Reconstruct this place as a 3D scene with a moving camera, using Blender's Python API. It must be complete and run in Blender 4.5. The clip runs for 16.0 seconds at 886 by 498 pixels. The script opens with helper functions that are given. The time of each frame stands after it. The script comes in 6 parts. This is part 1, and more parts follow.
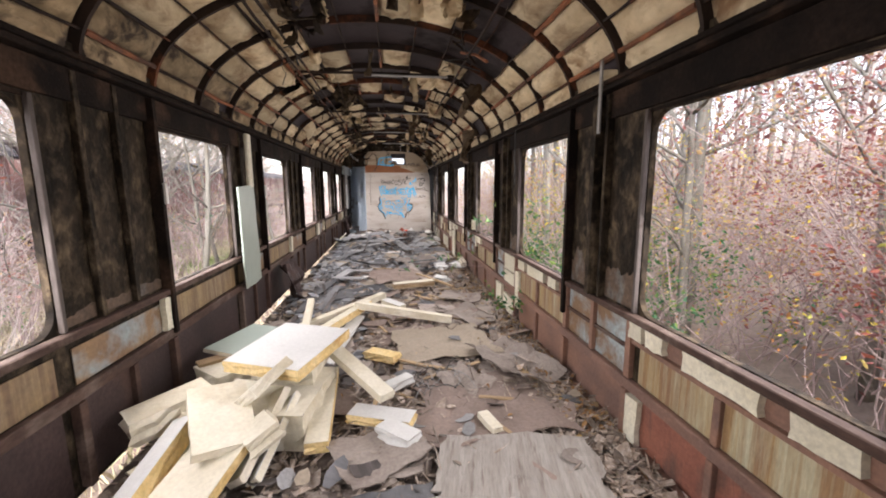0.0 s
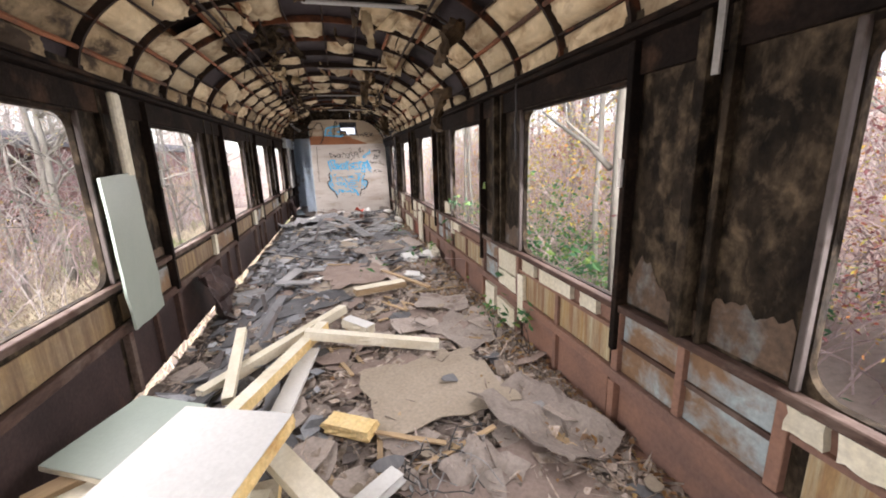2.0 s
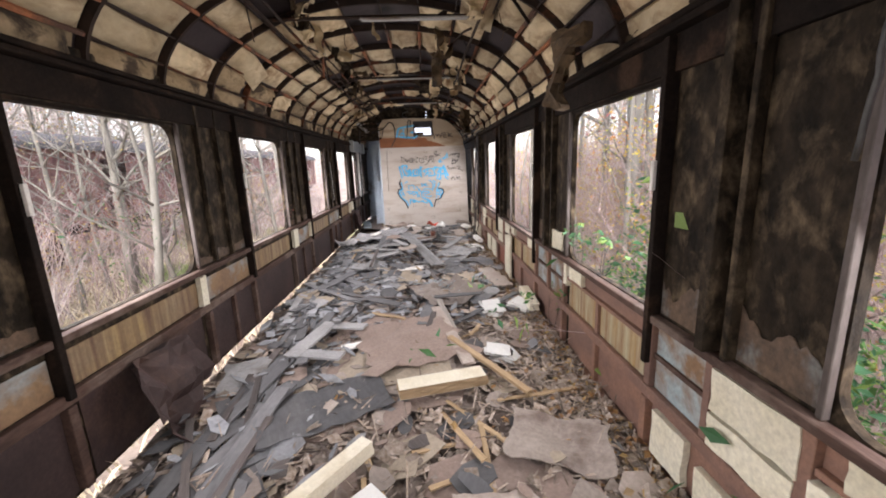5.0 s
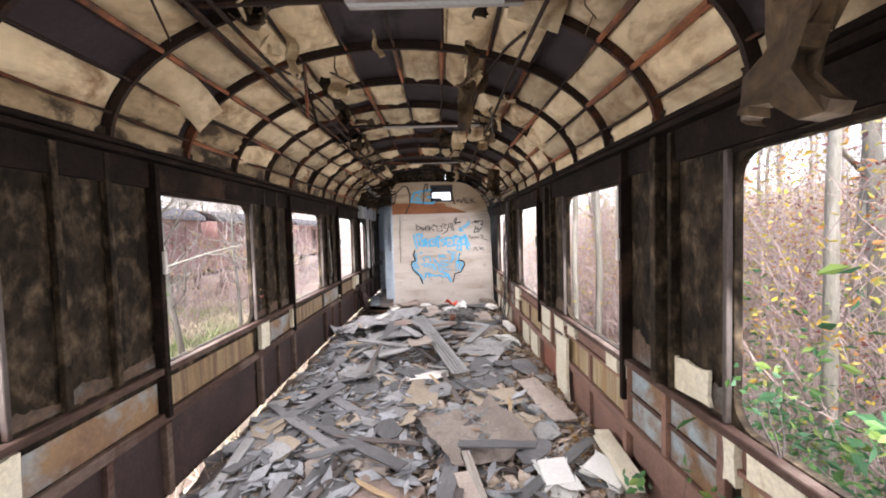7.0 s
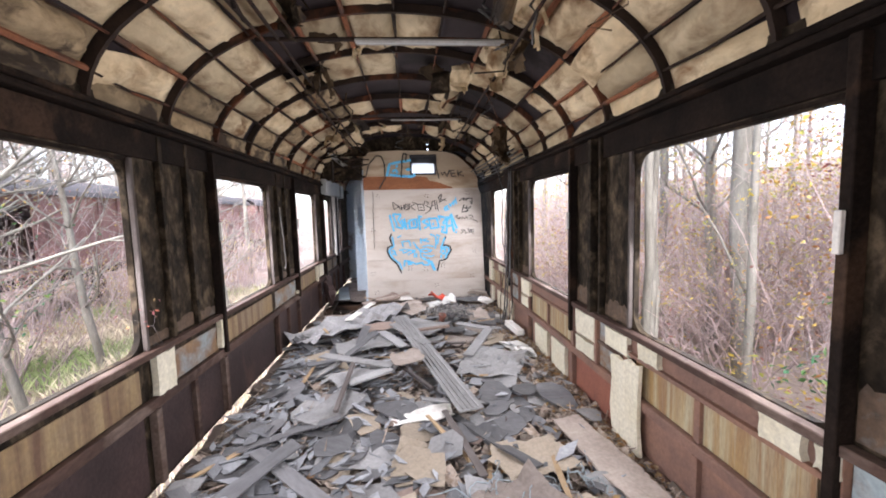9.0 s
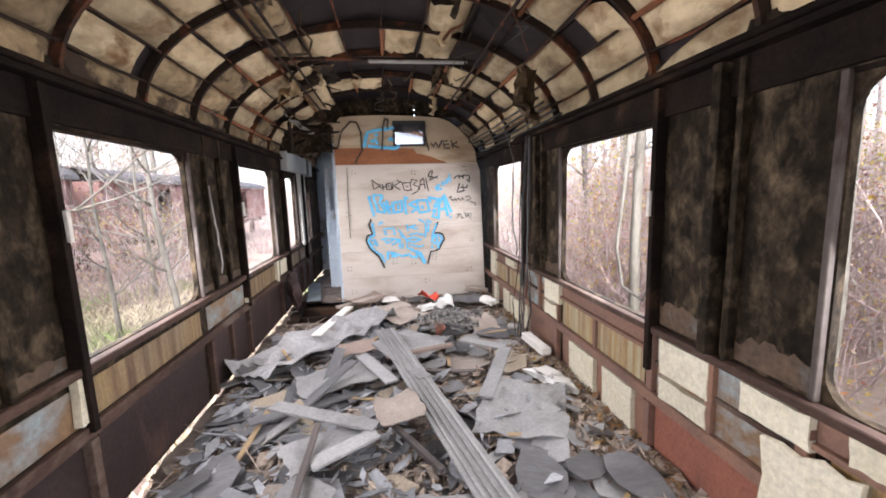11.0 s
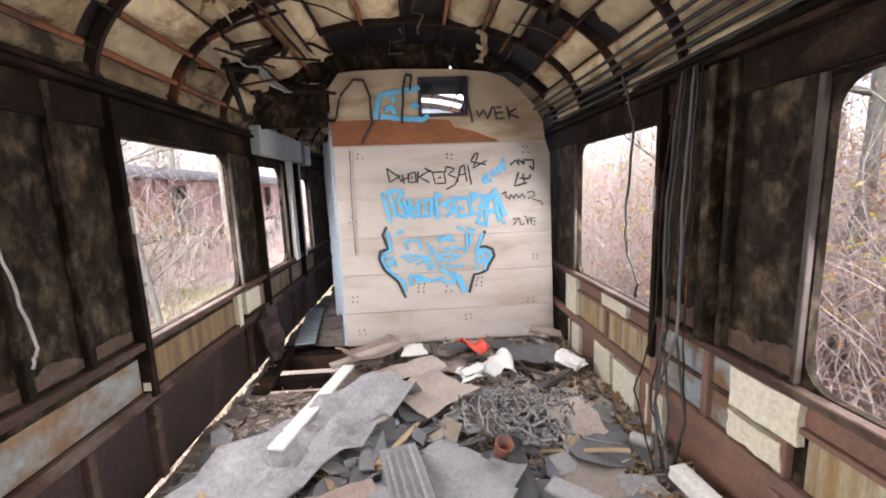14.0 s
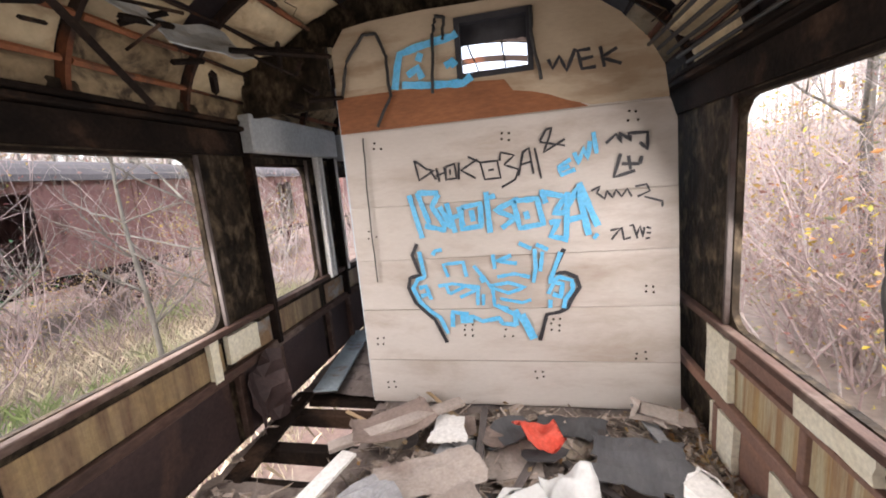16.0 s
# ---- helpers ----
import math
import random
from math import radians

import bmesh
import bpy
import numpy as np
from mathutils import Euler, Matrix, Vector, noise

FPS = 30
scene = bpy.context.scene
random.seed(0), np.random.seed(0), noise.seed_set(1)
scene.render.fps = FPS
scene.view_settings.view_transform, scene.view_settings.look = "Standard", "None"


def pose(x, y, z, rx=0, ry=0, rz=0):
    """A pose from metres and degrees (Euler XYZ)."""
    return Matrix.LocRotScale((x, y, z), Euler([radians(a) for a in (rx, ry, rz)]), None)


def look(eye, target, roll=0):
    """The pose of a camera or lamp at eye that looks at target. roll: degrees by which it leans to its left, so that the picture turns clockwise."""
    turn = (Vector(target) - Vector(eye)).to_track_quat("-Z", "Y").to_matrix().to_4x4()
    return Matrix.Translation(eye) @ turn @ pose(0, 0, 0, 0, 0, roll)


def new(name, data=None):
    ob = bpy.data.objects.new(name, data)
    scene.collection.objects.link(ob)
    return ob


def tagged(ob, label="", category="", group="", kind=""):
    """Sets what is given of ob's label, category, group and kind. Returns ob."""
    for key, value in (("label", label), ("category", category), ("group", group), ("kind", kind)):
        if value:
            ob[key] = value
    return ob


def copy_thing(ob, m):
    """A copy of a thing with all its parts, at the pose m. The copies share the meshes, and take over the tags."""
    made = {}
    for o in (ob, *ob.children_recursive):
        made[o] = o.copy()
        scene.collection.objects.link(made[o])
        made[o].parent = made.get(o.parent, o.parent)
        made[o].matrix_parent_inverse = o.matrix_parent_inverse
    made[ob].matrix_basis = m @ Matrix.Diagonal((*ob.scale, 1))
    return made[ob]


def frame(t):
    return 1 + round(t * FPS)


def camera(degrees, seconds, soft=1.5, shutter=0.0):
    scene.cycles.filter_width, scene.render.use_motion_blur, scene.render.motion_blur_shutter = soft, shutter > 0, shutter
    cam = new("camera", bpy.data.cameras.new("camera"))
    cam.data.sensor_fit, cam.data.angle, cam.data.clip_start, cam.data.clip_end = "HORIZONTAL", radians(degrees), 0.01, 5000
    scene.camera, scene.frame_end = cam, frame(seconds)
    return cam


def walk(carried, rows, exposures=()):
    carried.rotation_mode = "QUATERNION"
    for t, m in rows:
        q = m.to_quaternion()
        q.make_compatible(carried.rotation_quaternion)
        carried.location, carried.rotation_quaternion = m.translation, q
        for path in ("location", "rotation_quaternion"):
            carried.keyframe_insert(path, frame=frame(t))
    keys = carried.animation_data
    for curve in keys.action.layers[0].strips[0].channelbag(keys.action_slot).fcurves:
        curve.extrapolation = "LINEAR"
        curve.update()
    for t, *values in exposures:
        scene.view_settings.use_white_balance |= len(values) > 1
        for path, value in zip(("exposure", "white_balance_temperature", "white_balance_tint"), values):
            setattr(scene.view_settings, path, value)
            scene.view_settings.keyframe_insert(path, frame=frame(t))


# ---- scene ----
cam = camera(96.8, 16.0, soft=1.9)
PATH = [
    (0, (0.083, 0.971, 1.521), (0.339, 2.931, 1.214), -0.2),
    (0.5, (0.088, 1.255, 1.52), (0.31, 3.222, 1.23), -1.6),
    (1, (0.123, 1.517, 1.576), (0.392, 3.469, 1.233), -1.3),
    (1.5, (0.117, 1.793, 1.552), (0.518, 3.719, 1.192), -1.1),
    (2, (0.054, 2.168, 1.6), (0.521, 4.058, 1.142), -1.8),
    (2.5, (0.145, 2.442, 1.581), (0.471, 4.368, 1.151), -2.4),
    (3, (0.307, 2.767, 1.598), (0.473, 4.709, 1.15), -0.5),
    (3.5, (0.33, 3.136, 1.579), (0.443, 5.097, 1.203), -3.0),
    (4, (0.32, 3.505, 1.576), (0.451, 5.457, 1.16), -2.7),
    (6.5, (0.325, 5.315, 1.596), (0.307, 7.271, 1.177), -0.9),
    (7, (0.287, 5.731, 1.637), (0.299, 7.729, 1.547), -1.6),
    (7.5, (0.242, 6.094, 1.662), (0.329, 8.082, 1.467), -2.7),
    (8, (0.231, 6.439, 1.62), (0.202, 8.434, 1.474), -2.8),
    (8.5, (0.195, 6.738, 1.595), (0.158, 8.723, 1.347), -1.8),
    (9, (0.058, 7.092, 1.587), (0.223, 9.076, 1.404), -1.6),
    (11.5, (-0.02, 8.703, 1.579), (0.247, 10.664, 1.288), -1.8),
    (12, (-0.03, 9.063, 1.574), (0.186, 11.034, 1.312), 0.1),
    (12.5, (-0.072, 9.44, 1.593), (0.29, 11.39, 1.336), -1.5),
    (13, (-0.064, 9.715, 1.584), (0.272, 11.665, 1.296), -1.0),
    (13.5, (0.021, 10.0, 1.612), (0.177, 11.97, 1.299), -1.3),
    (14, (0.053, 10.339, 1.594), (0.169, 12.313, 1.289), -2.2),
    (14.5, (0.174, 10.628, 1.601), (0.284, 12.602, 1.298), -3.7),
    (15, (0.377, 10.955, 1.641), (0.225, 12.928, 1.356), -3.7),
    (15.5, (0.467, 11.293, 1.676), (0.151, 13.237, 1.331), -4.3),
    (16, (0.479, 11.629, 1.668), (0.06, 13.554, 1.318), -5.0),
]
walk(cam, [(t, look(eye, target, roll)) for t, eye, target, roll in PATH], [
    (0.0, 1.55, 6550, 16), (2.5, 1.65, 6500, 16), (3.5, 1.6, 6500, 16), (7.0, 1.9, 6400, 16), (8.0, 2.1, 6050, 16), (9.2, 1.95, 6200, 16), (12.3, 1.95, 6450, 15), (13.4, 1.8, 6600, 16), (14.5, 1.9, 6300, 15), (16.0, 1.75, 6650, 16)])

# ---- daylight: a bright overcast afternoon ----
SUN_ELEVATION, SUN_TURN = 42, 188
world = bpy.data.worlds.new("overcast_sky")
scene.world = world
world.use_nodes = True
wn, wl = world.node_tree.nodes, world.node_tree.links
sky = wn.new("ShaderNodeTexSky")
sky.sky_type, sky.sun_disc = "NISHITA", False
sky.sun_elevation, sky.sun_rotation = radians(SUN_ELEVATION), radians(SUN_TURN)
sky.air_density, sky.dust_density, sky.ozone_density = 1.0, 2.0, 1.0
cloud = wn.new("ShaderNodeHueSaturation")
cloud.inputs["Saturation"].default_value = 0.58
wl.new(sky.outputs[0], cloud.inputs["Color"])
wl.new(cloud.outputs[0], wn["Background"].inputs["Color"])
wn["Background"].inputs["Strength"].default_value = 0.185

sun = new("sun", bpy.data.lights.new("sun", "SUN"))
sun.data.energy, sun.data.angle, sun.data.color = 2.4, radians(40), (1.0, 0.96, 0.94)
sun.matrix_world = pose(0, 0, 30, 90 - SUN_ELEVATION, 0, 180 - SUN_TURN)

# the sky's light as it enters by each window
def window_light(x, y, z, wide, high, side, watts):
    lamp = new("window_daylight", bpy.data.lights.new("window_daylight", "AREA"))
    lamp.data.shape, lamp.data.size, lamp.data.size_y = "RECTANGLE", wide, high
    lamp.data.energy, lamp.data.color = watts, (1.0, 0.96, 0.93)
    lamp.matrix_world = look((x, y, z), (x - side, y, z - 0.55))
    return lamp


for k in range(-2, 5):
    window_light(1.49, 3.93 + 2.163 * k + 0.63, 1.36, 1.2, 1.08, 1, 9.4)
    window_light(-1.49, 3.885 + 2.153 * k + 0.62, 1.38, 1.2, 1.08, -1, 9.4)

# ---- materials ----
def surf(name, c1, c2, scale=3.0, c3=None, amount=0.45, rough=0.85, metal=0.0, bump=0.3, grain=60.0,
         stretch=(1, 1, 1), stretch3=(1, 1, 1), scale3=2.0, varied=0.0, islands=False, gloss=0.5, speck=0.16, soft=0.05):
    """A worn surface: two tones in broad patches, a third in stains, fine grain, relief."""
    m = bpy.data.materials.new(name)
    m.use_nodes = True
    n, l = m.node_tree.nodes, m.node_tree.links
    b = n["Principled BSDF"]
    tc = n.new("ShaderNodeTexCoord")
    info = n.new("ShaderNodeObjectInfo")
    shift = n.new("ShaderNodeVectorMath")
    shift.operation = "MULTIPLY_ADD"
    l.new(info.outputs["Random"], shift.inputs[0])
    shift.inputs[1].default_value = (17, 31, 23)
    l.new(tc.outputs["Object"], shift.inputs[2])

    def noisy(sc, st, detail=6, distort=0.0):
        mp = n.new("ShaderNodeMapping")
        mp.inputs["Scale"].default_value = st
        l.new(shift.outputs[0], mp.inputs["Vector"])
        t = n.new("ShaderNodeTexNoise")
        t.inputs["Scale"].default_value, t.inputs["Detail"].default_value = sc, detail
        t.inputs["Roughness"].default_value, t.inputs["Distortion"].default_value = 0.62, distort
        l.new(mp.outputs[0], t.inputs["Vector"])
        return t.outputs["Fac"]

    def ramp(fac, lo, hi):
        r = n.new("ShaderNodeMapRange")
        r.inputs["From Min"].default_value, r.inputs["From Max"].default_value = lo, hi
        l.new(fac, r.inputs["Value"])
        return r.outputs["Result"]

    def mix(fac, a, c, blend="MIX"):
        x = n.new("ShaderNodeMix")
        x.data_type, x.blend_type = "RGBA", blend
        for sock, v in ((x.inputs["Factor"], fac), (x.inputs["A"], a), (x.inputs["B"], c)):
            if isinstance(v, (tuple, float, int)):
                sock.default_value = (*v, 1) if isinstance(v, tuple) else v
            else:
                l.new(v, sock)
        return x.outputs["Result"]

    col = mix(ramp(noisy(scale, stretch), 0.35, 0.65), c1, c2)
    if c3:
        col = mix(ramp(noisy(scale3, stretch3, 8, 0.3), 1 - amount + 0.01 - soft, 1 - amount + 0.01 + soft), col, c3)
    fine = noisy(grain, stretch, 3)
    f = n.new("ShaderNodeMapRange")
    f.inputs["From Min"].default_value, f.inputs["From Max"].default_value = 0.3, 0.7
    f.inputs["To Min"].default_value, f.inputs["To Max"].default_value = 1 - speck, 1 + speck
    l.new(fine, f.inputs["Value"])
    grey = n.new("ShaderNodeCombineColor")
    for i in range(3):
        l.new(f.outputs[0], grey.inputs[i])
    col = mix(1.0, col, grey.outputs[0], "MULTIPLY")
    if varied:
        src = info.outputs["Random"]
        if islands:
            g = n.new("ShaderNodeNewGeometry")
            src = g.outputs["Random Per Island"]
        hs = n.new("ShaderNodeHueSaturation")
        v = n.new("ShaderNodeMapRange")
        v.inputs["To Min"].default_value, v.inputs["To Max"].default_value = 1 - varied, 1 + varied
        l.new(src, v.inputs["Value"])
        l.new(v.outputs[0], hs.inputs["Value"])
        l.new(col, hs.inputs["Color"])
        col = hs.outputs[0]
    l.new(col, b.inputs["Base Color"])
    b.inputs["Roughness"].default_value, b.inputs["Metallic"].default_value = rough, metal
    b.inputs["Specular IOR Level"].default_value = gloss
    if bump:
        bp = n.new("ShaderNodeBump")
        bp.inputs["Strength"].default_value, bp.inputs["Distance"].default_value = bump, 0.01
        l.new(fine, bp.inputs["Height"])
        l.new(bp.outputs[0], b.inputs["Normal"])
    return m


def leafy(name, colours, rough=0.6):
    """Leaves of several colours, one for each leaf."""
    m = bpy.data.materials.new(name)
    m.use_nodes = True
    n, l = m.node_tree.nodes, m.node_tree.links
    b = n["Principled BSDF"]
    g = n.new("ShaderNodeNewGeometry")
    r = n.new("ShaderNodeValToRGB")
    r.color_ramp.interpolation = "CONSTANT"
    while len(r.color_ramp.elements) < len(colours):
        r.color_ramp.elements.new(0.5)
    for i, c in enumerate(colours):
        r.color_ramp.elements[i].position, r.color_ramp.elements[i].color = i / len(colours), (*c, 1)
    l.new(g.outputs["Random Per Island"], r.inputs["Fac"])
    l.new(r.outputs[0], b.inputs["Base Color"])
    b.inputs["Roughness"].default_value = rough
    b.inputs["Specular IOR Level"].default_value = 0.3
    t = n.new("ShaderNodeBsdfTranslucent")
    l.new(r.outputs[0], t.inputs["Color"])
    s = n.new("ShaderNodeMixShader")
    s.inputs[0].default_value = 0.35
    l.new(b.outputs[0], s.inputs[1])
    l.new(t.outputs[0], s.inputs[2])
    l.new(s.outputs[0], n["Material Output"].inputs["Surface"])
    return m


soot = surf("sooty_steel", (0.0085, 0.0062, 0.0042), (0.031, 0.0225, 0.0145), 5.5, (0.125, 0.094, 0.06), 0.385, 0.7, 0.0, 1.0, 18, stretch=(1, 1, 0.7), stretch3=(1.2, 1.2, 0.8), scale3=8, speck=0.6, gloss=0.12, soft=0.14)
frame_steel = surf("dark_rusted_steel", (0.009, 0.0068, 0.0058), (0.02, 0.0135, 0.0105), 4, (0.05, 0.03, 0.02), 0.42, 0.75, 0.0, 0.4, 50, speck=0.3, gloss=0.08)
rail_steel = surf("brown_rusted_rail", (0.05, 0.031, 0.025), (0.09, 0.053, 0.041), 4, (0.13, 0.095, 0.078), 0.45, 0.75, 0.0, 0.4, 50, stretch=(1, 0.3, 1), speck=0.25, gloss=0.25)
maroon = surf("dark_maroon_sheet", (0.026, 0.016, 0.0155), (0.05, 0.03, 0.028), 1.8, (0.07, 0.04, 0.031), 0.4, 0.65, 0.0, 0.25, 45, stretch3=(1, 1, 0.5), speck=0.25, gloss=0.35)
redrust = surf("red_rusted_sheet", (0.2, 0.075, 0.052), (0.29, 0.11, 0.07), 2.5, (0.12, 0.065, 0.05), 0.45, 0.75, 0.0, 0.3, 50, stretch3=(2, 2, 0.6))
streaky = surf("blue_paint_rusting", (0.29, 0.365, 0.395), (0.36, 0.42, 0.43), 3, (0.2, 0.12, 0.065), 0.53, 0.6, 0.0, 0.25, 40, stretch3=(1, 1.4, 1.6), scale3=3.0, soft=0.1)
blotched = surf("blue_paint_rusted_at_edges", (0.27, 0.175, 0.09), (0.17, 0.1, 0.06), 3.5, (0.29, 0.355, 0.38), 0.44, 0.6, 0.0, 0.25, 40, stretch3=(1, 1, 1.3), scale3=2.8, soft=0.1)
browned = surf("brown_streaked_paint", (0.36, 0.24, 0.1), (0.23, 0.13, 0.07), 3, (0.45, 0.43, 0.3), 0.46, 0.6, 0.0, 0.25, 40, stretch=(1, 3, 0.6), stretch3=(1, 9, 0.4), scale3=2.4, soft=0.13)
scorched = surf("scorched_blue_sheet", (0.06, 0.04, 0.027), (0.11, 0.07, 0.043), 5, (0.17, 0.21, 0.22), 0.34, 0.7, 0.0, 0.5, 35, stretch3=(1, 1, 0.8), scale3=4.2, speck=0.35, soft=0.12)
redrail = surf("red_rusted_rail", (0.22, 0.125, 0.094), (0.15, 0.09, 0.072), 3, (0.28, 0.15, 0.1), 0.44, 0.7, 0.0, 0.3, 50, stretch3=(1, 0.5, 1), soft=0.12)
ochre = surf("streaked_ochre_paint", (0.33, 0.23, 0.1), (0.28, 0.22, 0.14), 2.2, (0.13, 0.075, 0.045), 0.5, 0.6, 0.0, 0.25, 40, stretch3=(1, 7, 0.4), scale3=2.2, soft=0.14)
bluesteel = surf("weathered_blue_sheet", (0.26, 0.32, 0.35), (0.2, 0.23, 0.24), 2.2, (0.14, 0.075, 0.045), 0.42, 0.6, 0.0, 0.25, 40, stretch3=(1, 1.5, 1), scale3=2.4)
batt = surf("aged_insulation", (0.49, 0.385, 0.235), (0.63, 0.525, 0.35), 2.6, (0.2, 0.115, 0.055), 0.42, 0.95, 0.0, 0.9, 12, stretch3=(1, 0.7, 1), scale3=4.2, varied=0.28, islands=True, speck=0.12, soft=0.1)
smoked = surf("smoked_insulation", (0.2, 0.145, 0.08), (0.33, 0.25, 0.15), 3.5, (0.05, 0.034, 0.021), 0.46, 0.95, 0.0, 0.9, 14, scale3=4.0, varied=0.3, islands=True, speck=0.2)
roofskin = surf("primed_roof_sheet", (0.03, 0.022, 0.024), (0.048, 0.037, 0.039), 2, (0.014, 0.0105, 0.01), 0.44, 0.7, 0.0, 0.2, 40, gloss=0.2)
hoop = surf("rusted_hoop", (0.018, 0.012, 0.0095), (0.034, 0.021, 0.015), 5, (0.14, 0.05, 0.023), 0.42, 0.8, 0.0, 0.4, 50, gloss=0.25)
orange = surf("orange_rust_strip", (0.3, 0.11, 0.045), (0.2, 0.075, 0.035), 3, (0.08, 0.04, 0.025), 0.47, 0.85, 0.0, 0.4, 50)
foam = surf("cream_foam", (0.6, 0.555, 0.43), (0.69, 0.65, 0.54), 3.5, (0.47, 0.4, 0.27), 0.37, 0.9, 0.0, 0.3, 50, speck=0.08, soft=0.1)
foamcore = surf("yellow_foam_core", (0.66, 0.48, 0.2), (0.74, 0.58, 0.31), 6, (0.46, 0.28, 0.1), 0.38, 0.95, 0.0, 0.8, 40)
whiteface = surf("white_panel_face", (0.55, 0.555, 0.54), (0.63, 0.63, 0.61), 2.0, (0.47, 0.45, 0.41), 0.36, 0.6, 0.0, 0.15, 50, speck=0.06)
board = surf("cream_wall_board", (0.62, 0.58, 0.44), (0.7, 0.67, 0.55), 3, (0.35, 0.26, 0.16), 0.3, 0.85, 0.0, 0.3, 40, scale3=4, varied=0.12)
ply = surf("white_painted_plywood", (0.47, 0.43, 0.385), (0.53, 0.49, 0.445), 1.6, (0.36, 0.295, 0.24), 0.4, 0.6, 0.0, 0.1, 45, stretch=(0.5, 1, 1.6), stretch3=(0.6, 1, 2), speck=0.04, soft=0.12)
# cream paint, darkened in the colour because light falls off up the bulkhead
creamply = surf("dimmed_cream_plywood", (0.42, 0.335, 0.235), (0.48, 0.39, 0.28), 1.6, (0.34, 0.25, 0.165), 0.42, 0.6, 0.0, 0.1, 45, stretch=(0.5, 1, 1.6), stretch3=(0.6, 1, 2), speck=0.05)
hardboard = surf("torn_brown_hardboard", (0.2, 0.075, 0.03), (0.28, 0.11, 0.045), 4, (0.12, 0.05, 0.025), 0.35, 0.8, 0.0, 0.4, 45, stretch=(0.4, 1, 1.5))
paleblue = surf("pale_blue_paint", (0.48, 0.57, 0.66), (0.55, 0.63, 0.7), 2, (0.16, 0.12, 0.1), 0.38, 0.6, 0.0, 0.2, 45)
greypaint = surf("grey_painted_steel", (0.33, 0.35, 0.35), (0.4, 0.42, 0.42), 3, (0.15, 0.11, 0.09), 0.25, 0.5, 0.0, 0.15, 45)
greenpanel = surf("grey_green_laminate", (0.27, 0.325, 0.28), (0.31, 0.36, 0.315), 1.5, (0.23, 0.27, 0.235), 0.3, 0.4, 0.0, 0.06, 50, speck=0.03)
dirt = surf("trodden_dirt", (0.14, 0.11, 0.095), (0.23, 0.19, 0.165), 2.2, (0.08, 0.06, 0.05), 0.45, 0.95, 0.0, 0.8, 40, scale3=5)
lino = surf("dusty_linoleum", (0.24, 0.2, 0.175), (0.33, 0.285, 0.25), 2.5, (0.16, 0.12, 0.1), 0.35, 0.85, 0.0, 0.3, 45, varied=0.3)
redlino = surf("dusty_reddish_linoleum", (0.2, 0.15, 0.125), (0.26, 0.2, 0.17), 2.0, (0.13, 0.1, 0.085), 0.35, 0.85, 0.0, 0.3, 45, varied=0.15)
tanlino = surf("dusty_tan_sheet", (0.27, 0.225, 0.17), (0.325, 0.275, 0.215), 1.8, (0.22, 0.175, 0.135), 0.3, 0.85, 0.0, 0.3, 45, varied=0.12)
grey = surf("grey_weathered_sheet", (0.195, 0.195, 0.197), (0.275, 0.275, 0.277), 3, (0.14, 0.13, 0.12), 0.35, 0.7, 0.0, 0.3, 45, varied=0.22)
slate = surf("grey_brittle_sheet", (0.07, 0.071, 0.076), (0.135, 0.135, 0.14), 3, (0.1, 0.093, 0.09), 0.35, 0.75, 0.0, 0.4, 45, varied=0.4, stretch=(1, 0.3, 1))
pale = surf("pale_scrap", (0.66, 0.64, 0.6), (0.74, 0.73, 0.7), 3, (0.46, 0.42, 0.36), 0.3, 0.7, 0.0, 0.2, 45, varied=0.1)
weatherwood = surf("weathered_plywood", (0.25, 0.225, 0.2), (0.33, 0.305, 0.275), 6, (0.17, 0.14, 0.12), 0.4, 0.85, 0.0, 0.6, 30, stretch=(3, 0.25, 3), stretch3=(4, 0.3, 3), scale3=5)
darkwood = surf("dark_plank_wood", (0.065, 0.055, 0.052), (0.11, 0.094, 0.088), 5, (0.04, 0.032, 0.03), 0.4, 0.85, 0.0, 0.5, 35, stretch=(4, 0.3, 3), varied=0.35)
timber = surf("old_timber", (0.3, 0.21, 0.12), (0.4, 0.29, 0.17), 5, (0.2, 0.13, 0.07), 0.35, 0.85, 0.0, 0.4, 35, stretch=(3, 0.3, 3), varied=0.2)
bark = surf("grey_bark", (0.2, 0.19, 0.16), (0.29, 0.275, 0.235), 4, (0.13, 0.115, 0.09), 0.42, 0.9, 0.0, 0.8, 30, stretch=(3, 3, 0.6), stretch3=(2, 2, 0.5), scale3=3, varied=0.2, soft=0.12)
# both twig tones are lightened: the whitish outdoor haze is in their colour
twig = surf("mauve_twigs", (0.34, 0.26, 0.245), (0.46, 0.37, 0.35), 3, None, 0.3, 0.9, 0.0, 0.0, 30, varied=0.3, islands=True)
paletwig = surf("pale_grey_twigs", (0.42, 0.37, 0.34), (0.52, 0.47, 0.43), 3, None, 0.3, 0.9, 0.0, 0.0, 30, varied=0.2, islands=True)
grassy = surf("dry_grass_ground", (0.31, 0.25, 0.205), (0.39, 0.32, 0.26), 0.35, (0.26, 0.18, 0.15), 0.46, 0.95, 0.0, 0.8, 12, scale3=0.5)
cloth = surf("grey_canvas", (0.24, 0.24, 0.25), (0.34, 0.34, 0.345), 5, (0.14, 0.125, 0.115), 0.38, 0.8, 0.0, 0.5, 40)
redcloth = surf("faded_red_cloth", (0.6, 0.07, 0.04), (0.7, 0.12, 0.08), 8, None, 0, 0.9, 0.0, 0.3, 60)
blackp = surf("black_spray", (0.02, 0.02, 0.025), (0.035, 0.035, 0.04), 8, None, 0, 0.55, 0.0, 0.05, 60)
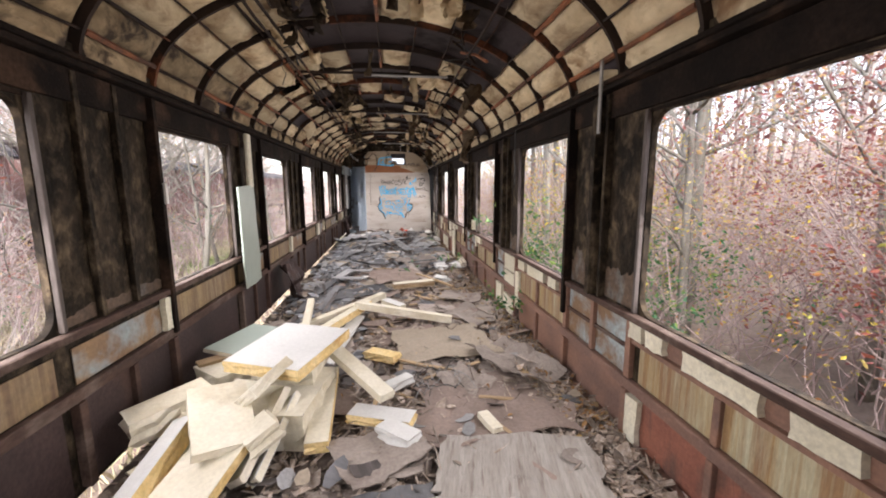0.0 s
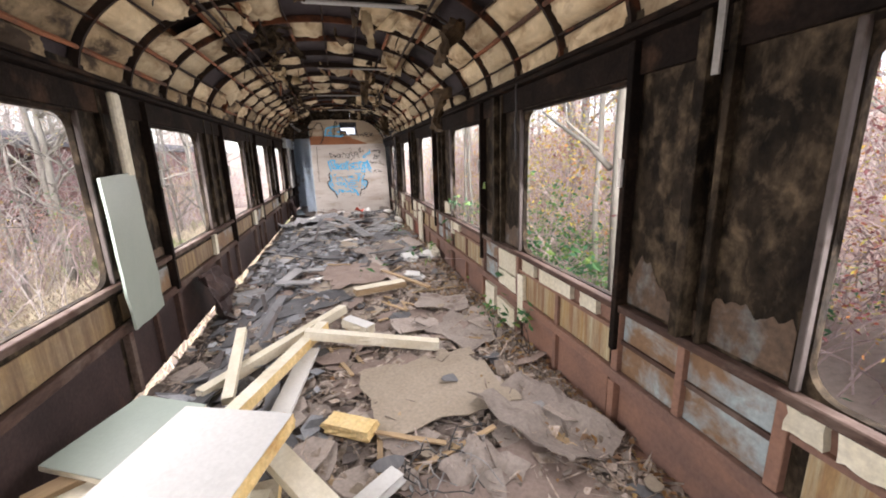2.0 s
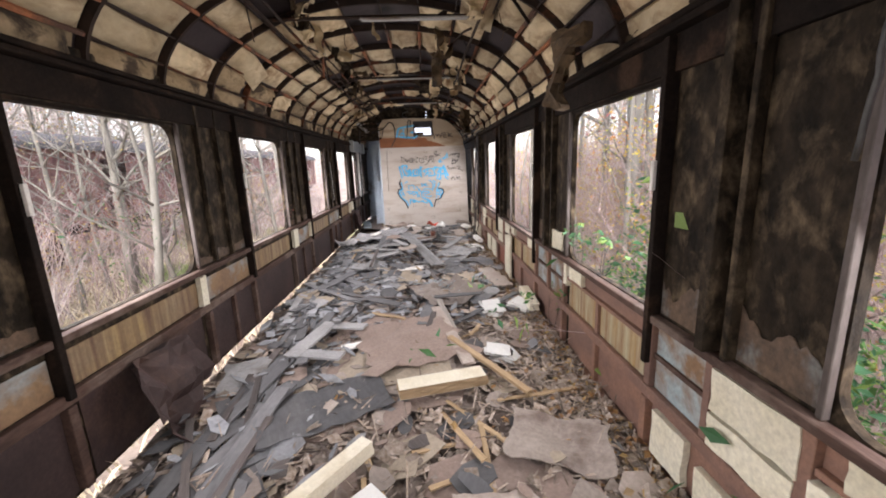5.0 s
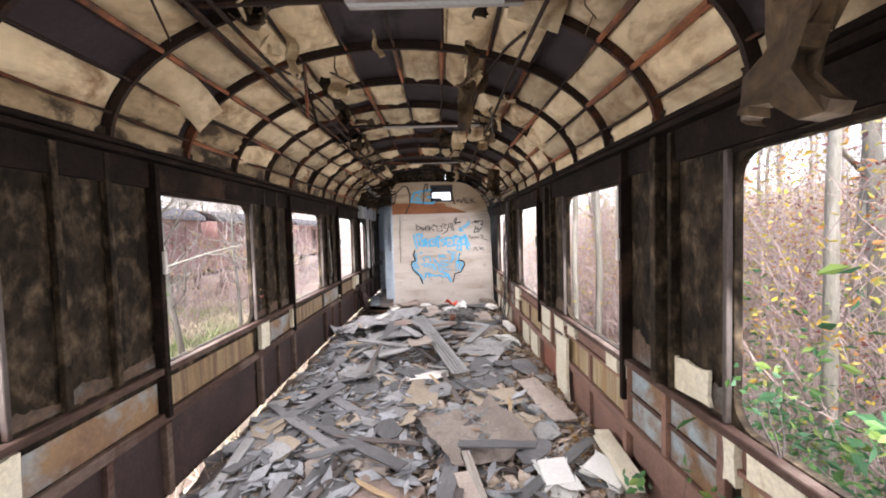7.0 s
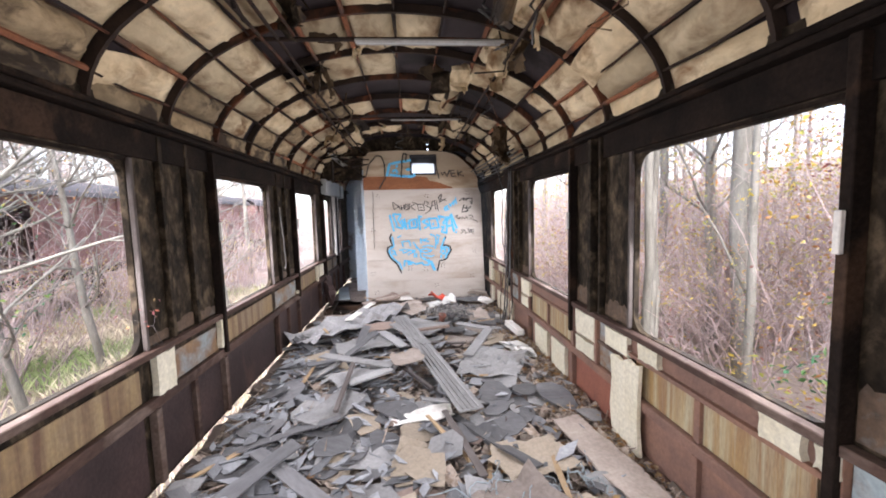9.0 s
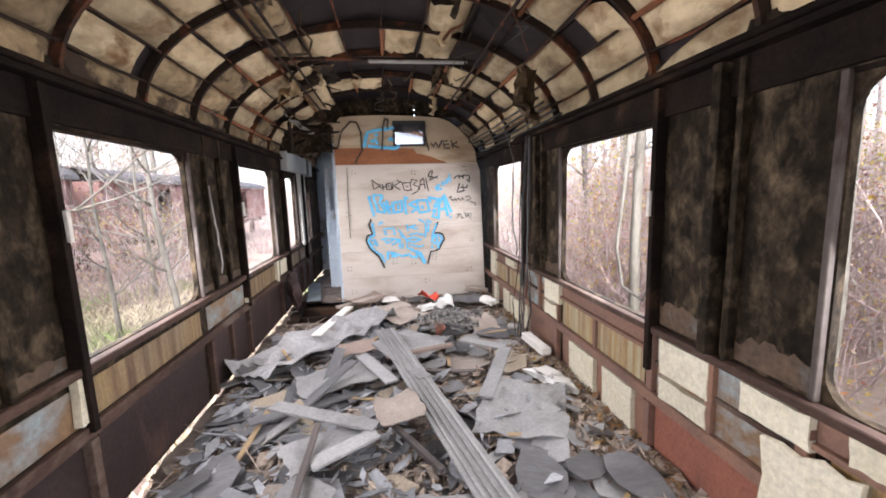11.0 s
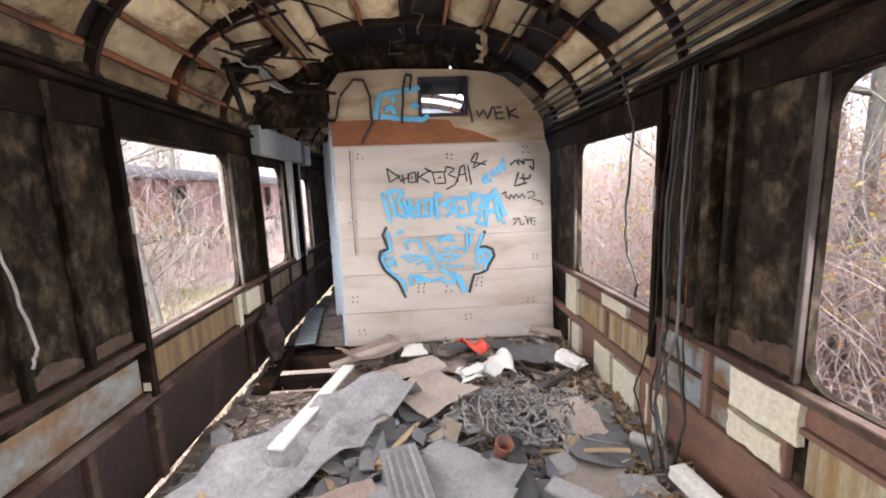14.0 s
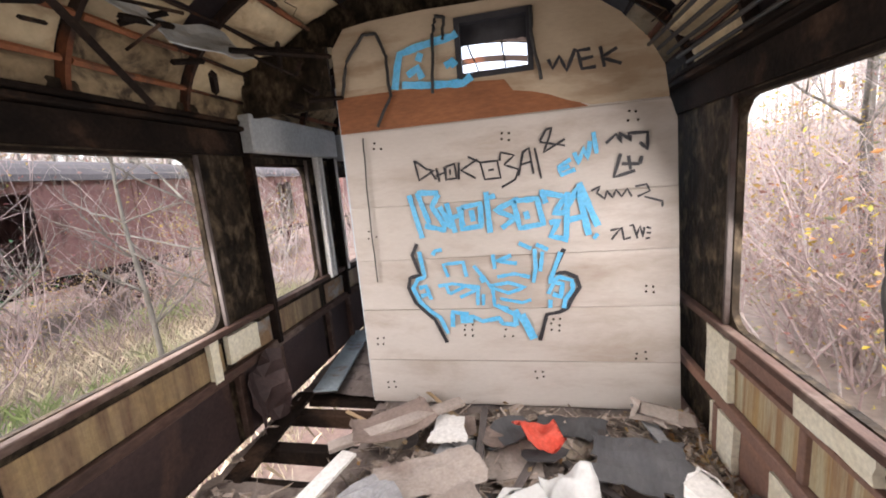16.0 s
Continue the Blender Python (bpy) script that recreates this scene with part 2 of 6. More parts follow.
bluep = surf("blue_spray", (0.08, 0.42, 0.72), (0.14, 0.5, 0.78), 8, None, 0, 0.55, 0.0, 0.05, 60)
cable = surf("black_cable", (0.02, 0.02, 0.02), (0.04, 0.038, 0.036), 8, None, 0, 0.5, 0.0, 0.1, 60)
greywire = surf("grey_wire", (0.2, 0.19, 0.185), (0.3, 0.29, 0.28), 8, None, 0, 0.5, 0.0, 0.1, 60)
alu = surf("dull_aluminium", (0.27, 0.26, 0.245), (0.36, 0.35, 0.33), 4, (0.16, 0.13, 0.11), 0.42, 0.6, 0.3, 0.1, 50)
rag = surf("sooty_rag", (0.05, 0.034, 0.02), (0.12, 0.08, 0.042), 5, (0.022, 0.016, 0.012), 0.45, 0.95, 0.0, 0.5, 40)
litter_mat = surf("mixed_litter", (0.2, 0.15, 0.11), (0.36, 0.31, 0.27), 30, None, 0, 0.9, 0.0, 0.0, 40, varied=0.55, islands=True)
red_leaves = leafy("wine_red_leaves", [(0.24, 0.09, 0.09), (0.3, 0.13, 0.12), (0.34, 0.19, 0.16), (0.2, 0.1, 0.1), (0.4, 0.27, 0.13), (0.36, 0.12, 0.08)])
yellow_leaves = leafy("yellow_leaves", [(0.6, 0.48, 0.08), (0.52, 0.36, 0.08), (0.38, 0.38, 0.09), (0.46, 0.22, 0.08), (0.62, 0.5, 0.16)])
tan_leaves = leafy("tan_leaves", [(0.34, 0.24, 0.18), (0.42, 0.33, 0.24), (0.3, 0.19, 0.16), (0.46, 0.36, 0.17), (0.32, 0.15, 0.12), (0.4, 0.3, 0.26), (0.5, 0.33, 0.12), (0.27, 0.29, 0.16)])
green_leaves = leafy("green_leaves", [(0.07, 0.17, 0.06), (0.11, 0.23, 0.07), (0.08, 0.2, 0.1), (0.2, 0.3, 0.08), (0.05, 0.13, 0.06)])
# wagon red with the haze of distance put into the colour, so less saturated
wagon_red = surf("hazed_red_wagon", (0.2, 0.1, 0.09), (0.27, 0.15, 0.13), 1.5, (0.12, 0.06, 0.05), 0.4, 0.8, 0.0, 0.3, 20, stretch3=(1, 1, 0.4))
wagon_roof = surf("grey_wagon_roof", (0.075, 0.07, 0.07), (0.1, 0.09, 0.09), 1.5, (0.09, 0.06, 0.05), 0.35, 0.7, 0.0, 0.3, 20)
grassblade = surf("dry_straw", (0.55, 0.48, 0.34), (0.63, 0.56, 0.42), 0.5, (0.3, 0.38, 0.15), 0.42, 0.9, 0.0, 0.0, 20, scale3=0.3, varied=0.25, islands=True)
# paler than the other frame steel: daylight on the far jambs, put into the colour
jamb = surf("daylit_grey_jamb", (0.06, 0.048, 0.043), (0.1, 0.085, 0.078), 6, (0.04, 0.024, 0.018), 0.45, 0.65, 0.0, 0.3, 50, stretch=(1, 1, 0.4), gloss=0.3)
dry_leaves = leafy("dry_fallen_leaves", [(0.36, 0.21, 0.09), (0.28, 0.16, 0.08), (0.42, 0.29, 0.13), (0.2, 0.12, 0.07), (0.33, 0.24, 0.14)])

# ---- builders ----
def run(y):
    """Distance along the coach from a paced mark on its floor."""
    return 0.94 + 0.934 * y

rng = random.Random(7)


def link_mesh(name, bm, material, smooth=False):
    me = bpy.data.meshes.new(name)
    if isinstance(bm, tuple):
        me.from_pydata(bm[0], [], bm[1])
    else:
        bmesh.ops.recalc_face_normals(bm, faces=bm.faces)
        bm.to_mesh(me)
        bm.free()
    if smooth:
        for p in me.polygons:
            p.use_smooth = True
    for m in (material if isinstance(material, (list, tuple)) else [material]):
        me.materials.append(m)
    return new(name, me)


def thing(name, bm=None, material=None, label="", category="", group="", kind="", m=None, smooth=False):
    ob = link_mesh(name, bm, material, smooth) if bm is not None else new(name)
    if m is not None:
        ob.matrix_world = m
    return tagged(ob, label, category, group, kind)


def part(name, bm, material, parent, label="", smooth=False):
    ob = link_mesh(name, bm, material, smooth)
    ob.parent = parent
    return tagged(ob, label)


def box(bm, x0, x1, y0, y1, z0, z1, m=None, slot=0):
    vs = [bm.verts.new(((x0, x1)[i & 1], (y0, y1)[i >> 1 & 1], (z0, z1)[i >> 2])) for i in range(8)]
    for q in ((0, 2, 3, 1), (4, 5, 7, 6), (0, 1, 5, 4), (2, 6, 7, 3), (0, 4, 6, 2), (1, 3, 7, 5)):
        bm.faces.new([vs[i] for i in q]).material_index = slot
    if m is not None:
        bmesh.ops.transform(bm, matrix=m, verts=vs)
    return vs


def boxes(*args):
    bm = bmesh.new()
    for a in args:
        box(bm, *a)
    return bm


def bevelled(bm, width=0.004):
    bmesh.ops.bevel(bm, geom=list(bm.edges), offset=width, segments=1, affect="EDGES")
    return bm


def tube(vf, pts, r0, r1=None, n=5):
    """Adds a tapering tube along pts to vf = (verts, faces)."""
    V, F = vf
    r1 = r0 if r1 is None else r1
    start, k = len(V), len(pts)
    for i, p in enumerate(pts):
        a, c = Vector(pts[max(i - 1, 0)]), Vector(pts[min(i + 1, k - 1)])
        d = (c - a).normalized() if (c - a).length > 1e-6 else Vector((0, 0, 1))
        u = d.orthogonal().normalized() if abs(d.z) > 0.95 else d.cross(Vector((0, 0, 1))).normalized()
        w = d.cross(u)
        r = r0 + (r1 - r0) * i / max(k - 1, 1)
        for j in range(n):
            t = 2 * math.pi * j / n
            V.append(tuple(Vector(p) + (u * math.cos(t) + w * math.sin(t)) * r))
    for i in range(k - 1):
        for j in range(n):
            a, c = start + i * n + j, start + i * n + (j + 1) % n
            F.append((a, c, c + n, a + n))
    F.append(tuple(start + j for j in reversed(range(n))))
    F.append(tuple(start + (k - 1) * n + j for j in range(n)))
    return vf


def sheet(w, l, thick=0.006, nx=6, ny=8, ragged=0.04, bend=0.0, warp=0.02, seed=0, slots=False, torn=0.0):
    """A loose sheet lying flat at z = 0 with a ragged outline, bent and warped, with its thickness."""
    r = random.Random(seed)
    bm = bmesh.new()
    off = Vector((r.uniform(0, 50), r.uniform(0, 50), r.uniform(0, 50)))
    top, low = {}, {}
    for i in range(nx + 1):
        for j in range(ny + 1):
            u, v = i / nx - 0.5, j / ny - 0.5
            x, y = u * w, v * l
            if i in (0, nx):
                x -= ragged * (0.5 + 1.3 * noise.noise(off + Vector((7, y * 5, 0))) + r.uniform(-0.25, 0.25)) * (1 if u > 0 else -1)
            if j in (0, ny):
                y -= ragged * (0.5 + 1.3 * noise.noise(off + Vector((x * 5, 9, 0))) + r.uniform(-0.25, 0.25)) * (1 if v > 0 else -1)
            z = bend * (2 * u) ** 2 * w * 0.5 + warp * noise.noise(off + Vector((x * 4, y * 4, 0))) + warp * 0.5 * noise.noise(off + Vector((x * 11, y * 11, 3)))
            top[i, j] = bm.verts.new((x, y, z + thick))
            low[i, j] = bm.verts.new((x, y, z))
    keep = {}
    for i in range(nx):
        for j in range(ny):
            edge = i in (0, nx - 1) or j in (0, ny - 1)
            keep[i, j] = not (edge and r.random() < torn)
    for (i, j), k in keep.items():
        if not k:
            continue
        q = ((i, j), (i + 1, j), (i + 1, j + 1), (i, j + 1))
        bm.faces.new([top[c] for c in q])
        bm.faces.new([low[c] for c in reversed(q)])
        for a, c, nb in ((q[0], q[1], (i, j - 1)), (q[1], q[2], (i + 1, j)), (q[2], q[3], (i, j + 1)), (q[3], q[0], (i - 1, j))):
            if not keep.get(nb, False):
                bm.faces.new((low[a], low[c], top[c], top[a])).material_index = 1 if slots else 0
    for vt in [x for x in bm.verts if not x.link_faces]:
        bm.verts.remove(vt)
    return bm

# ---- the railway coach ----
XW, BACK, END = 1.5, -4.2, 17.2          # wall skin, the two ends
PITCH, FIRST, WIDE = 2.163, 3.93, 1.27   # window rhythm
SILL, HEAD, EAVE = 0.81, 1.92, 2.15
WINDOWS = [FIRST + PITCH * k for k in range(-3, 5)]
WINDOWS_L = [3.885 + 2.153 * k for k in range(-3, 5)]
ARCH_A, ARCH_H = 1.47, 0.76


def arch(s, out=0.0):
    """A point of the roof's curve: s from -1 (one eave) over 0 (the crown) to 1."""
    t = s * math.pi / 2
    return (ARCH_A + out) * math.sin(t), EAVE + (ARCH_H + out) * math.cos(t)


def wall_skin(side, openings, name, label, low):
    """Outer sheet with rounded window openings cut right through."""
    x0, x1 = side * XW, side * (XW + 0.035)
    bm = bmesh.new()

    def slab(pts):
        a = [bm.verts.new((x0, y, z)) for y, z in pts]
        c = [bm.verts.new((x1, y, z)) for y, z in pts]
        bm.faces.new(a), bm.faces.new(c)
        for i in range(len(pts)):
            j = (i + 1) % len(pts)
            bm.faces.new((a[i], a[j], c[j], c[i]))
    y = BACK
    for o0, o1, z0, z1 in openings:
        slab([(y, low), (o0, low), (o0, EAVE + 0.1), (y, EAVE + 0.1)])
        slab([(o0, low), (o1, low), (o1, z0), (o0, z0)])
        slab([(o0, z1), (o1, z1), (o1, EAVE + 0.1), (o0, EAVE + 0.1)])
        r = 0.11
        for cy, cz, sy, sz in ((o0, z0, 1, 1), (o1, z0, -1, 1), (o0, z1, 1, -1), (o1, z1, -1, -1)):
            curve = [(cy + sy * r * (1 - math.cos(t * math.pi / 12)), cz + sz * r * (1 - math.sin(t * math.pi / 12))) for t in range(7)]
            slab([(cy, cz)] + curve)
        y = o1
    slab([(y, low), (END, low), (END, EAVE + 0.1), (y, EAVE + 0.1)])
    return thing(name, bm, soot, label, "wall", kind="structure")


right_open = [(y, y + WIDE - 0.02, SILL - 0.02, HEAD) for y in WINDOWS]
left_open = [(y, y + 1.24, SILL + 0.03, HEAD) for y in WINDOWS_L] + [(14.24, 15.0, SILL + 0.02, HEAD - 0.04), (15.5, 16.1, SILL + 0.02, HEAD - 0.14)]
wall_right = wall_skin(1, right_open, "wall_right", "sooty rusted steel coach wall with glassless windows", -0.35)
wall_left = wall_skin(-1, left_open, "wall_left", "sooty rusted steel coach wall with glassless windows", 0.0)


def dress_wall(side, wall, openings, length_end, SILL):
    """Rails, posts, stiffeners and lower panels, proud of the skin."""
    posts = redrail if side > 0 else rail_steel
    low = 0.32 if side > 0 else 0.485

    def X(d):
        return side * (XW - d)

    def strip(name, d0, d1, y0, y1, z0, z1, material, label="", bev=0.003):
        a, c = sorted((X(d0), X(d1)))
        return part(name, bevelled(boxes((a, c, y0, y1, z0, z1)), bev), material, wall, label)
    strip("sill_rail", 0.002, 0.055, BACK + 0.1, length_end, SILL - 0.045, SILL - 0.004, rail_steel, "brown rusted steel rail", 0.005)
    strip("middle_rail", 0.002, 0.045, BACK + 0.1, length_end, low, low + 0.063, posts, "brown rusted steel rail", 0.005)
    if side > 0:
        strip("foot_rail", 0.002, 0.06, BACK + 0.1, length_end, -0.06, 0.02, redrail)
    strip("head_plate", 0.002, 0.03, BACK + 0.1, length_end, HEAD + 0.03, EAVE - 0.04, frame_steel)
    for z, d in ((EAVE - 0.035, 0.085), (EAVE + 0.01, 0.06)):
        strip("eave_rail", 0.0, d, BACK + 0.1, length_end, z, z + 0.03, frame_steel, "dark steel eave rail", 0.006)
    for o0, o1, z0, z1 in openings:
        # jambs and posts of each window
        strip("jamb_post", 0.002, 0.07, o0 - 0.045, o0 - 0.006, 0.52, EAVE - 0.05, frame_steel)
        # far jamb takes the paler tone that stands for daylight on it
        strip("jamb_post", 0.002, 0.03, o1 + 0.006, o1 + 0.03, SILL, HEAD + 0.02, jamb)
        strip("lower_post", 0.002, 0.05, o0 - 0.05, o0 - 0.0, 0.03, low - 0.005, posts)
        strip("lower_post", 0.002, 0.05, o1 + 0.0, o1 + 0.05, 0.03, low - 0.005, posts)
        if side > 0:
            strip("lower_post", 0.002, 0.04, (o0 + o1) / 2 - 0.02, (o0 + o1) / 2 + 0.02, 0.03, low - 0.005, posts)
            strip("lower_post", 0.002, 0.032, (o0 + o1) / 2 - 0.02, (o0 + o1) / 2 + 0.02, low + 0.068, 0.61, posts)
            strip("board_rail", 0.002, 0.036, o0 + 0.004, o1 - 0.004, 0.614, 0.64, posts)
            strip("board_backing", 0.01, 0.0115, o0 + 0.004, o1 - 0.004, 0.642, 0.743, posts, "red-brown rusted backing strip", 0.0003)
            for e0, e1 in ((o0 - 0.05, o0), (o1, o1 + 0.05)):
                strip("upper_post", 0.002, 0.04, e0, e1, low + 0.068, 0.742, posts)
        bm = bmesh.new()
        a, c = sorted((X(0.0), X(0.012)))
        for y0, y1, q0, q1 in ((o0 - 0.004, o1 + 0.004, z1 + 0.004, z1 + 0.022),):
            box(bm, a, c, y0, y1, q0, q1)
        part("window_frame", bm, frame_steel, wall)
    for (a0, a1, *_), (b0, b1, *_) in zip(openings, openings[1:]):
        gap = b0 - a1
        if gap < 0.7:
            continue
        for f, wd, dp in (((0.3, 0.035, 0.038), (0.62, 0.035, 0.038)) if side < 0 else ((0.52, 0.05, 0.085), (0.42, 0.03, 0.05))):
            y = a1 + gap * f
            strip("stiffener", 0.002, dp, y - wd / 2, y + wd / 2, SILL + 0.002, EAVE - 0.05, soot)
        y = a1 + gap * 0.5
        strip("lower_stiffener", 0.002, 0.04, y - 0.02, y + 0.02, low + 0.068 if side > 0 else 0.03, 0.742 if side > 0 else 0.48, posts)


dress_wall(1, wall_right, right_open, END - 0.1, SILL - 0.02)
dress_wall(-1, wall_left, left_open, END - 0.1, SILL + 0.03)

# panels between the rails, one sheet a bay
for side, wall in ((1, wall_right), (-1, wall_left)):
    edges = sorted([e for o in (right_open if side > 0 else left_open) for e in o[:2]])
    for i, (y0, y1) in enumerate(zip(edges, edges[1:])):
        y0, y1 = y0 + 0.055, y1 - 0.055
        a, c = sorted((side * (XW - 0.004), side * (XW - 0.009)))
        upper = (streaky if side > 0 else blotched) if i % 2 else (browned if side > 0 else ochre)
        lower = (redrust if y0 < 2.9 or 8.5 < y0 < 9.7 else redrail) if side > 0 else maroon
        part("panel", boxes((a, c, y0, y1, 0.387 if side > 0 else 0.555, SILL - 0.066)), upper, wall, "rust-streaked painted steel panel")
        if i % 2 and side > 0:
            d0, d1 = sorted((side * (XW - 0.01), side * (XW - 0.025)))
            part("panel_divider", boxes((d0, d1, y0, y1, 0.556, 0.58)), rail_steel, wall)
        part("panel", boxes((a, c, y0, y1, 0.025, 0.316 if side > 0 else 0.48)), lower, wall, "rusted steel panel")

# end walls
wall_back = thing("wall_back", boxes((-XW, XW, BACK - 0.05, BACK, -0.35, 3.0)), soot, "sooty steel end wall of the coach", "wall", kind="structure")
bm = boxes((-XW, -0.35, END, END + 0.05, -0.35, 3.0), (0.35, XW, END, END + 0.05, -0.35, 3.0), (-0.35, 0.35, END, END + 0.05, 2.6, 3.0), (-0.35, 0.35, END, END + 0.05, -0.35, 0.05))
wall_end = thing("wall_end", bm, paleblue, "pale blue flaking end wall with an open doorway", "wall", kind="structure")

# roof; gap added behind the bulkhead, its sky stands in for reflections in the pane
def roof_strip(bm, y0, y1, i0, i1, N=40):
    ring = [[bm.verts.new((arch(-1 + 2 * i / N, out)[0], y, arch(-1 + 2 * i / N, out)[1])) for i in range(i0, i1 + 1)] for y in (y0, y1) for out in (0.075, 0.1)]
    k = i1 - i0
    for i in range(k):
        bm.faces.new((ring[0][i], ring[0][i + 1], ring[2][i + 1], ring[2][i]))
        bm.faces.new((ring[1][i + 1], ring[1][i], ring[3][i], ring[3][i + 1]))
        for r0, r1 in ((0, 1), (2, 3)):
            bm.faces.new((ring[r0][i], ring[r1][i], ring[r1][i + 1], ring[r0][i + 1]))
    for i in (0, k):
        bm.faces.new((ring[0][i], ring[2][i], ring[3][i], ring[1][i]))


bm = bmesh.new()
roof_strip(bm, BACK - 0.05, 15.0, 0, 40)
roof_strip(bm, 15.0, 17.1, 0, 17)
roof_strip(bm, 15.0, 17.1, 27, 40)
roof_strip(bm, 17.1, END + 0.05, 0, 40)
ceiling = thing("ceiling", bm, roofskin, "arched steel coach roof with torn insulation", "ceiling", kind="structure", smooth=True)

HOOP0, HOOP = 3.34, 0.652
HOOPS = [HOOP0 + HOOP * k for k in range(-11, 22)]
vf = ([], [])


def hoop_bar(vf, y, depth=0.055, wide=0.035):
    V, F = vf
    s0, k = len(V), 33
    for i in range(k):
        s = -0.99 + 1.98 * i / (k - 1)
        for out, dy in ((0.07, -wide / 2), (0.07, wide / 2), (0.07 - depth, wide / 2), (0.07 - depth, -wide / 2)):
            x, z = arch(s, out)
            V.append((x, y + dy, z))
    for i in range(k - 1):
        for j in range(4):
            a, c = s0 + i * 4 + j, s0 + i * 4 + (j + 1) % 4
            F.append((a, c, c + 4, a + 4))


for y in HOOPS:
    hoop_bar(vf, y, 0.058, 0.024)
part("roof_hoops", vf, hoop, ceiling, "rusted steel roof hoops")

CELLS = 14
vf, vs, vo = ([], []), ([], []), ([], [])
for k, (y0, y1) in enumerate(zip(HOOPS, HOOPS[1:])):
    for j in range(CELLS):
        s0, s1 = -1 + 2 * j / CELLS, -1 + 2 * (j + 1) / CELLS
        mid = (s0 + s1) / 2
        # the crown has lost most of its batts, one slope keeps nearly all
        chance = 0.97 if mid < -0.42 else (0.6 if mid < -0.2 else 0.34 if mid < 0.25 else 0.66 if mid < 0.6 else 0.95)
        if y0 > 15.0 and -0.2 < mid < 0.5:
            continue
        if y0 > 13.0:
            chance *= 0.6 if -0.6 < mid < 0.3 else 0.9
        if rng.random() > chance:
            continue
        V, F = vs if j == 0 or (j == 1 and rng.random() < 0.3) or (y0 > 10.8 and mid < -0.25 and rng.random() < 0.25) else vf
        base, n = len(V), 10
        off = Vector((rng.uniform(0, 40), rng.uniform(0, 40), 0))
        sag = rng.uniform(0.0, 0.03) + (0.05 if rng.random() < 0.08 else 0)
        ya, yb = y0 + 0.012 + rng.uniform(0, 0.01), y1 - 0.012 - rng.uniform(0, 0.015) - (rng.uniform(0, 0.25) if rng.random() < 0.12 else 0)
        skew, slip = rng.uniform(-0.014, 0.014), rng.uniform(-0.005, 0.005)
        peel = rng.uniform(0.05, 0.14) if rng.random() < (0.03 if mid < -0.36 else 0.1) else 0.0
        side_ = rng.choice((0, 1))
        fold = rng.choice((0.3, 0.7, 1.2))
        for a in range(n + 1):
            for c in range(n + 1):
                u, v = a / n, c / n
                puff = (1 - abs(2 * u - 1) ** 3) * (1 - abs(2 * v - 1) ** 3)
                s = s0 + 0.005 + (s1 - s0 - 0.01) * u + slip + skew * (v - 0.5)
                wob = 0.026 * noise.noise(off + Vector((u * 3, v * 5, 0))) + 0.014 * noise.noise(off + Vector((u * 8, v * 12, 3)))
                wob += 0.03 * max(0.0, 0.16 - abs(noise.noise(off + Vector((u * 2.2, v * 4, 8))))) / 0.16 * fold
                x, z = arch(s, 0.062 - (0.042 + sag) * puff - wob * puff)
                V.append((x, ya + (yb - ya) * v, z - peel * (v if side_ else 1 - v) ** 2.5))
        for a in range(n):
            for c in range(n):
                i = base + a * (n + 1) + c
                F.append((i, i + 1, i + n + 2, i + n + 1))
        if rng.random() < 0.45:
            x, z = arch(s0, 0.026)
            tube(vo, [(x, ya, z), (x, (ya + yb) / 2, z - 0.006), (x, yb, z)], 0.02, 0.016, 5)
part("insulation_batts", vf, batt, ceiling, "aged cream insulation batts, torn and stained", smooth=True)
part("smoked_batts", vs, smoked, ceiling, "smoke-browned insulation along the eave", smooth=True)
part("rust_strips", vo, orange, ceiling, "orange rusted strips")
vf = ([], [])
for j in range(1, CELLS):
    for k, (y0, y1) in enumerate(zip(HOOPS, HOOPS[1:])):
        x, z = arch(-1 + 2 * j / CELLS, 0.03)
        tube(vf, [(x, y0, z), (x + rng.uniform(-.006, .006), (y0 + y1) / 2, z - rng.uniform(0, 0.02)), (x, y1, z)], 0.009, 0.009, 4)
part("purlin_strips", vf, hoop, ceiling)

# floor: boards with a hole by the bulkhead and an open slit along one wall
def floor_height(x, y):
    return 0.012 * noise.noise(Vector((x * 2, y * 2, 5))) + 0.02 * noise.noise(Vector((x * 7, y * 7, 1))) + 0.01 * noise.noise(Vector((x * 19, y * 19, 2)))


NX, NY = 58, 420
vf = ([], [])
V, F = vf
FX0, FX1 = -1.4, 1.46
for j in range(NY + 1):
    for i in range(NX + 1):
        x, y = FX0 + (FX1 - FX0) * i / NX, BACK + (END - BACK) * j / NY
        if i == 0:
            x += 0.05 * noise.noise(Vector((0, y * 3, 9))) - 0.01 - 0.06 * max(0.0, min(1.0, (y - 9.0) / 0.8)) * (noise.noise(Vector((3, y * 1.3, 4))) < 0.2)
        V.append((x, y, floor_height(x, y)))
for j in range(NY):
    for i in range(NX):
        a = j * (NX + 1) + i
        cx, cy = V[a][0], V[a][1]
        if -1.36 < cx < -0.72 + 0.1 * noise.noise(Vector((0, cy * 3, 2))) and 13.35 < cy < 14.3:
            continue
        F.append((a, a + 1, a + NX + 2, a + NX + 1))
floor = thing("floor", vf, dirt, "rotten coach floor under dust and dirt", "floor", kind="structure", smooth=True)
bm = boxes((-0.7, 1.46, BACK, END, -0.12, -0.06), (-1.38, -0.7, BACK, 13.3, -0.12, -0.06), (-1.38, -0.7, 14.35, END, -0.12, -0.06))
part("underfloor", bm, frame_steel, floor)
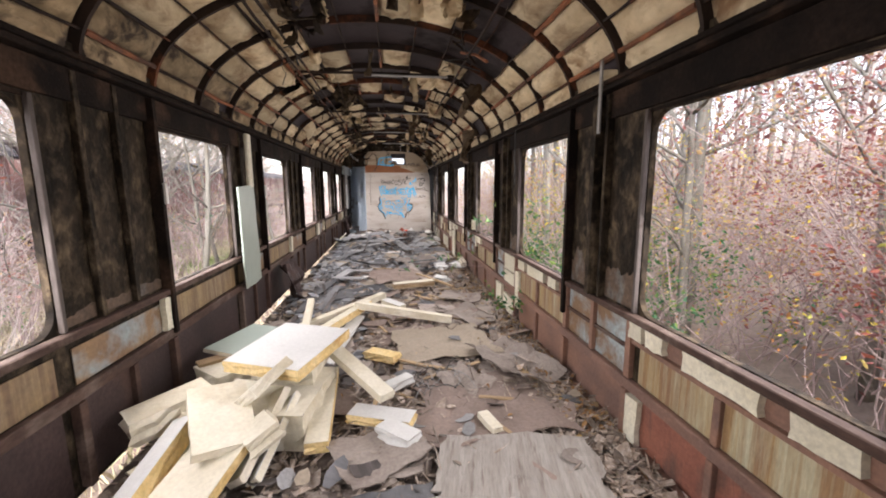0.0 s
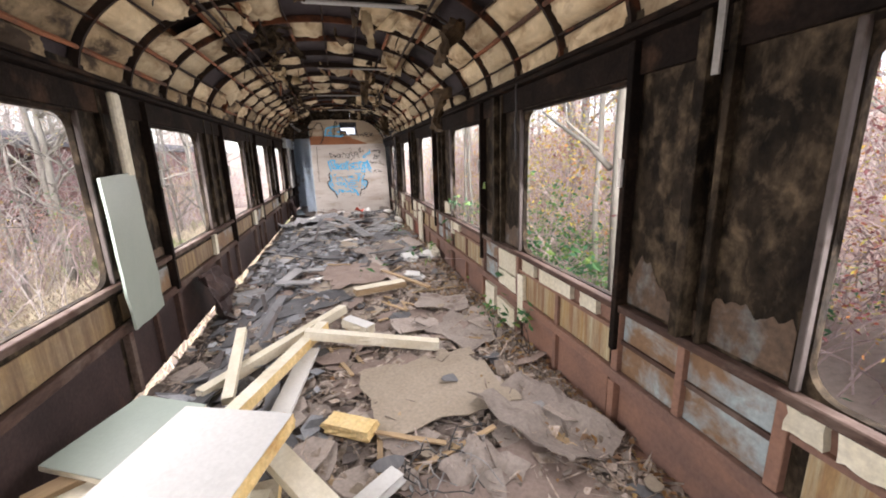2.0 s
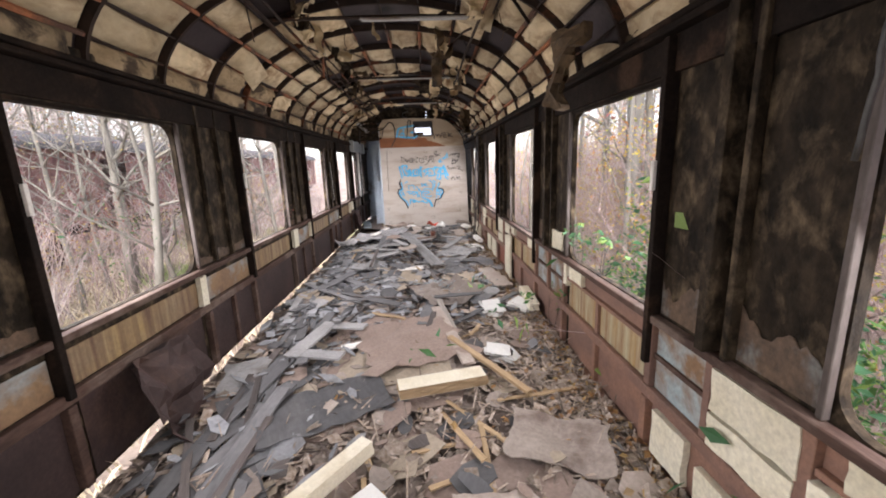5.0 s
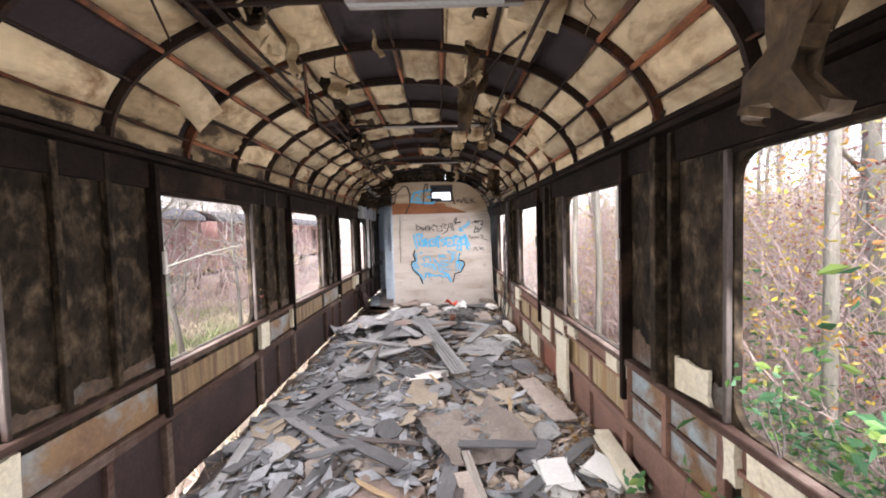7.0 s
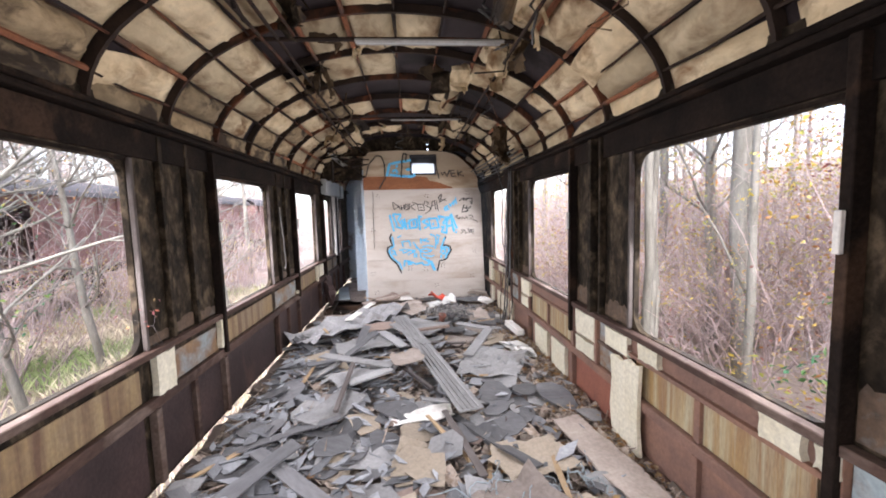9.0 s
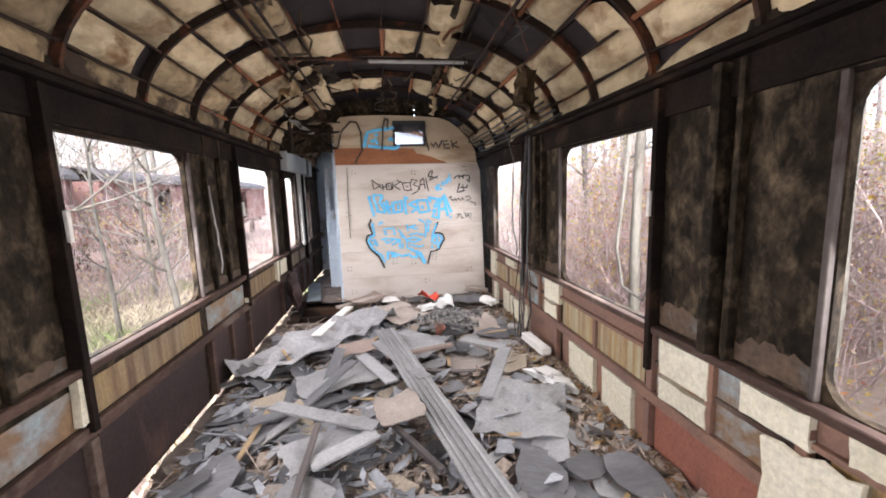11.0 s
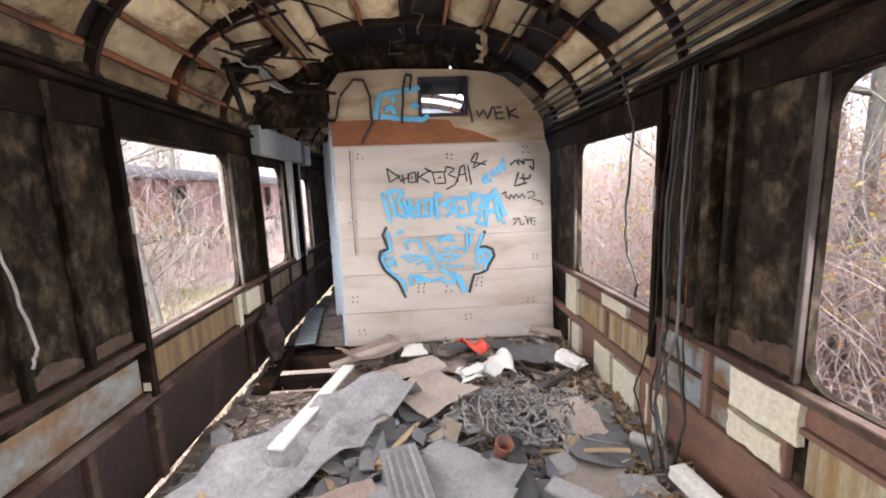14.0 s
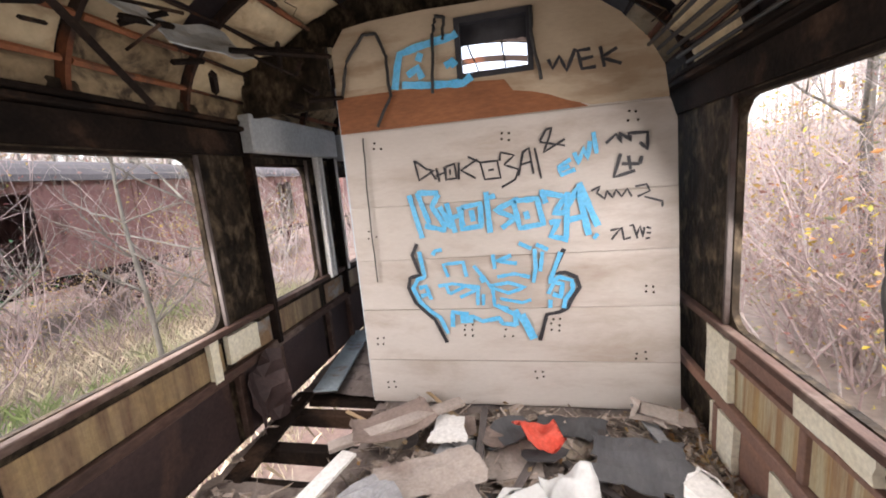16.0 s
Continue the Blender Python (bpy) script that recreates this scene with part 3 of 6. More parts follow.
for y in (13.42, 13.75, 14.15):
    part("floor_beam", bevelled(boxes((-1.45, -0.6, y - 0.045, y + 0.045, -0.14, -0.03)), 0.006), frame_steel, floor, "dark steel floor beam")

# plywood bulkhead across the far end, open at one side
BY = 14.25
bm = bmesh.new()
outline = [(-0.735, 0.02), (1.42, 0.02), (1.37, 1.9), (1.33, 2.01), (1.3, 2.2), (1.21, 2.36), (1.06, 2.52), (0.92, 2.62), (0.77, 2.67), (0.4, 2.7), (-0.09, 2.71), (-0.45, 2.7), (-0.63, 2.68), (-0.725, 2.56)]
hole = (0.13, 0.54, 2.3, 2.6)
def add_plate(bm, pts, y0, y1, slot=0):
    a = [bm.verts.new((x, y0, z)) for x, z in pts]
    c = [bm.verts.new((x, y1, z)) for x, z in pts]
    bm.faces.new(a), bm.faces.new(c)
    for i in range(len(pts)):
        j = (i + 1) % len(pts)
        bm.faces.new((a[i], a[j], c[j], c[i]))
def clip(pts, f):
    """Clips a polygon to where f >= 0 (f linear)."""
    out = []
    for i, p in enumerate(pts):
        q = pts[(i + 1) % len(pts)]
        a, c = f(p), f(q)
        if a >= 0:
            out.append(p)
        if (a >= 0) != (c >= 0):
            t = a / (a - c)
            out.append((p[0] + (q[0] - p[0]) * t, p[1] + (q[1] - p[1]) * t))
    return out
h0, h1, g0, g1 = hole
CUTS = ([lambda p: g0 - p[1]], [lambda p: p[1] - g0, lambda p: h0 - p[0]], [lambda p: p[1] - g0, lambda p: p[0] - h1],
        [lambda p: p[1] - g1, lambda p: p[0] - h0, lambda p: h1 - p[0]])
for f in CUTS:
    poly = outline
    for g in f:
        poly = clip(poly, g)
    add_plate(bm, poly, BY, BY + 0.02)
bulkhead = thing("wall_bulkhead", bm, ply, "white painted plywood bulkhead with spray-painted tags", "wall", kind="structure")
seams = [0.03, 0.37, 0.76, 1.13, 1.51, 2.02]
for k, (z0, z1) in enumerate(zip(seams, seams[1:])):
    bm = bmesh.new()
    add_plate(bm, clip(clip(outline, lambda p: p[1] - z0 - 0.003), lambda p: z1 - 0.003 - p[1]), BY - 0.012 - 0.0015 * (k % 2), BY - 0.001)
    part("plank", bevelled(bm, 0.002), ply, bulkhead, "white painted plank")
bm = bmesh.new()
add_plate(bm, [(-0.735, 2.025), (0.88, 2.025), (0.78, 2.08), (0.66, 2.13), (0.56, 2.16), (0.45, 2.18), (0.4, 2.25), (0.1, 2.27), (-0.735, 2.27)], BY - 0.005, BY - 0.001)
part("torn_strip", bm, hardboard, bulkhead, "torn brown hardboard strip")
top = [(-0.73, 2.26), (0.1, 2.26), (0.39, 2.24), (0.44, 2.17), (0.55, 2.15), (0.65, 2.12), (0.77, 2.07), (0.9, 2.03), (1.325, 2.025)] + outline[4:]
for f in CUTS:
    poly = top
    for g in f:
        poly = clip(poly, g)
    if len(poly) > 2:
        bm = bmesh.new()
        add_plate(bm, poly, BY - 0.012, BY - 0.006)
        part("top_sheet", bm, creamply, bulkhead, "cream painted top sheet, darkened for fading light")
bm = bmesh.new()
for q in ((h0 - 0.03, h0 + 0.004, g0 - 0.03, g1 + 0.03), (h1 - 0.004, h1 + 0.03, g0 - 0.03, g1 + 0.03), (h0, h1, g0 - 0.03, g0 + 0.004), (h0, h1, g1 - 0.004, g1 + 0.03)):
    box(bm, q[0], q[1], BY - 0.022, BY + 0.03, q[2], q[3])
part("window_frame", bm, blackp, bulkhead, "black window frame")

# dark plate added to close the roof over the bulkhead and block the sky
bm = bmesh.new()
crown = [(arch(-1 + i / 15, 0.07)[0], arch(-1 + i / 15, 0.07)[1]) for i in range(31)]
add_plate(bm, clip(clip(crown, lambda p: p[1] - 2.64), lambda p: 0.42 - p[0]), BY + 0.12, BY + 0.14)
add_plate(bm, clip(clip(crown, lambda p: p[1] - 2.7), lambda p: p[0] - 0.44), BY + 0.12, BY + 0.14)
part("crown_plate", bm, soot, bulkhead, "dark plate added over the bulkhead to block the sky")
bm = sheet(0.5, 0.17, 0.004, 14, 10, 0.06, 0.0, 0.02, 91, torn=0.5)
bmesh.ops.transform(bm, matrix=Matrix.Translation((0.33, BY + 0.06, 2.555)) @ Matrix.Rotation(radians(90), 4, "X"), verts=bm.verts)
part("broken_pane", bm, blackp, bulkhead, "blackened broken pane")
# bolt heads in small groups
bolt_mesh = None
for gx, gz, k in ((0.02, 0.56, 6), (0.62, 0.6, 6), (0.3, 0.56, 3), (1.15, 0.4, 4), (-0.65, 0.5, 4), (1.2, 0.85, 4), (-0.62, 1.3, 3), (0.35, 1.88, 4), (-0.5, 1.9, 3), (1.1, 1.92, 4), (-0.6, 0.15, 4), (0.5, 0.25, 4)):
    for j in range(k):
        if bolt_mesh is None:
            bolt = part("bolt", tube(([], []), [(0, 0, 0), (0, -0.004, 0)], 0.008, 0.007, 6), frame_steel, bulkhead)
            bolt_mesh = bolt.data
        else:
            bolt = new("bolt", bolt_mesh)
            bolt.parent = bulkhead
        bolt.location = (gx + 0.05 * (j % 2) + rng.uniform(-.008, .008), BY - 0.0136, gz + 0.04 * (j // 2) + rng.uniform(-.008, .008))

# cover the ends of the roof
for y, nm in ((BACK - 0.09, "roof_end"), (END + 0.06, "roof_end")):
    bm = bmesh.new()
    add_plate(bm, [(arch(-1 + i / 10, 0.1)[0], arch(-1 + i / 10, 0.1)[1]) for i in range(21)], y, y + 0.03)
    part(nm, bm, soot, ceiling)

# ---- outdoors ----
def land(x, y):
    d = abs(x)
    z = -1.15 + 0.12 * noise.noise(Vector((x * 0.3, y * 0.3, 0))) + 0.05 * noise.noise(Vector((x, y, 4)))
    if x > 2.5:
        z += min(6.0, 0.2 * (x - 2.5)) + 0.5 * noise.noise(Vector((x * 0.1, y * 0.1, 2)))
    if x < -9:
        z += min(4.0, 0.05 * (-9 - x)) + max(0.0, min(5.0, 0.17 * (-13 - x)))
    return z


vf = ([], [])
V, F = vf
axis = [-1500, -600, -200, -90] + [-60 + 1.2 * i for i in range(101)] + [90, 200, 600, 1500]
axis_y = [v + 8 for v in axis]
for yy in axis_y:
    for xx in axis:
        V.append((xx, yy, land(xx, yy)))
m_ = len(axis)
for j in range(m_ - 1):
    for i in range(m_ - 1):
        a = j * m_ + i
        F.append((a, a + 1, a + m_ + 1, a + m_))
ground = thing("ground", vf, grassy, "dry grass and leaf litter beside the coach", "ground", kind="structure", smooth=True)


def grow(r, base, direction, length, radius, depth, vf, tips, wiggle=0.25, kids=(3, 5), lift=0.15, sides=5):
    """A branch with side branches, down to thin twigs."""
    p, d = Vector(base), Vector(direction).normalized()
    steps = 5 if depth > 1 else 3
    pts = [tuple(p)]
    for i in range(steps):
        d = (d + Vector((r.uniform(-1, 1), r.uniform(-1, 1), r.uniform(-1, 1))) * wiggle + Vector((0, 0, lift * 0.3))).normalized()
        p = p + d * length / steps
        pts.append(tuple(p))
    tube(vf, pts, radius, radius * (0.45 if depth else 0.3), max(3, sides))
    if depth == 0:
        tips.append((pts[-1], d))
        tips.append((pts[2], d))
        return
    for i in range(r.randint(*kids)):
        j = r.randint(2, steps)
        side = Vector((r.uniform(-1, 1), r.uniform(-1, 1), r.uniform(-0.3, 0.7)))
        grow(r, pts[min(j, steps)], (d + side * 1.1), length * r.uniform(0.4, 0.7), radius * 0.42, depth - 1, vf, tips, wiggle, kids, lift, sides - 1)


def leaf_cloud(r, tips, count, size, spread):
    V, F = [], []
    for _ in range(count):
        p, d = r.choice(tips)
        c = Vector(p) + Vector((r.gauss(0, 1), r.gauss(0, 1), r.gauss(0, 1))) * spread
        u = Vector((r.uniform(-1, 1), r.uniform(-1, 1), r.uniform(-0.6, 0.6))).normalized()
        w = u.cross(Vector((r.uniform(-1, 1), r.uniform(-1, 1), r.uniform(-1, 1)))).normalized()
        s = size * r.uniform(0.6, 1.3)
        b = len(V)
        nrm = u.cross(w) * s * 0.15
        V += [tuple(c - u * s), tuple(c + w * s * 0.45 + nrm), tuple(c + u * s), tuple(c - w * s * 0.45 + nrm)]
        F += [(b, b + 1, b + 2, b + 3)]
    return V, F


def tree(seed, height, radius, leaves, leaf_mat, label, m, bare=0.35, kids=(3, 5), depth=2, leafsize=0.036):
    r = random.Random(seed)
    vf, tips = ([], []), []
    pts, p, lean = [], Vector((0, 0, -0.2)), Vector((r.uniform(-.05, .05), r.uniform(-.05, .05), 1))
    n = 9
    for i in range(n + 1):
        pts.append(tuple(p))
        p = p + (lean + Vector((r.uniform(-.06, .06), r.uniform(-.06, .06), 0))) * height / n
    tube(vf, pts, radius, radius * 0.25, 8)
    for i in range(2, n + 1):
        if i / n < bare:
            continue
        for _ in range(r.randint(2, 3)):
            a = r.uniform(0, 6.283)
            grow(r, pts[i], (math.cos(a), math.sin(a), r.uniform(0.2, 0.9)), height * r.uniform(0.16, 0.3), radius * 0.32, depth, vf, tips, 0.22, kids)
    ob = thing("tree", label=label, category="tree", group="trees beside the coach")
    part("trunk", vf, bark, ob, smooth=True)
    if leaves:
        part("crown", leaf_cloud(r, tips, leaves, leafsize, 0.16), leaf_mat, ob)
    ob.matrix_world = m
    return ob


def shrub(seed, stems, height, leaves, leaf_mat, label, m, twigs=twig, spread=0.6, leafsize=0.024):
    r = random.Random(seed)
    vf, tips = ([], []), []
    for _ in range(stems):
        a = r.uniform(0, 6.283)
        b = (r.gauss(0, 0.3), r.gauss(0, 0.3), -0.1)
        grow(r, b, (math.cos(a) * spread * r.random(), math.sin(a) * spread * r.random(), 1), height * r.uniform(0.5, 1), 0.012, 2, vf, tips, 0.3, (2, 4), 0.1, 4)
    ob = thing("shrub", label=label, category="shrub", group="undergrowth beside the coach")
    part("branch", vf, twigs, ob)
    if leaves:
        part("foliage", leaf_cloud(r, tips, leaves, leafsize, 0.1), leaf_mat, ob)
    ob.matrix_world = m
    return ob


turns = random.Random(77)


def at(x, y, r=turns, s=1.0):
    return Matrix.Translation((x, y, land(x, y))) @ Matrix.Rotation(r.uniform(0, 6.28), 4, "Z") @ Matrix.Diagonal((s, s, s, 1))


def put(ob, x, y, s):
    """A copy with its own turn and size."""
    c = copy_thing(ob, Matrix())
    reach = [np.array([v.co[:] for v in k.data.vertices][::3]) for k in c.children] if abs(x) < 7 and not abs(x) < 3.3 else []
    side = 1 if x > 0 else -1
    for k in range(24):
        m = at(x + side * 0.1 * max(0, k - 8), y, turns, s)
        R = np.array(m)
        # branches stay clear of the coach
        if all((side * (p @ R[0, :3] + R[0, 3])).min() > 1.85 for p in reach):
            break
    c.matrix_basis = m
    return c


r_ = random.Random(3)
trees = [tree(11, 9, 0.12, 700, yellow_leaves, "tall grey tree with a few yellow leaves", at(4.6, 6.4), 0.3),
         tree(12, 10, 0.10, 0, None, "slender bare grey tree", at(5.0, 14.5), 0.25),
         tree(13, 8, 0.09, 900, tan_leaves, "young tree with withered tan leaves", at(5.2, 7.5), 0.25),
         tree(14, 11, 0.13, 300, yellow_leaves, "tall bare tree with last yellow leaves", at(4.6, 12.1), 0.35),
         tree(15, 7, 0.08, 0, None, "pale bare tree with low forked limbs", at(-4.6, 11.2), 0.12),
         tree(16, 6, 0.06, 120, red_leaves, "thin bare tree with low spreading limbs", at(-4.4, 7.0), 0.1)]
bushes_r = [shrub(21, 12, 2.6, 1900, red_leaves, "tangled shrub with wine-red leaves", at(4.5, 2.8)),
            shrub(22, 12, 2.4, 800, yellow_leaves, "thin shrub with yellow leaves", at(4.0, 5.2)),
            shrub(23, 13, 2.2, 800, tan_leaves, "dry shrub with tan leaves", at(3.9, 9.8)),
            shrub(24, 10, 2.0, 900, green_leaves, "shrub with green leaves", at(3.0, 7.0), leafsize=0.04)]
bushes_l = [shrub(31, 14, 2.2, 0, None, "bare tangled mauve shrub", at(-5.0, 3.0)),
            shrub(32, 12, 2.6, 150, red_leaves, "bare shrub with last red leaves", at(-5.5, 6.0)),
            shrub(33, 12, 2.4, 0, None, "bare pale grey shrub", at(-4.6, 9.0), paletwig),
            shrub(34, 10, 1.8, 260, green_leaves, "low shrub with green leaves", at(-4.8, 7.2))]
# trunks close to the windows
for i, (x, y, s) in enumerate([(4.9, 14.0, 0.9), (5.0, 13.1, 0.9), (5.2, 12.5, 0.8), (3.9, 5.6, 0.6), (4.6, 2.6, 0.9), (5.1, 4.3, 0.9), (4.8, 9.6, 0.8), (5.6, 10.6, 1.0), (4.7, 16.6, 0.9), (5.4, 18.5, 1.0)]):
    put(trees[(i + 1) % 4], x, y, s)
for x, y, s in [(-4.9, 12.4, 0.8), (-4.6, 17.4, 0.9), (-5.2, 16.4, 0.8), (-4.2, 4.6, 0.8), (-5.2, 8.6, 1.0), (-5.6, 14.6, 0.9), (-6.2, 19.5, 1.0), (-6.0, 2.5, 0.9)]:
    put(r_.choice(trees[4:]), x, y, s)
for i in range(34):
    put(r_.choice(trees[:4]), r_.uniform(6.5, 22), r_.uniform(-6, 34), r_.uniform(0.7, 1.2))
for i in range(26):
    put(r_.choice(trees[2:]), -r_.uniform(6.5, 24), r_.uniform(-4, 38), r_.uniform(0.8, 1.3))
for i in range(78):
    x = 3.7 + 6 * r_.random() ** 1.4
    y = r_.uniform(-3, 20)
    kind = 0 if y < 4.5 and x > 4.3 and r_.random() < 0.7 else (3 if 4.5 < y < 8 and x < 4.6 and r_.random() < 0.5 else r_.choice((0, 1, 2, 2)))
    put(bushes_r[kind], x, y, r_.uniform(0.7, 1.2))
for x, y, s in [(2.6, 6.6, 0.7), (2.9, 7.6, 0.85), (2.6, 8.2, 0.75), (2.9, 5.9, 0.8), (3.2, 8.8, 0.9), (3.1, 5.2, 0.85)]:
    put(bushes_r[3], x, y, s)
for x, y, s in [(3.9, 9.0, 1.1), (4.0, 9.8, 1.1), (4.1, 8.2, 1.2), (3.8, 2.6, 1.0)]:
    put(bushes_r[1], x, y, s)
for i in range(16):
    put(bushes_r[0], r_.uniform(4.3, 6.5), r_.uniform(0.5, 6.0), r_.uniform(0.9, 1.25))
for i in range(30):
    put(r_.choice(bushes_l[:3]), -r_.uniform(6.0, 9.0), r_.uniform(3, 30), r_.uniform(0.9, 1.35))
for i in range(62):
    x = -(5.0 + 8 * r_.random() ** 1.2)
    y = r_.uniform(-2, 26)
    if y > 12 and x > -5.5:
        continue
    put(r_.choice(bushes_l[:3] + bushes_l[:3] + bushes_l[3:]), x, y, r_.uniform(0.7, 1.25))

for x, y, s, k in [(-6.3, 13.0, 0.8, 0), (-6.6, 12.0, 0.7, 2), (-7.2, 14.3, 0.85, 0), (-7.4, 10.4, 0.8, 2), (-7.8, 5.6, 0.8, 2), (-8.2, 7.6, 0.9, 0)]:
    put(trees[k], x, y, s)
for i in range(22):
    put(bushes_r[r_.choice((0, 1, 2, 2))], -r_.uniform(5.8, 8.8), r_.uniform(3, 22), r_.uniform(0.7, 1.15))

for x, y, s in [(3.9, 7.2, 1.3), (4.1, 8.4, 1.35)]:
    put(bushes_r[1], x, y, s)
for i in range(7):
    put(bushes_r[1], r_.uniform(5.0, 8.0), r_.uniform(12, 19), r_.uniform(1.1, 1.4))
def slim_tree(stem, r0, limbs, label):
    """A near tree with a smooth slender trunk and a few limbs of its own."""
    ob = thing("tree", label=label, category="tree", group="trees beside the coach")
    x, y, lean = stem
    z = land(x, y) - 0.2
    q = random.Random(int(x * 100 + y * 10))
    pts = [(x + lean * h + q.gauss(0, 0.015), y + 0.4 * lean * h + q.gauss(0, 0.015), z + h) for h in (0, 0.8, 1.6, 2.4, 3.2, 4.2, 5.4, 7, 9)]
    vf = tube(([], []), pts, r0, r0 * 0.35, 10)
    tips = []
    for _ in range(9):
        a = q.uniform(0, 6.28)
        grow(q, pts[q.randint(6, 8)], (abs(math.cos(a)), math.sin(a), q.uniform(0.3, 0.9)), q.uniform(0.9, 1.8), r0 * 0.3, 2, vf, tips, 0.22, (2, 4))
    part("trunk", vf, bark, ob, smooth=True)
    for pts_, rad in limbs:
        part("limb", tube(([], []), pts_, rad, rad * 0.4, 7), bark, ob, smooth=True)
    part("crown", leaf_cloud(q, tips, 160, 0.035, 0.12), yellow_leaves, ob)
    return ob


slim_tree((2.44, 12.01, 0.005), 0.062, [([(2.4, 12.09, 2.12), (2.2, 11.96, 1.0), (2.2, 11.84, 0.63), (2.1, 11.39, 0.62), (2.1, 11.27, 0.84)], 0.02)], "straight grey-green tree with a hanging vine")
slim_tree((3.0, 11.68, 0.03), 0.055, [], "grey tree leaning beside another")
slim_tree((3.3, 12.04, -0.01), 0.05, [], "slender grey tree beside another")
slim_tree((2.33, 5.1, 0.01), 0.06, [([(2.33, 5.2, 1.45), (2.28, 5.47, 1.66), (2.25, 5.83, 1.83), (2.2, 6.2, 2.03)], 0.03), ([(2.3, 5.35, 1.62), (2.25, 5.79, 1.89), (2.25, 5.87, 2.14)], 0.016)], "pale grey tree with an arching limb")
slim_tree((2.9, 5.85, 0.01), 0.04, [], "slender pale grey tree")
slim_tree((3.2, 6.57, 0.0), 0.05, [], "slender grey tree in the undergrowth")
slim_tree((2.18, 10.41, 0.0), 0.05, [], "straight pale grey tree")
slim_tree((3.2, 8.65, 0.01), 0.065, [], "grey tree among yellow leaves")
slim_tree((4.1, 11.4, -0.01), 0.06, [([(4.1, 11.4, 0.4), (4.0, 11.8, 1.2), (3.9, 12.1, 1.7)], 0.02)], "thin pale forked tree")
for i in range(64):
    x, y = 3.8 + 6.5 * r_.random() ** 1.3, r_.uniform(9.5, 24)
    put(r_.choice((bushes_r[2], bushes_r[1], bushes_l[0], bushes_l[2], bushes_l[0])), x, y, r_.uniform(0.9, 1.4))
leafy_branch = shrub(26, 7, 1.9, 260, green_leaves, "shrub with broad green leaves at the window", Matrix.Translation((2.4, 6.75, -1.1)), spread=0.35, leafsize=0.06)
copy_thing(leafy_branch, Matrix.Translation((2.4, 6.2, -1.15)) @ Matrix.Rotation(2.0, 4, "Z"))
copy_thing(leafy_branch, Matrix.Translation((2.45, 7.4, -1.2)) @ Matrix.Rotation(4.0, 4, "Z"))
# far woods: hundreds of thin bare trees on both sides
vf, vl = ([], []), ([], [])
for i in range(720):
    side = -1 if i % 2 or i > 420 else 1
    x, y = side * (r_.uniform(8, 20) if side > 0 and i % 4 == 0 else r_.uniform(13, 46 if i < 420 else 30)), r_.uniform(-20, 60)
    z, h = land(x, y), r_.uniform(5, 11)
    lean = Vector((r_.uniform(-.06, .06), r_.uniform(-.06, .06), 1))
    base = Vector((x, y, z - 0.2))
    tube(vf, [tuple(base), tuple(base + lean * h * 0.5), tuple(base + lean * h)], r_.uniform(0.04, 0.13), 0.02, 4)
    tips = []
    for k in range(13):
        p = base + lean * h * r_.uniform(0.15, 0.95)
        a = r_.uniform(0, 6.28)
        d = Vector((math.cos(a), math.sin(a), r_.uniform(0.1, 1.0))) * h * r_.uniform(0.1, 0.22)
        tube(vf, [tuple(p), tuple(p + d)], 0.03, 0.01, 3)
        tips.append((tuple(p + d), d))
        for q in range(3):
            e = d * r_.uniform(0.4, 1) + p
            f_ = Vector((r_.uniform(-1, 1), r_.uniform(-1, 1), r_.uniform(-0.2, 1))) * h * 0.08
            tube(vf, [tuple(e), tuple(e + f_)], 0.015, 0.006, 3)
            tips.append((tuple(e + f_), d))
    if r_.random() < 0.6:
        lv, lf = leaf_cloud(r_, tips, 90, 0.1, 0.4)
        b = len(vl[0])
        vl[0].extend(lv)
        vl[1].extend(tuple(j + b for j in q) for q in lf)
thing("far_woods", vf, paletwig, "pale bare woods behind the undergrowth", "woods", kind="stuff")
thing("far_foliage", vl, tan_leaves, "withered leaves of the woods behind", "foliage", kind="stuff")

# dry grass between the coach and the bushes
V, F = [], []
for i in range(30000):
    x, y = -(1.9 + 7.5 * r_.random() ** 0.8), r_.uniform(-3, 22)
    z, h = land(x, y), r_.uniform(0.1, 0.4)
    a, b = r_.uniform(0, 6.28), len(V)
    w = Vector((math.cos(a), math.sin(a), 0)) * 0.007
    t = Vector((r_.gauss(0, 0.4) * h, r_.gauss(0, 0.4) * h, h))
    p = Vector((x, y, z))
    V += [tuple(p - w), tuple(p + w), tuple(p + t * 0.6 + w * 0.7 + Vector((0, 0, 0.05))), tuple(p + t)]
    F += [(b, b + 1, b + 2), (b, b + 2, b + 3)]
thing("dry_grass", (V, F), grassblade, "tall dry straw-coloured grass", "grass", kind="stuff")


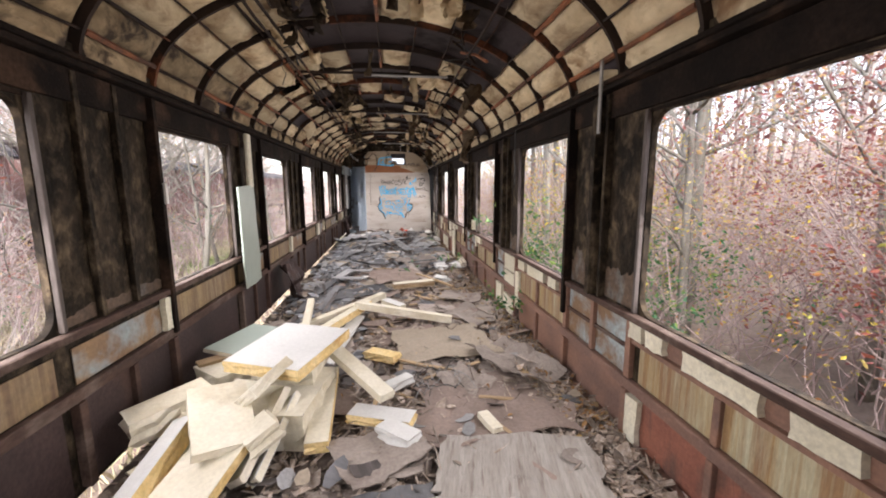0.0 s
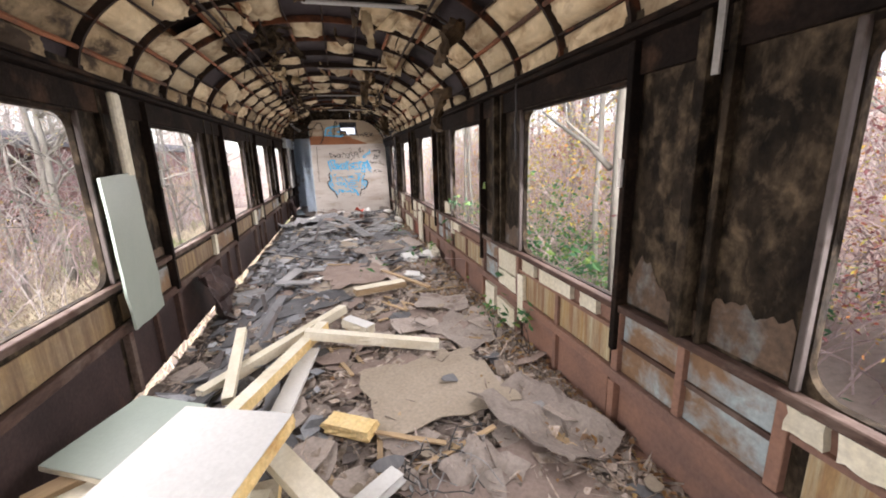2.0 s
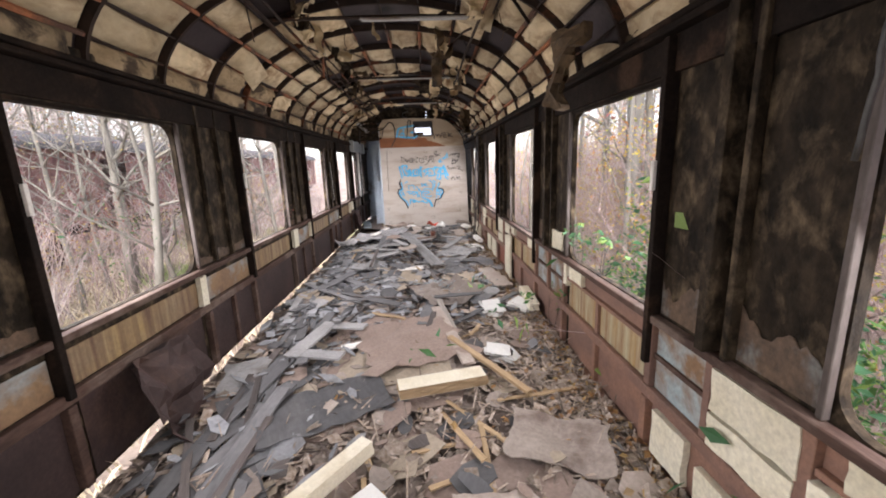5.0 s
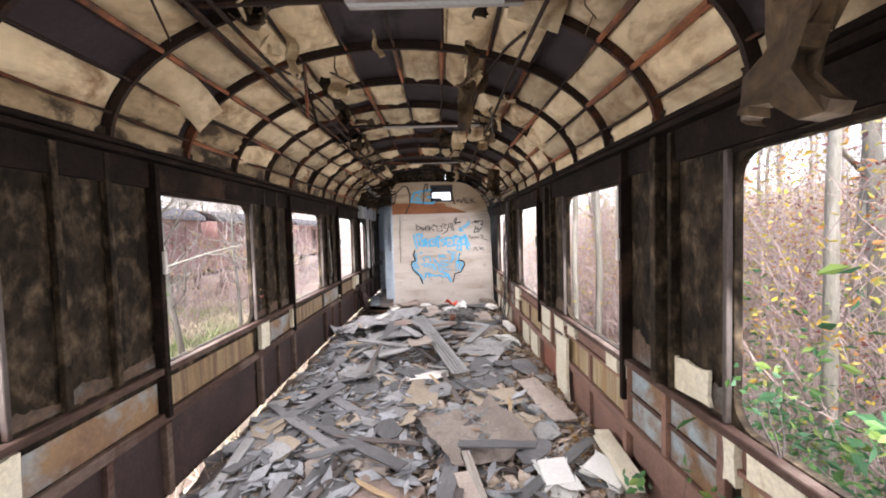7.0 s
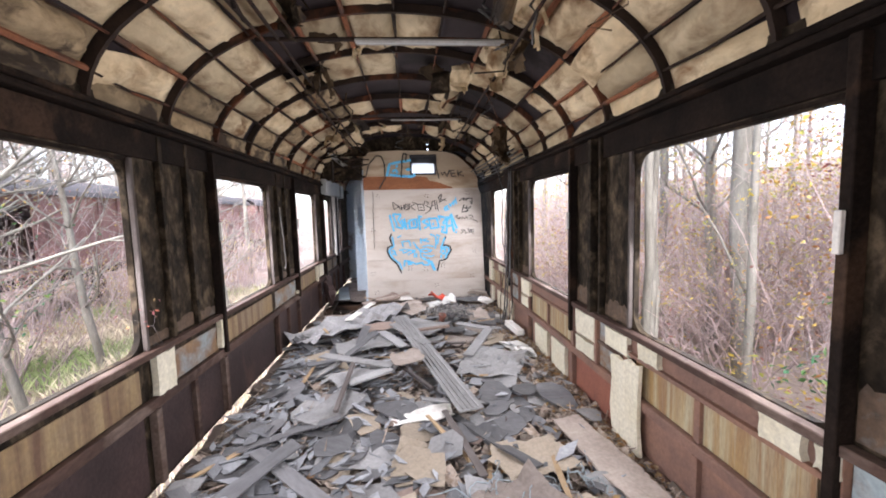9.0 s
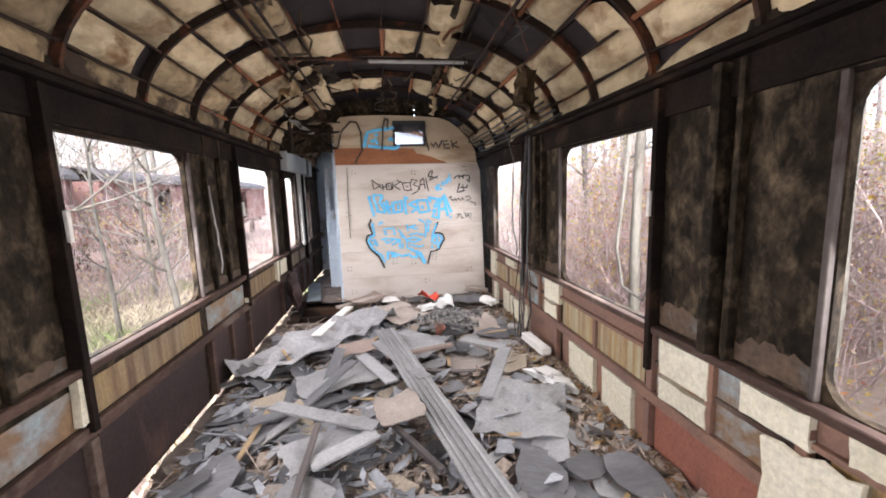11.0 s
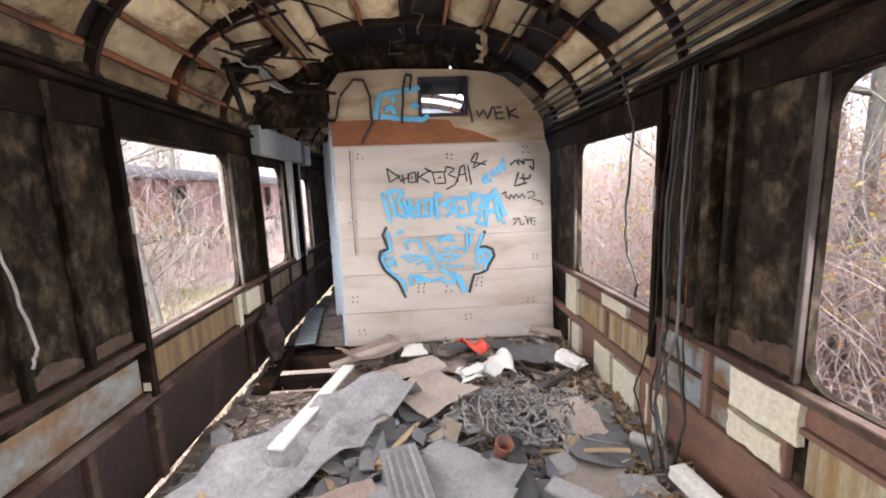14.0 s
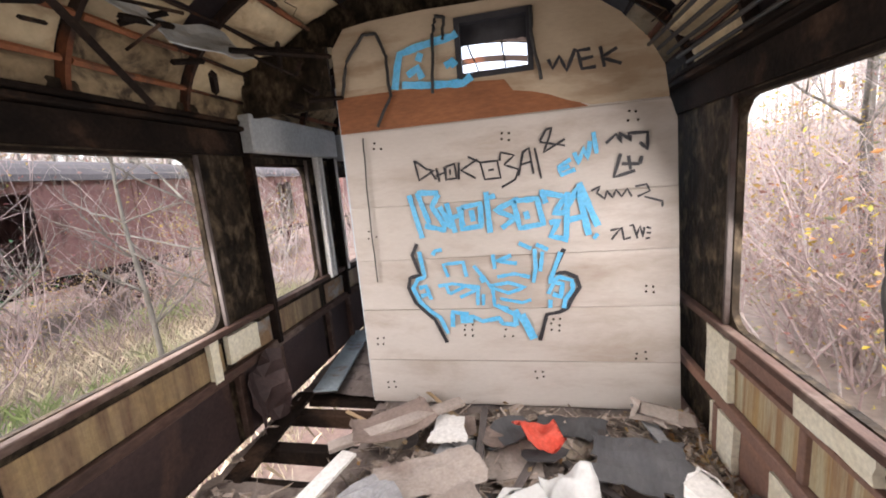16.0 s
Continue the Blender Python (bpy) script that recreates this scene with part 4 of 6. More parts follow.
def wagon(y0, label):
    """An old covered goods wagon, red-brown, with a rounded roof and an open door."""
    ob = thing("goods_wagon", label=label, category="wagon", group="derelict wagons on the next track")
    L, x0, x1, z0, z1 = 8.4, -12.2, -9.6, 0.25, 2.35
    bm = boxes((x1 - 0.06, x1, 0, 3.3, z0, z1), (x1 - 0.06, x1, 5.0, L, z0, z1), (x1 - 0.06, x1, 3.3, 5.0, z1 - 0.25, z1))
    body = part("side_wall", bm, wagon_red, ob)
    part("side_wall", boxes((x0, x0 + 0.06, 0, L, z0, z1)), wagon_red, ob)
    for y in (0, L - 0.06):
        part("end_wall", boxes((x0 + 0.06, x1 - 0.06, y, y + 0.06, z0, z1)), wagon_red, ob)
    part("wagon_floor", boxes((x0 + 0.06, x1 - 0.06, 0.06, L - 0.06, z0, z0 + 0.08)), wagon_red, ob)
    for y in (0.05, 0.85, 1.65, 2.45, 3.25, 5.0, 5.8, 6.6, 7.4, 8.3):
        part("rib", boxes((x1, x1 + 0.05, y - 0.04, y + 0.04, z0, z1)), wagon_red, body)
    part("sliding_door", boxes((x1 + 0.055, x1 + 0.1, 4.3, 6.0, z0 + 0.05, z1 - 0.1)), wagon_red, ob, "haze-greyed red sliding door, half open")
    bm = bmesh.new()
    add = []
    for y in (-0.08, L + 0.08):
        for o in (0, 0.05):
            add.append([bm.verts.new((-10.9 + (1.45 + o) * math.sin(-1.57 + 3.14 * i / 12), y, z1 + (0.5 + o) * math.cos(-1.57 + 3.14 * i / 12))) for i in range(13)])
    for i in range(12):
        for a, c in ((0, 2), (1, 3), (0, 1), (2, 3)):
            bm.faces.new((add[a][i], add[a][i + 1], add[c][i + 1], add[c][i]))
    part("roof", bm, wagon_roof, ob, "grey rounded sheet roof")
    part("underframe", boxes((x0 + 0.3, x1 - 0.3, 0.1, L - 0.1, z0 - 0.3, z0 - 0.005)), frame_steel, ob)
    for y in (1.6, 6.8):
        for x in (x0 + 0.55, x1 - 0.55):
            w = part("wheel", tube(([], []), [(x - 0.06, y, -0.45), (x + 0.06, y, -0.45)], 0.48, 0.48, 20), frame_steel, ob)
    ob.matrix_world = Matrix.Translation((0, y0, 0))
    return ob


first = wagon(4.2, "derelict red-brown goods wagon with a grey rounded roof")
for k in range(1, 4):
    copy_thing(first, Matrix.Translation((0, 4.2 + 9.5 * k, 0)))

# ---- left over on the walls ----
def slab_part(name, x0, x1, y0, y1, z0, z1, material, parent, label="", seed=0, rag=0.012):
    """An upright board against a wall with a ragged outline."""
    r = random.Random(seed)
    n = 5
    ring = [(y0 + (y1 - y0) * i / n, z0 + r.uniform(0, rag)) for i in range(n)] + [(y1 - r.uniform(0, rag), z0 + (z1 - z0) * i / 3) for i in range(3)]
    ring += [(y1 - (y1 - y0) * i / n, z1 - r.uniform(0, rag)) for i in range(n)] + [(y0 + r.uniform(0, rag), z1 - (z1 - z0) * i / 3) for i in range(3)]
    bm = bmesh.new()
    a = [bm.verts.new((x0, y, z)) for y, z in ring]
    c = [bm.verts.new((x1, y, z)) for y, z in ring]
    bm.faces.new(a), bm.faces.new(c)
    for i in range(len(ring)):
        j = (i + 1) % len(ring)
        bm.faces.new((a[i], a[j], c[j], c[i]))
    return part(name, bm, material, parent, label)


BOARDS_A = [(0.98, 1.22, 0.645, 0.75), (1.34, 1.78, 0.645, 0.75), (1.92, 2.08, 0.645, 0.75), (2.11, 2.24, 0.645, 0.75), (2.1, 2.26, 0.02, 0.3),
            (3.36, 3.55, 0.645, 0.75), (3.66, 4.13, 0.64, 0.75), (4.22, 4.44, 0.64, 0.75), (4.58, 5.0, 0.55, 0.74), (4.58, 5.0, 0.36, 0.54), (4.58, 5.04, 0.03, 0.24),
            (4.42, 4.54, 0.18, 0.6), (5.12, 5.4, 0.05, 0.3), (6.45, 6.72, 0.64, 0.75), (6.78, 6.86, 0.56, 0.75)]
BOARDS_B = [(7.78, 7.88, 0.65, 0.75), (7.92, 8.12, 0.64, 0.75), (8.82, 9.04, 0.64, 0.75), (9.16, 9.48, 0.6, 0.74), (9.66, 10.03, 0.54, 0.74), (9.66, 10.03, 0.32, 0.52),
            (10.28, 10.66, 0.03, 0.4), (10.78, 11.22, 0.03, 0.42), (11.44, 11.8, 0.55, 0.74), (11.5, 11.8, 0.4, 0.53), (12.3, 12.5, 0.03, 0.4),
            (12.62, 12.96, 0.03, 0.3), (13.0, 13.3, 0.03, 0.34), (12.78, 13.18, 0.65, 0.75), (13.7, 13.98, 0.35, 0.74), (13.62, 13.9, 0.03, 0.34)]
for i, (y0, y1, z0, z1) in enumerate(BOARDS_A + BOARDS_B):
    if z0 < 0.1:
        z1 = min(z1, 0.316)
    elif 0.3 < z0 < 0.4:
        z0 = 0.39
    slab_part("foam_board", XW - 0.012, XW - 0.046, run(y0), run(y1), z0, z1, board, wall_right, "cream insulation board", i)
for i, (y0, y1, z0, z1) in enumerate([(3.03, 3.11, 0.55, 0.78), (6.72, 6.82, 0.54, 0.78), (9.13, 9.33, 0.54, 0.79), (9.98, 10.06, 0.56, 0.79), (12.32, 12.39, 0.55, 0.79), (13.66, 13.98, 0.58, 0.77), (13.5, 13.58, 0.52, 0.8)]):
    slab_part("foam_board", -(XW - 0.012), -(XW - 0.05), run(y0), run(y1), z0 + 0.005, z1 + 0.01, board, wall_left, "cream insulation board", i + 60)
# torn yellow board and a slanting one
slab_part("torn_board", XW - 0.05, XW - 0.075, 9.3, 9.66, 0.0, 0.62, board, wall_right, "torn yellowed board", 5, 0.05)
slab_part("torn_board", XW - 0.012, XW - 0.03, 7.45, 7.74, 0.8, 0.98, board, wall_right, "broken cream board", 6, 0.02)

# painted lower ends of the sooty window piers
for side, wall, opens in ((1, wall_right, right_open), (-1, wall_left, left_open)):
    for k, (o, p) in enumerate(zip(opens, opens[1:])):
        r = random.Random(k * 7 + side)
        if p[0] - o[1] < 0.7:
            continue
        y0, y1, z0 = o[1] + 0.05, p[0] - 0.05, (0.8 if side > 0 else 0.85)
        high = r.uniform(0.1, 0.2) if side > 0 else 0.06
        edge = [(y1 - (y1 - y0) * i / 40, z0 + 0.02 + high * max(0.05, 0.75 + 0.7 * noise.noise(Vector((k * 9.3, i * 0.11, side))) + 0.3 * noise.noise(Vector((k * 5.7, i * 0.6, side))))) for i in range(41)]
        bm = bmesh.new()
        rim = [(y0, z0), (y1, z0)] + edge
        faces = [[bm.verts.new((side * (XW - d), yy, zz)) for yy, zz in rim] for d in (0.001, 0.004)]
        bm.faces.new(faces[0]), bm.faces.new(faces[1])
        part("pier_sheet", bm, scorched, wall, "rust-stained painted sheet")

# window catches
for side, wall, opens in ((1, wall_right, right_open), (-1, wall_left, left_open)):
    for k, o in enumerate(opens[:8]):
        a, c = sorted((side * (XW - 0.072), side * (XW - 0.092)))
        part("catch", bevelled(boxes((a, c, o[0] - 0.035, o[0] - 0.012, 1.42, 1.56)), 0.003), pale, wall, "white metal catch")

# grey-green panel left leaning on the left wall, with a cream post over it
bm = sheet(0.47, 1.05, 0.016, 5, 8, 0.012, 0.0, 0.006, 3)
leaning = thing("leaning_panel", bm, greenpanel, "grey-green laminate panel fixed upright against the wall", "panel", m=Matrix.Translation((-1.405, 5.31, 1.03)) @ Matrix.Rotation(radians(2), 4, "X") @ Matrix.Rotation(radians(90), 4, "Y") @ Matrix.Rotation(radians(90), 4, "Z"))
bm = bevelled(boxes((-1.43, -1.385, 5.42, 5.52, 1.53, 2.09)), 0.012)
thing("wall_post", bm, board, "cream flaking wooden post above the panel", "post")
# bent steel sheet peeled off the wall
bm = sheet(0.55, 0.62, 0.004, 8, 8, 0.05, 0.35, 0.16, 21, torn=0.3)
thing("peeled_sheet", bm, maroon, "dark crumpled steel sheet peeled off the wall", "metal sheet", m=Matrix.Translation((-1.3, 6.5, 0.26)) @ Matrix.Rotation(radians(78), 4, "Y") @ Matrix.Rotation(radians(90), 4, "Z"))
bm = sheet(0.4, 0.5, 0.004, 6, 6, 0.05, 0.3, 0.1, 22, torn=0.2)
thing("peeled_sheet", bm, maroon, "dark bent steel sheet peeled off the wall", "metal sheet", m=Matrix.Translation((-1.38, 13.85, 0.3)) @ Matrix.Rotation(radians(82), 4, "Y") @ Matrix.Rotation(radians(90), 4, "Z"))

# passage beside the bulkhead: grey header box, blue linings
thing("header_box", bevelled(boxes((-1.46, -1.36, 14.16, 15.45, 1.97, 2.23)), 0.01), greypaint, "grey painted steel header box over the windows", "box")
thing("header_box", bevelled(boxes((-1.46, -1.33, 15.5, 15.75, 1.95, 2.2)), 0.01), greypaint, "grey painted steel bracket box beside a window", "box")
bm = boxes((-1.08, -0.76, 15.4, 15.44, 0.0, 0.62), (-1.08, -0.76, 15.4, 15.44, 0.9, 1.35), (-1.08, -0.76, 15.4, 15.44, 1.75, 2.2), (-1.08, -0.9, 15.4, 15.44, 0.62, 0.9), (-1.08, -1.0, 15.4, 15.44, 1.35, 1.75))
thing("wall_partition", bm, paleblue, "pale blue flaking partition with openings", "wall", kind="structure")
bm = boxes((-0.78, -0.72, 14.33, 15.4, 0.0, 2.35))
thing("wall_passage", bm, paleblue, "pale blue flaking passage lining", "wall", kind="structure")
for y in (15.12, 15.2, 15.5):
    part("white_post", bevelled(boxes((-1.47, -1.42, y, y + 0.035, 0.8, 1.98)), 0.004), pale, wall_left, "white window post")

# cables on the right wall by the bulkhead
def cable_run(name, pts, r, material, label, n=5, jig=0.005, seed=1):
    q = random.Random(seed)
    out = []
    for a, c in zip(pts, pts[1:]):
        for i in range(6):
            p = Vector(a).lerp(Vector(c), i / 6)
            out.append(tuple(p + Vector((q.uniform(-jig, jig), q.uniform(-jig, jig), 0))))
    out.append(tuple(pts[-1]))
    return thing(name, tube(([], []), out, r, r, n), material, label, "cable", "cables", smooth=True)


for i in range(7):
    y = 12.2 + 0.028 * i
    cable_run("cable", [(1.41, y, 2.13), (1.42 - 0.01 * i, y + 0.02, 1.5), (1.40 - 0.012 * i, y + 0.05 * rng.uniform(-1, 1), 0.8), (1.39 - 0.015 * i, y + 0.12 * rng.uniform(-1, 1), 0.35), (1.34 - 0.02 * i, y - 0.06 - 0.03 * i, 0.09)], 0.005 + 0.0015 * (i % 3), (hoop, cable, slate)[i % 3], "old cable hanging down the wall to the floor", seed=i)
cable_run("cable", [(1.32, 12.8, 2.3), (1.43, 12.82, 1.95), (1.44, 12.9, 1.35), (1.44, 12.86, 1.1), (1.44, 12.73, 0.95), (1.44, 12.76, 0.83)], 0.009, cable, "dark cable hanging across a window", seed=21)
cable_run("cable", [(1.42, 5.16, 2.14), (1.4, 5.14, 1.85), (1.43, 5.19, 1.55)], 0.008, cable, "dark cable hanging by a window", seed=22)
cable_run("cable", [(-1.42, 11.75, 1.7), (-1.41, 11.8, 1.4), (-1.42, 11.86, 1.05), (-1.42, 11.83, 0.98)], 0.006, greywire, "thin pale wire hanging on the wall", seed=23)
for i in range(5):
    z = 2.19 + 0.03 * i
    x = 1.4 - 0.05 * i
    cable_run("pipe_run", [(x, 11.5, z), (x + 0.01, 12.8, z - 0.01), (x, 14.2, z)], 0.011, cable, "dark conduit along the eave", seed=30 + i, jig=0.004)
thing("strap", boxes((1.40, 1.41, 3.4, 3.43, 1.86, 2.3)), alu, "pale metal strap hanging from the eave", "strap")

# spray paint on the bulkhead
paint_y = [BY - 0.0165]


def spray(name, lines, width, material, label):
    """Painted strokes as thin ribbons just off the boards."""
    V, F = [], []
    for line in lines:
        paint_y[0] -= 0.00012
        y = paint_y[0]
        pts = []
        for a, c in zip(line, line[1:]):
            n = max(2, int(math.dist(a, c) / 0.03))
            pts += [(a[0] + (c[0] - a[0]) * i / n, a[1] + (c[1] - a[1]) * i / n) for i in range(n)]
        pts.append(line[-1])
        base = len(V)
        for i, p in enumerate(pts):
            a, c = pts[max(i - 1, 0)], pts[min(i + 1, len(pts) - 1)]
            d = Vector((c[0] - a[0], c[1] - a[1])).normalized()
            w = width * (0.5 + 0.16 * noise.noise(Vector((p[0] * 30, p[1] * 30, 0))))
            V += [(p[0] - d.y * w, y, p[1] + d.x * w), (p[0] + d.y * w, y, p[1] - d.x * w)]
        for i in range(len(pts) - 1):
            F.append((base + 2 * i, base + 2 * i + 1, base + 2 * i + 3, base + 2 * i + 2))
    return part(name, (V, F), material, bulkhead, label)


spray("graffiti_tag", [[(0.655, 2.317), (0.679, 2.26), (0.72, 2.324), (0.76, 2.239), (0.811, 2.355)], [(0.896, 2.342), (0.824, 2.34), (0.846, 2.237), (0.926, 2.239)], [(0.835, 2.289), (0.911, 2.297)], [(0.949, 2.347), (0.972, 2.232)], [(1.041, 2.327), (0.954, 2.284), (1.065, 2.238)]], 0.02, blackp, "black spray-painted letters")
spray("graffiti_tag", [[(-0.232, 1.803), (-0.152, 1.74), (-0.102, 1.728), (-0.21, 1.67), (-0.232, 1.803)], [(-0.133, 1.738), (-0.093, 1.668)], [(-0.086, 1.741), (-0.071, 1.651)], [(-0.091, 1.69), (-0.035, 1.707)], [(-0.032, 1.744), (-0.024, 1.655)], [(-0.024, 1.743), (0.038, 1.759), (0.045, 1.664), (-0.024, 1.662), (-0.024, 1.743)], [(0.005, 1.726), (0.005, 1.689)], [(0.068, 1.764), (0.06, 1.655)], [(0.192, 1.774), (0.079, 1.712), (0.172, 1.653)], [(0.13, 1.794), (0.208, 1.751)], [(0.208, 1.751), (0.318, 1.752), (0.333, 1.643), (0.23, 1.641), (0.208, 1.751)], [(0.256, 1.696), (0.293, 1.7)]], 0.014, blackp, "black spray-painted tag")
spray("graffiti_tag", [[(0.332, 1.75), (0.342, 1.802), (0.426, 1.777), (0.359, 1.723), (0.45, 1.686), (0.425, 1.624), (0.336, 1.581)], [(0.448, 1.644), (0.48, 1.789), (0.519, 1.813), (0.54, 1.65)], [(0.465, 1.713), (0.529, 1.728)], [(0.554, 1.809), (0.587, 1.618)], [(0.586, 1.847), (0.626, 1.911), (0.66, 1.921), (0.645, 1.869), (0.607, 1.777), (0.738, 1.845)], [(0.586, 1.841), (0.737, 1.805)]], 0.014, blackp, "black spray-painted tag")
spray("graffiti_tag", [[(0.768, 1.72), (0.693, 1.679), (0.711, 1.628), (0.793, 1.656)], [(0.699, 1.657), (0.76, 1.679)], [(0.789, 1.759), (0.814, 1.688), (0.843, 1.781), (0.868, 1.711), (0.883, 1.817)], [(0.903, 1.868), (0.92, 1.739)]], 0.026, bluep, "blue spray-painted letters")
spray("graffiti_tag", [[(0.973, 1.794), (1.031, 1.841), (1.062, 1.792), (1.05, 1.846), (1.119, 1.799), (1.1, 1.84), (1.206, 1.836), (1.206, 1.738), (1.163, 1.782)], [(1.056, 1.726), (1.016, 1.588), (1.138, 1.618)], [(1.062, 1.665), (1.163, 1.656)], [(1.1, 1.709), (1.112, 1.627)], [(1.175, 1.701), (1.163, 1.656)]], 0.02, blackp, "black sprayed marks")
spray("graffiti_tag", [[(0.884, 1.516), (0.937, 1.54), (0.917, 1.5), (0.962, 1.461), (0.976, 1.509), (1.008, 1.465), (1.028, 1.512), (1.06, 1.468), (1.093, 1.513), (1.118, 1.463)], [(1.138, 1.523), (1.201, 1.532), (1.22, 1.49), (1.151, 1.461)], [(1.189, 1.458), (1.29, 1.423), (1.29, 1.389)]], 0.013, blackp, "thin black sprayed scrawl")
spray("graffiti_tag", [[(0.993, 1.261), (1.053, 1.272), (0.999, 1.203)], [(1.059, 1.278), (1.072, 1.199), (1.112, 1.211)], [(1.105, 1.283), (1.125, 1.289), (1.151, 1.202)], [(1.144, 1.217), (1.164, 1.279), (1.183, 1.207), (1.189, 1.271)], [(1.202, 1.27), (1.228, 1.261)], [(1.202, 1.235), (1.228, 1.233)], [(1.196, 1.199), (1.222, 1.202)]], 0.013, blackp, "thin black sprayed scrawl")
spray("graffiti_tag", [[(-0.291, 1.578), (-0.225, 1.277)], [(-0.234, 1.589), (-0.085, 1.577)], [(-0.234, 1.589), (-0.167, 1.376)], [(-0.086, 1.57), (-0.14, 1.49), (-0.052, 1.338)], [(-0.2, 1.362), (-0.053, 1.322)], [(-0.086, 1.486), (-0.013, 1.335)], [(-0.037, 1.506), (0.008, 1.303)], [(-0.007, 1.404), (0.053, 1.423)], [(0.045, 1.477), (0.066, 1.346)], [(0.06, 1.468), (0.19, 1.489), (0.187, 1.339), (0.056, 1.324), (0.06, 1.468)], [(0.127, 1.449), (0.137, 1.372)]], 0.036, bluep, "blue spray-painted tag")
spray("graffiti_tag", [[(0.232, 1.56), (0.244, 1.29)], [(0.44, 1.5), (0.284, 1.438), (0.412, 1.377), (0.321, 1.315)], [(0.252, 1.522), (0.29, 1.533)], [(0.404, 1.488), (0.554, 1.492), (0.589, 1.329), (0.438, 1.308), (0.404, 1.488)], [(0.479, 1.417), (0.491, 1.365)], [(0.577, 1.533), (0.728, 1.493), (0.655, 1.39), (0.725, 1.393)], [(0.584, 1.547), (0.609, 1.459)], [(0.742, 1.52), (0.727, 1.232)], [(0.625, 1.33), (0.688, 1.345), (0.629, 1.245), (0.74, 1.217)]], 0.036, bluep, "blue spray-painted tag")
spray("graffiti_tag", [[(0.725, 1.407), (0.804, 1.543), (0.865, 1.239)], [(0.737, 1.342), (0.847, 1.363)], [(0.811, 1.571), (0.92, 1.294)], [(0.895, 1.238), (0.915, 1.222)]], 0.04, bluep, "blue spray-painted strokes")
spray("graffiti_shape", [[(-0.269, 1.24), (-0.31, 1.161), (-0.266, 1.02), (-0.343, 0.998), (-0.36, 0.924), (-0.32, 0.818), (-0.259, 0.753), (-0.19, 0.688), (-0.114, 0.512)], [(0.711, 1.159), (0.673, 1.078), (0.641, 0.996), (0.713, 1.001), (0.782, 0.968), (0.802, 0.899), (0.75, 0.823), (0.72, 0.757), (0.668, 0.73), (0.587, 0.715), (0.535, 0.529)]], 0.026, blackp, "black sprayed outline")
spray("graffiti_shape", [[(-0.258, 1.187), (-0.235, 1.003), (-0.287, 0.984), (-0.326, 0.923), (-0.282, 0.817), (-0.206, 0.743), (-0.148, 0.7), (-0.1, 0.58)], [(0.689, 1.138), (0.61, 0.935), (0.676, 0.972), (0.754, 0.946), (0.759, 0.884), (0.707, 0.816), (0.698, 0.757)], [(-0.284, 0.922), (-0.233, 0.937), (-0.201, 0.836)], [(-0.274, 0.863), (-0.222, 0.878)], [(0.6, 0.858), (0.639, 0.934), (0.696, 0.925), (0.679, 0.836), (0.629, 0.857)], [(0.613, 0.818), (0.611, 0.759)]], 0.03, bluep, "blue sprayed shapes")
spray("graffiti_shape", [[(-0.164, 1.154), (-0.145, 1.185), (-0.096, 1.191)], [(-0.065, 0.997), (-0.097, 1.087), (0.046, 1.097), (0.062, 0.993)], [(0.25, 1.143), (0.259, 1.041)], [(0.373, 1.13), (0.27, 1.096), (0.407, 1.074)], [(0.425, 1.211), (0.504, 1.169)], [(0.534, 1.198), (0.611, 1.157)], [(0.525, 1.168), (0.527, 1.035), (0.508, 0.938)], [(0.575, 1.147), (0.555, 1.014)]], 0.026, bluep, "blue sprayed strokes")
spray("graffiti_shape", [[(-0.143, 0.934), (-0.045, 0.948), (0.151, 0.917)], [(-0.067, 0.874), (0.053, 0.928), (0.134, 0.902), (0.007, 0.848)], [(-0.086, 0.933), (-0.067, 0.874)], [(0.115, 1.071), (0.2, 0.956), (0.227, 0.907)], [(0.156, 0.989), (0.176, 0.949)], [(0.221, 0.927), (0.344, 0.944), (0.455, 0.909), (0.34, 0.872), (0.22, 0.915)], [(0.271, 0.986), (0.385, 1.005), (0.488, 0.978)], [(0.281, 0.833), (0.431, 0.802), (0.488, 0.821)], [(0.235, 0.907), (0.243, 0.786), (0.334, 0.764)], [(0.171, 0.868), (0.165, 0.787)], [(0.134, 0.902), (0.126, 0.788)]], 0.024, bluep, "blue sprayed strokes")
spray("graffiti_shape", [[(-0.063, 0.632), (-0.054, 0.741), (0.057, 0.723)], [(-0.005, 0.699), (0.096, 0.706)], [(-0.003, 0.673), (0.086, 0.681)], [(0.088, 0.706), (0.153, 0.672), (0.268, 0.695), (0.289, 0.654), (0.381, 0.645)], [(0.258, 0.785), (0.377, 0.718), (0.381, 0.637)], [(0.379, 0.751), (0.442, 0.64), (0.483, 0.537)], [(0.427, 0.722), (0.506, 0.546)]], 0.034, bluep, "blue sprayed shapes")
spray("graffiti_shape", [[(-0.311, 2.262), (-0.281, 2.397), (-0.257, 2.469), (-0.134, 2.498), (0.086, 2.525), (0.116, 2.54)], [(-0.219, 2.337), (-0.147, 2.372), (-0.123, 2.307)], [(-0.262, 2.284), (-0.083, 2.261), (0.136, 2.246), (0.192, 2.279)], [(0.029, 2.361), (0.075, 2.382), (0.094, 2.352)], [(-0.143, 2.412), (-0.12, 2.459)]], 0.045, bluep, "blue sprayed loops")
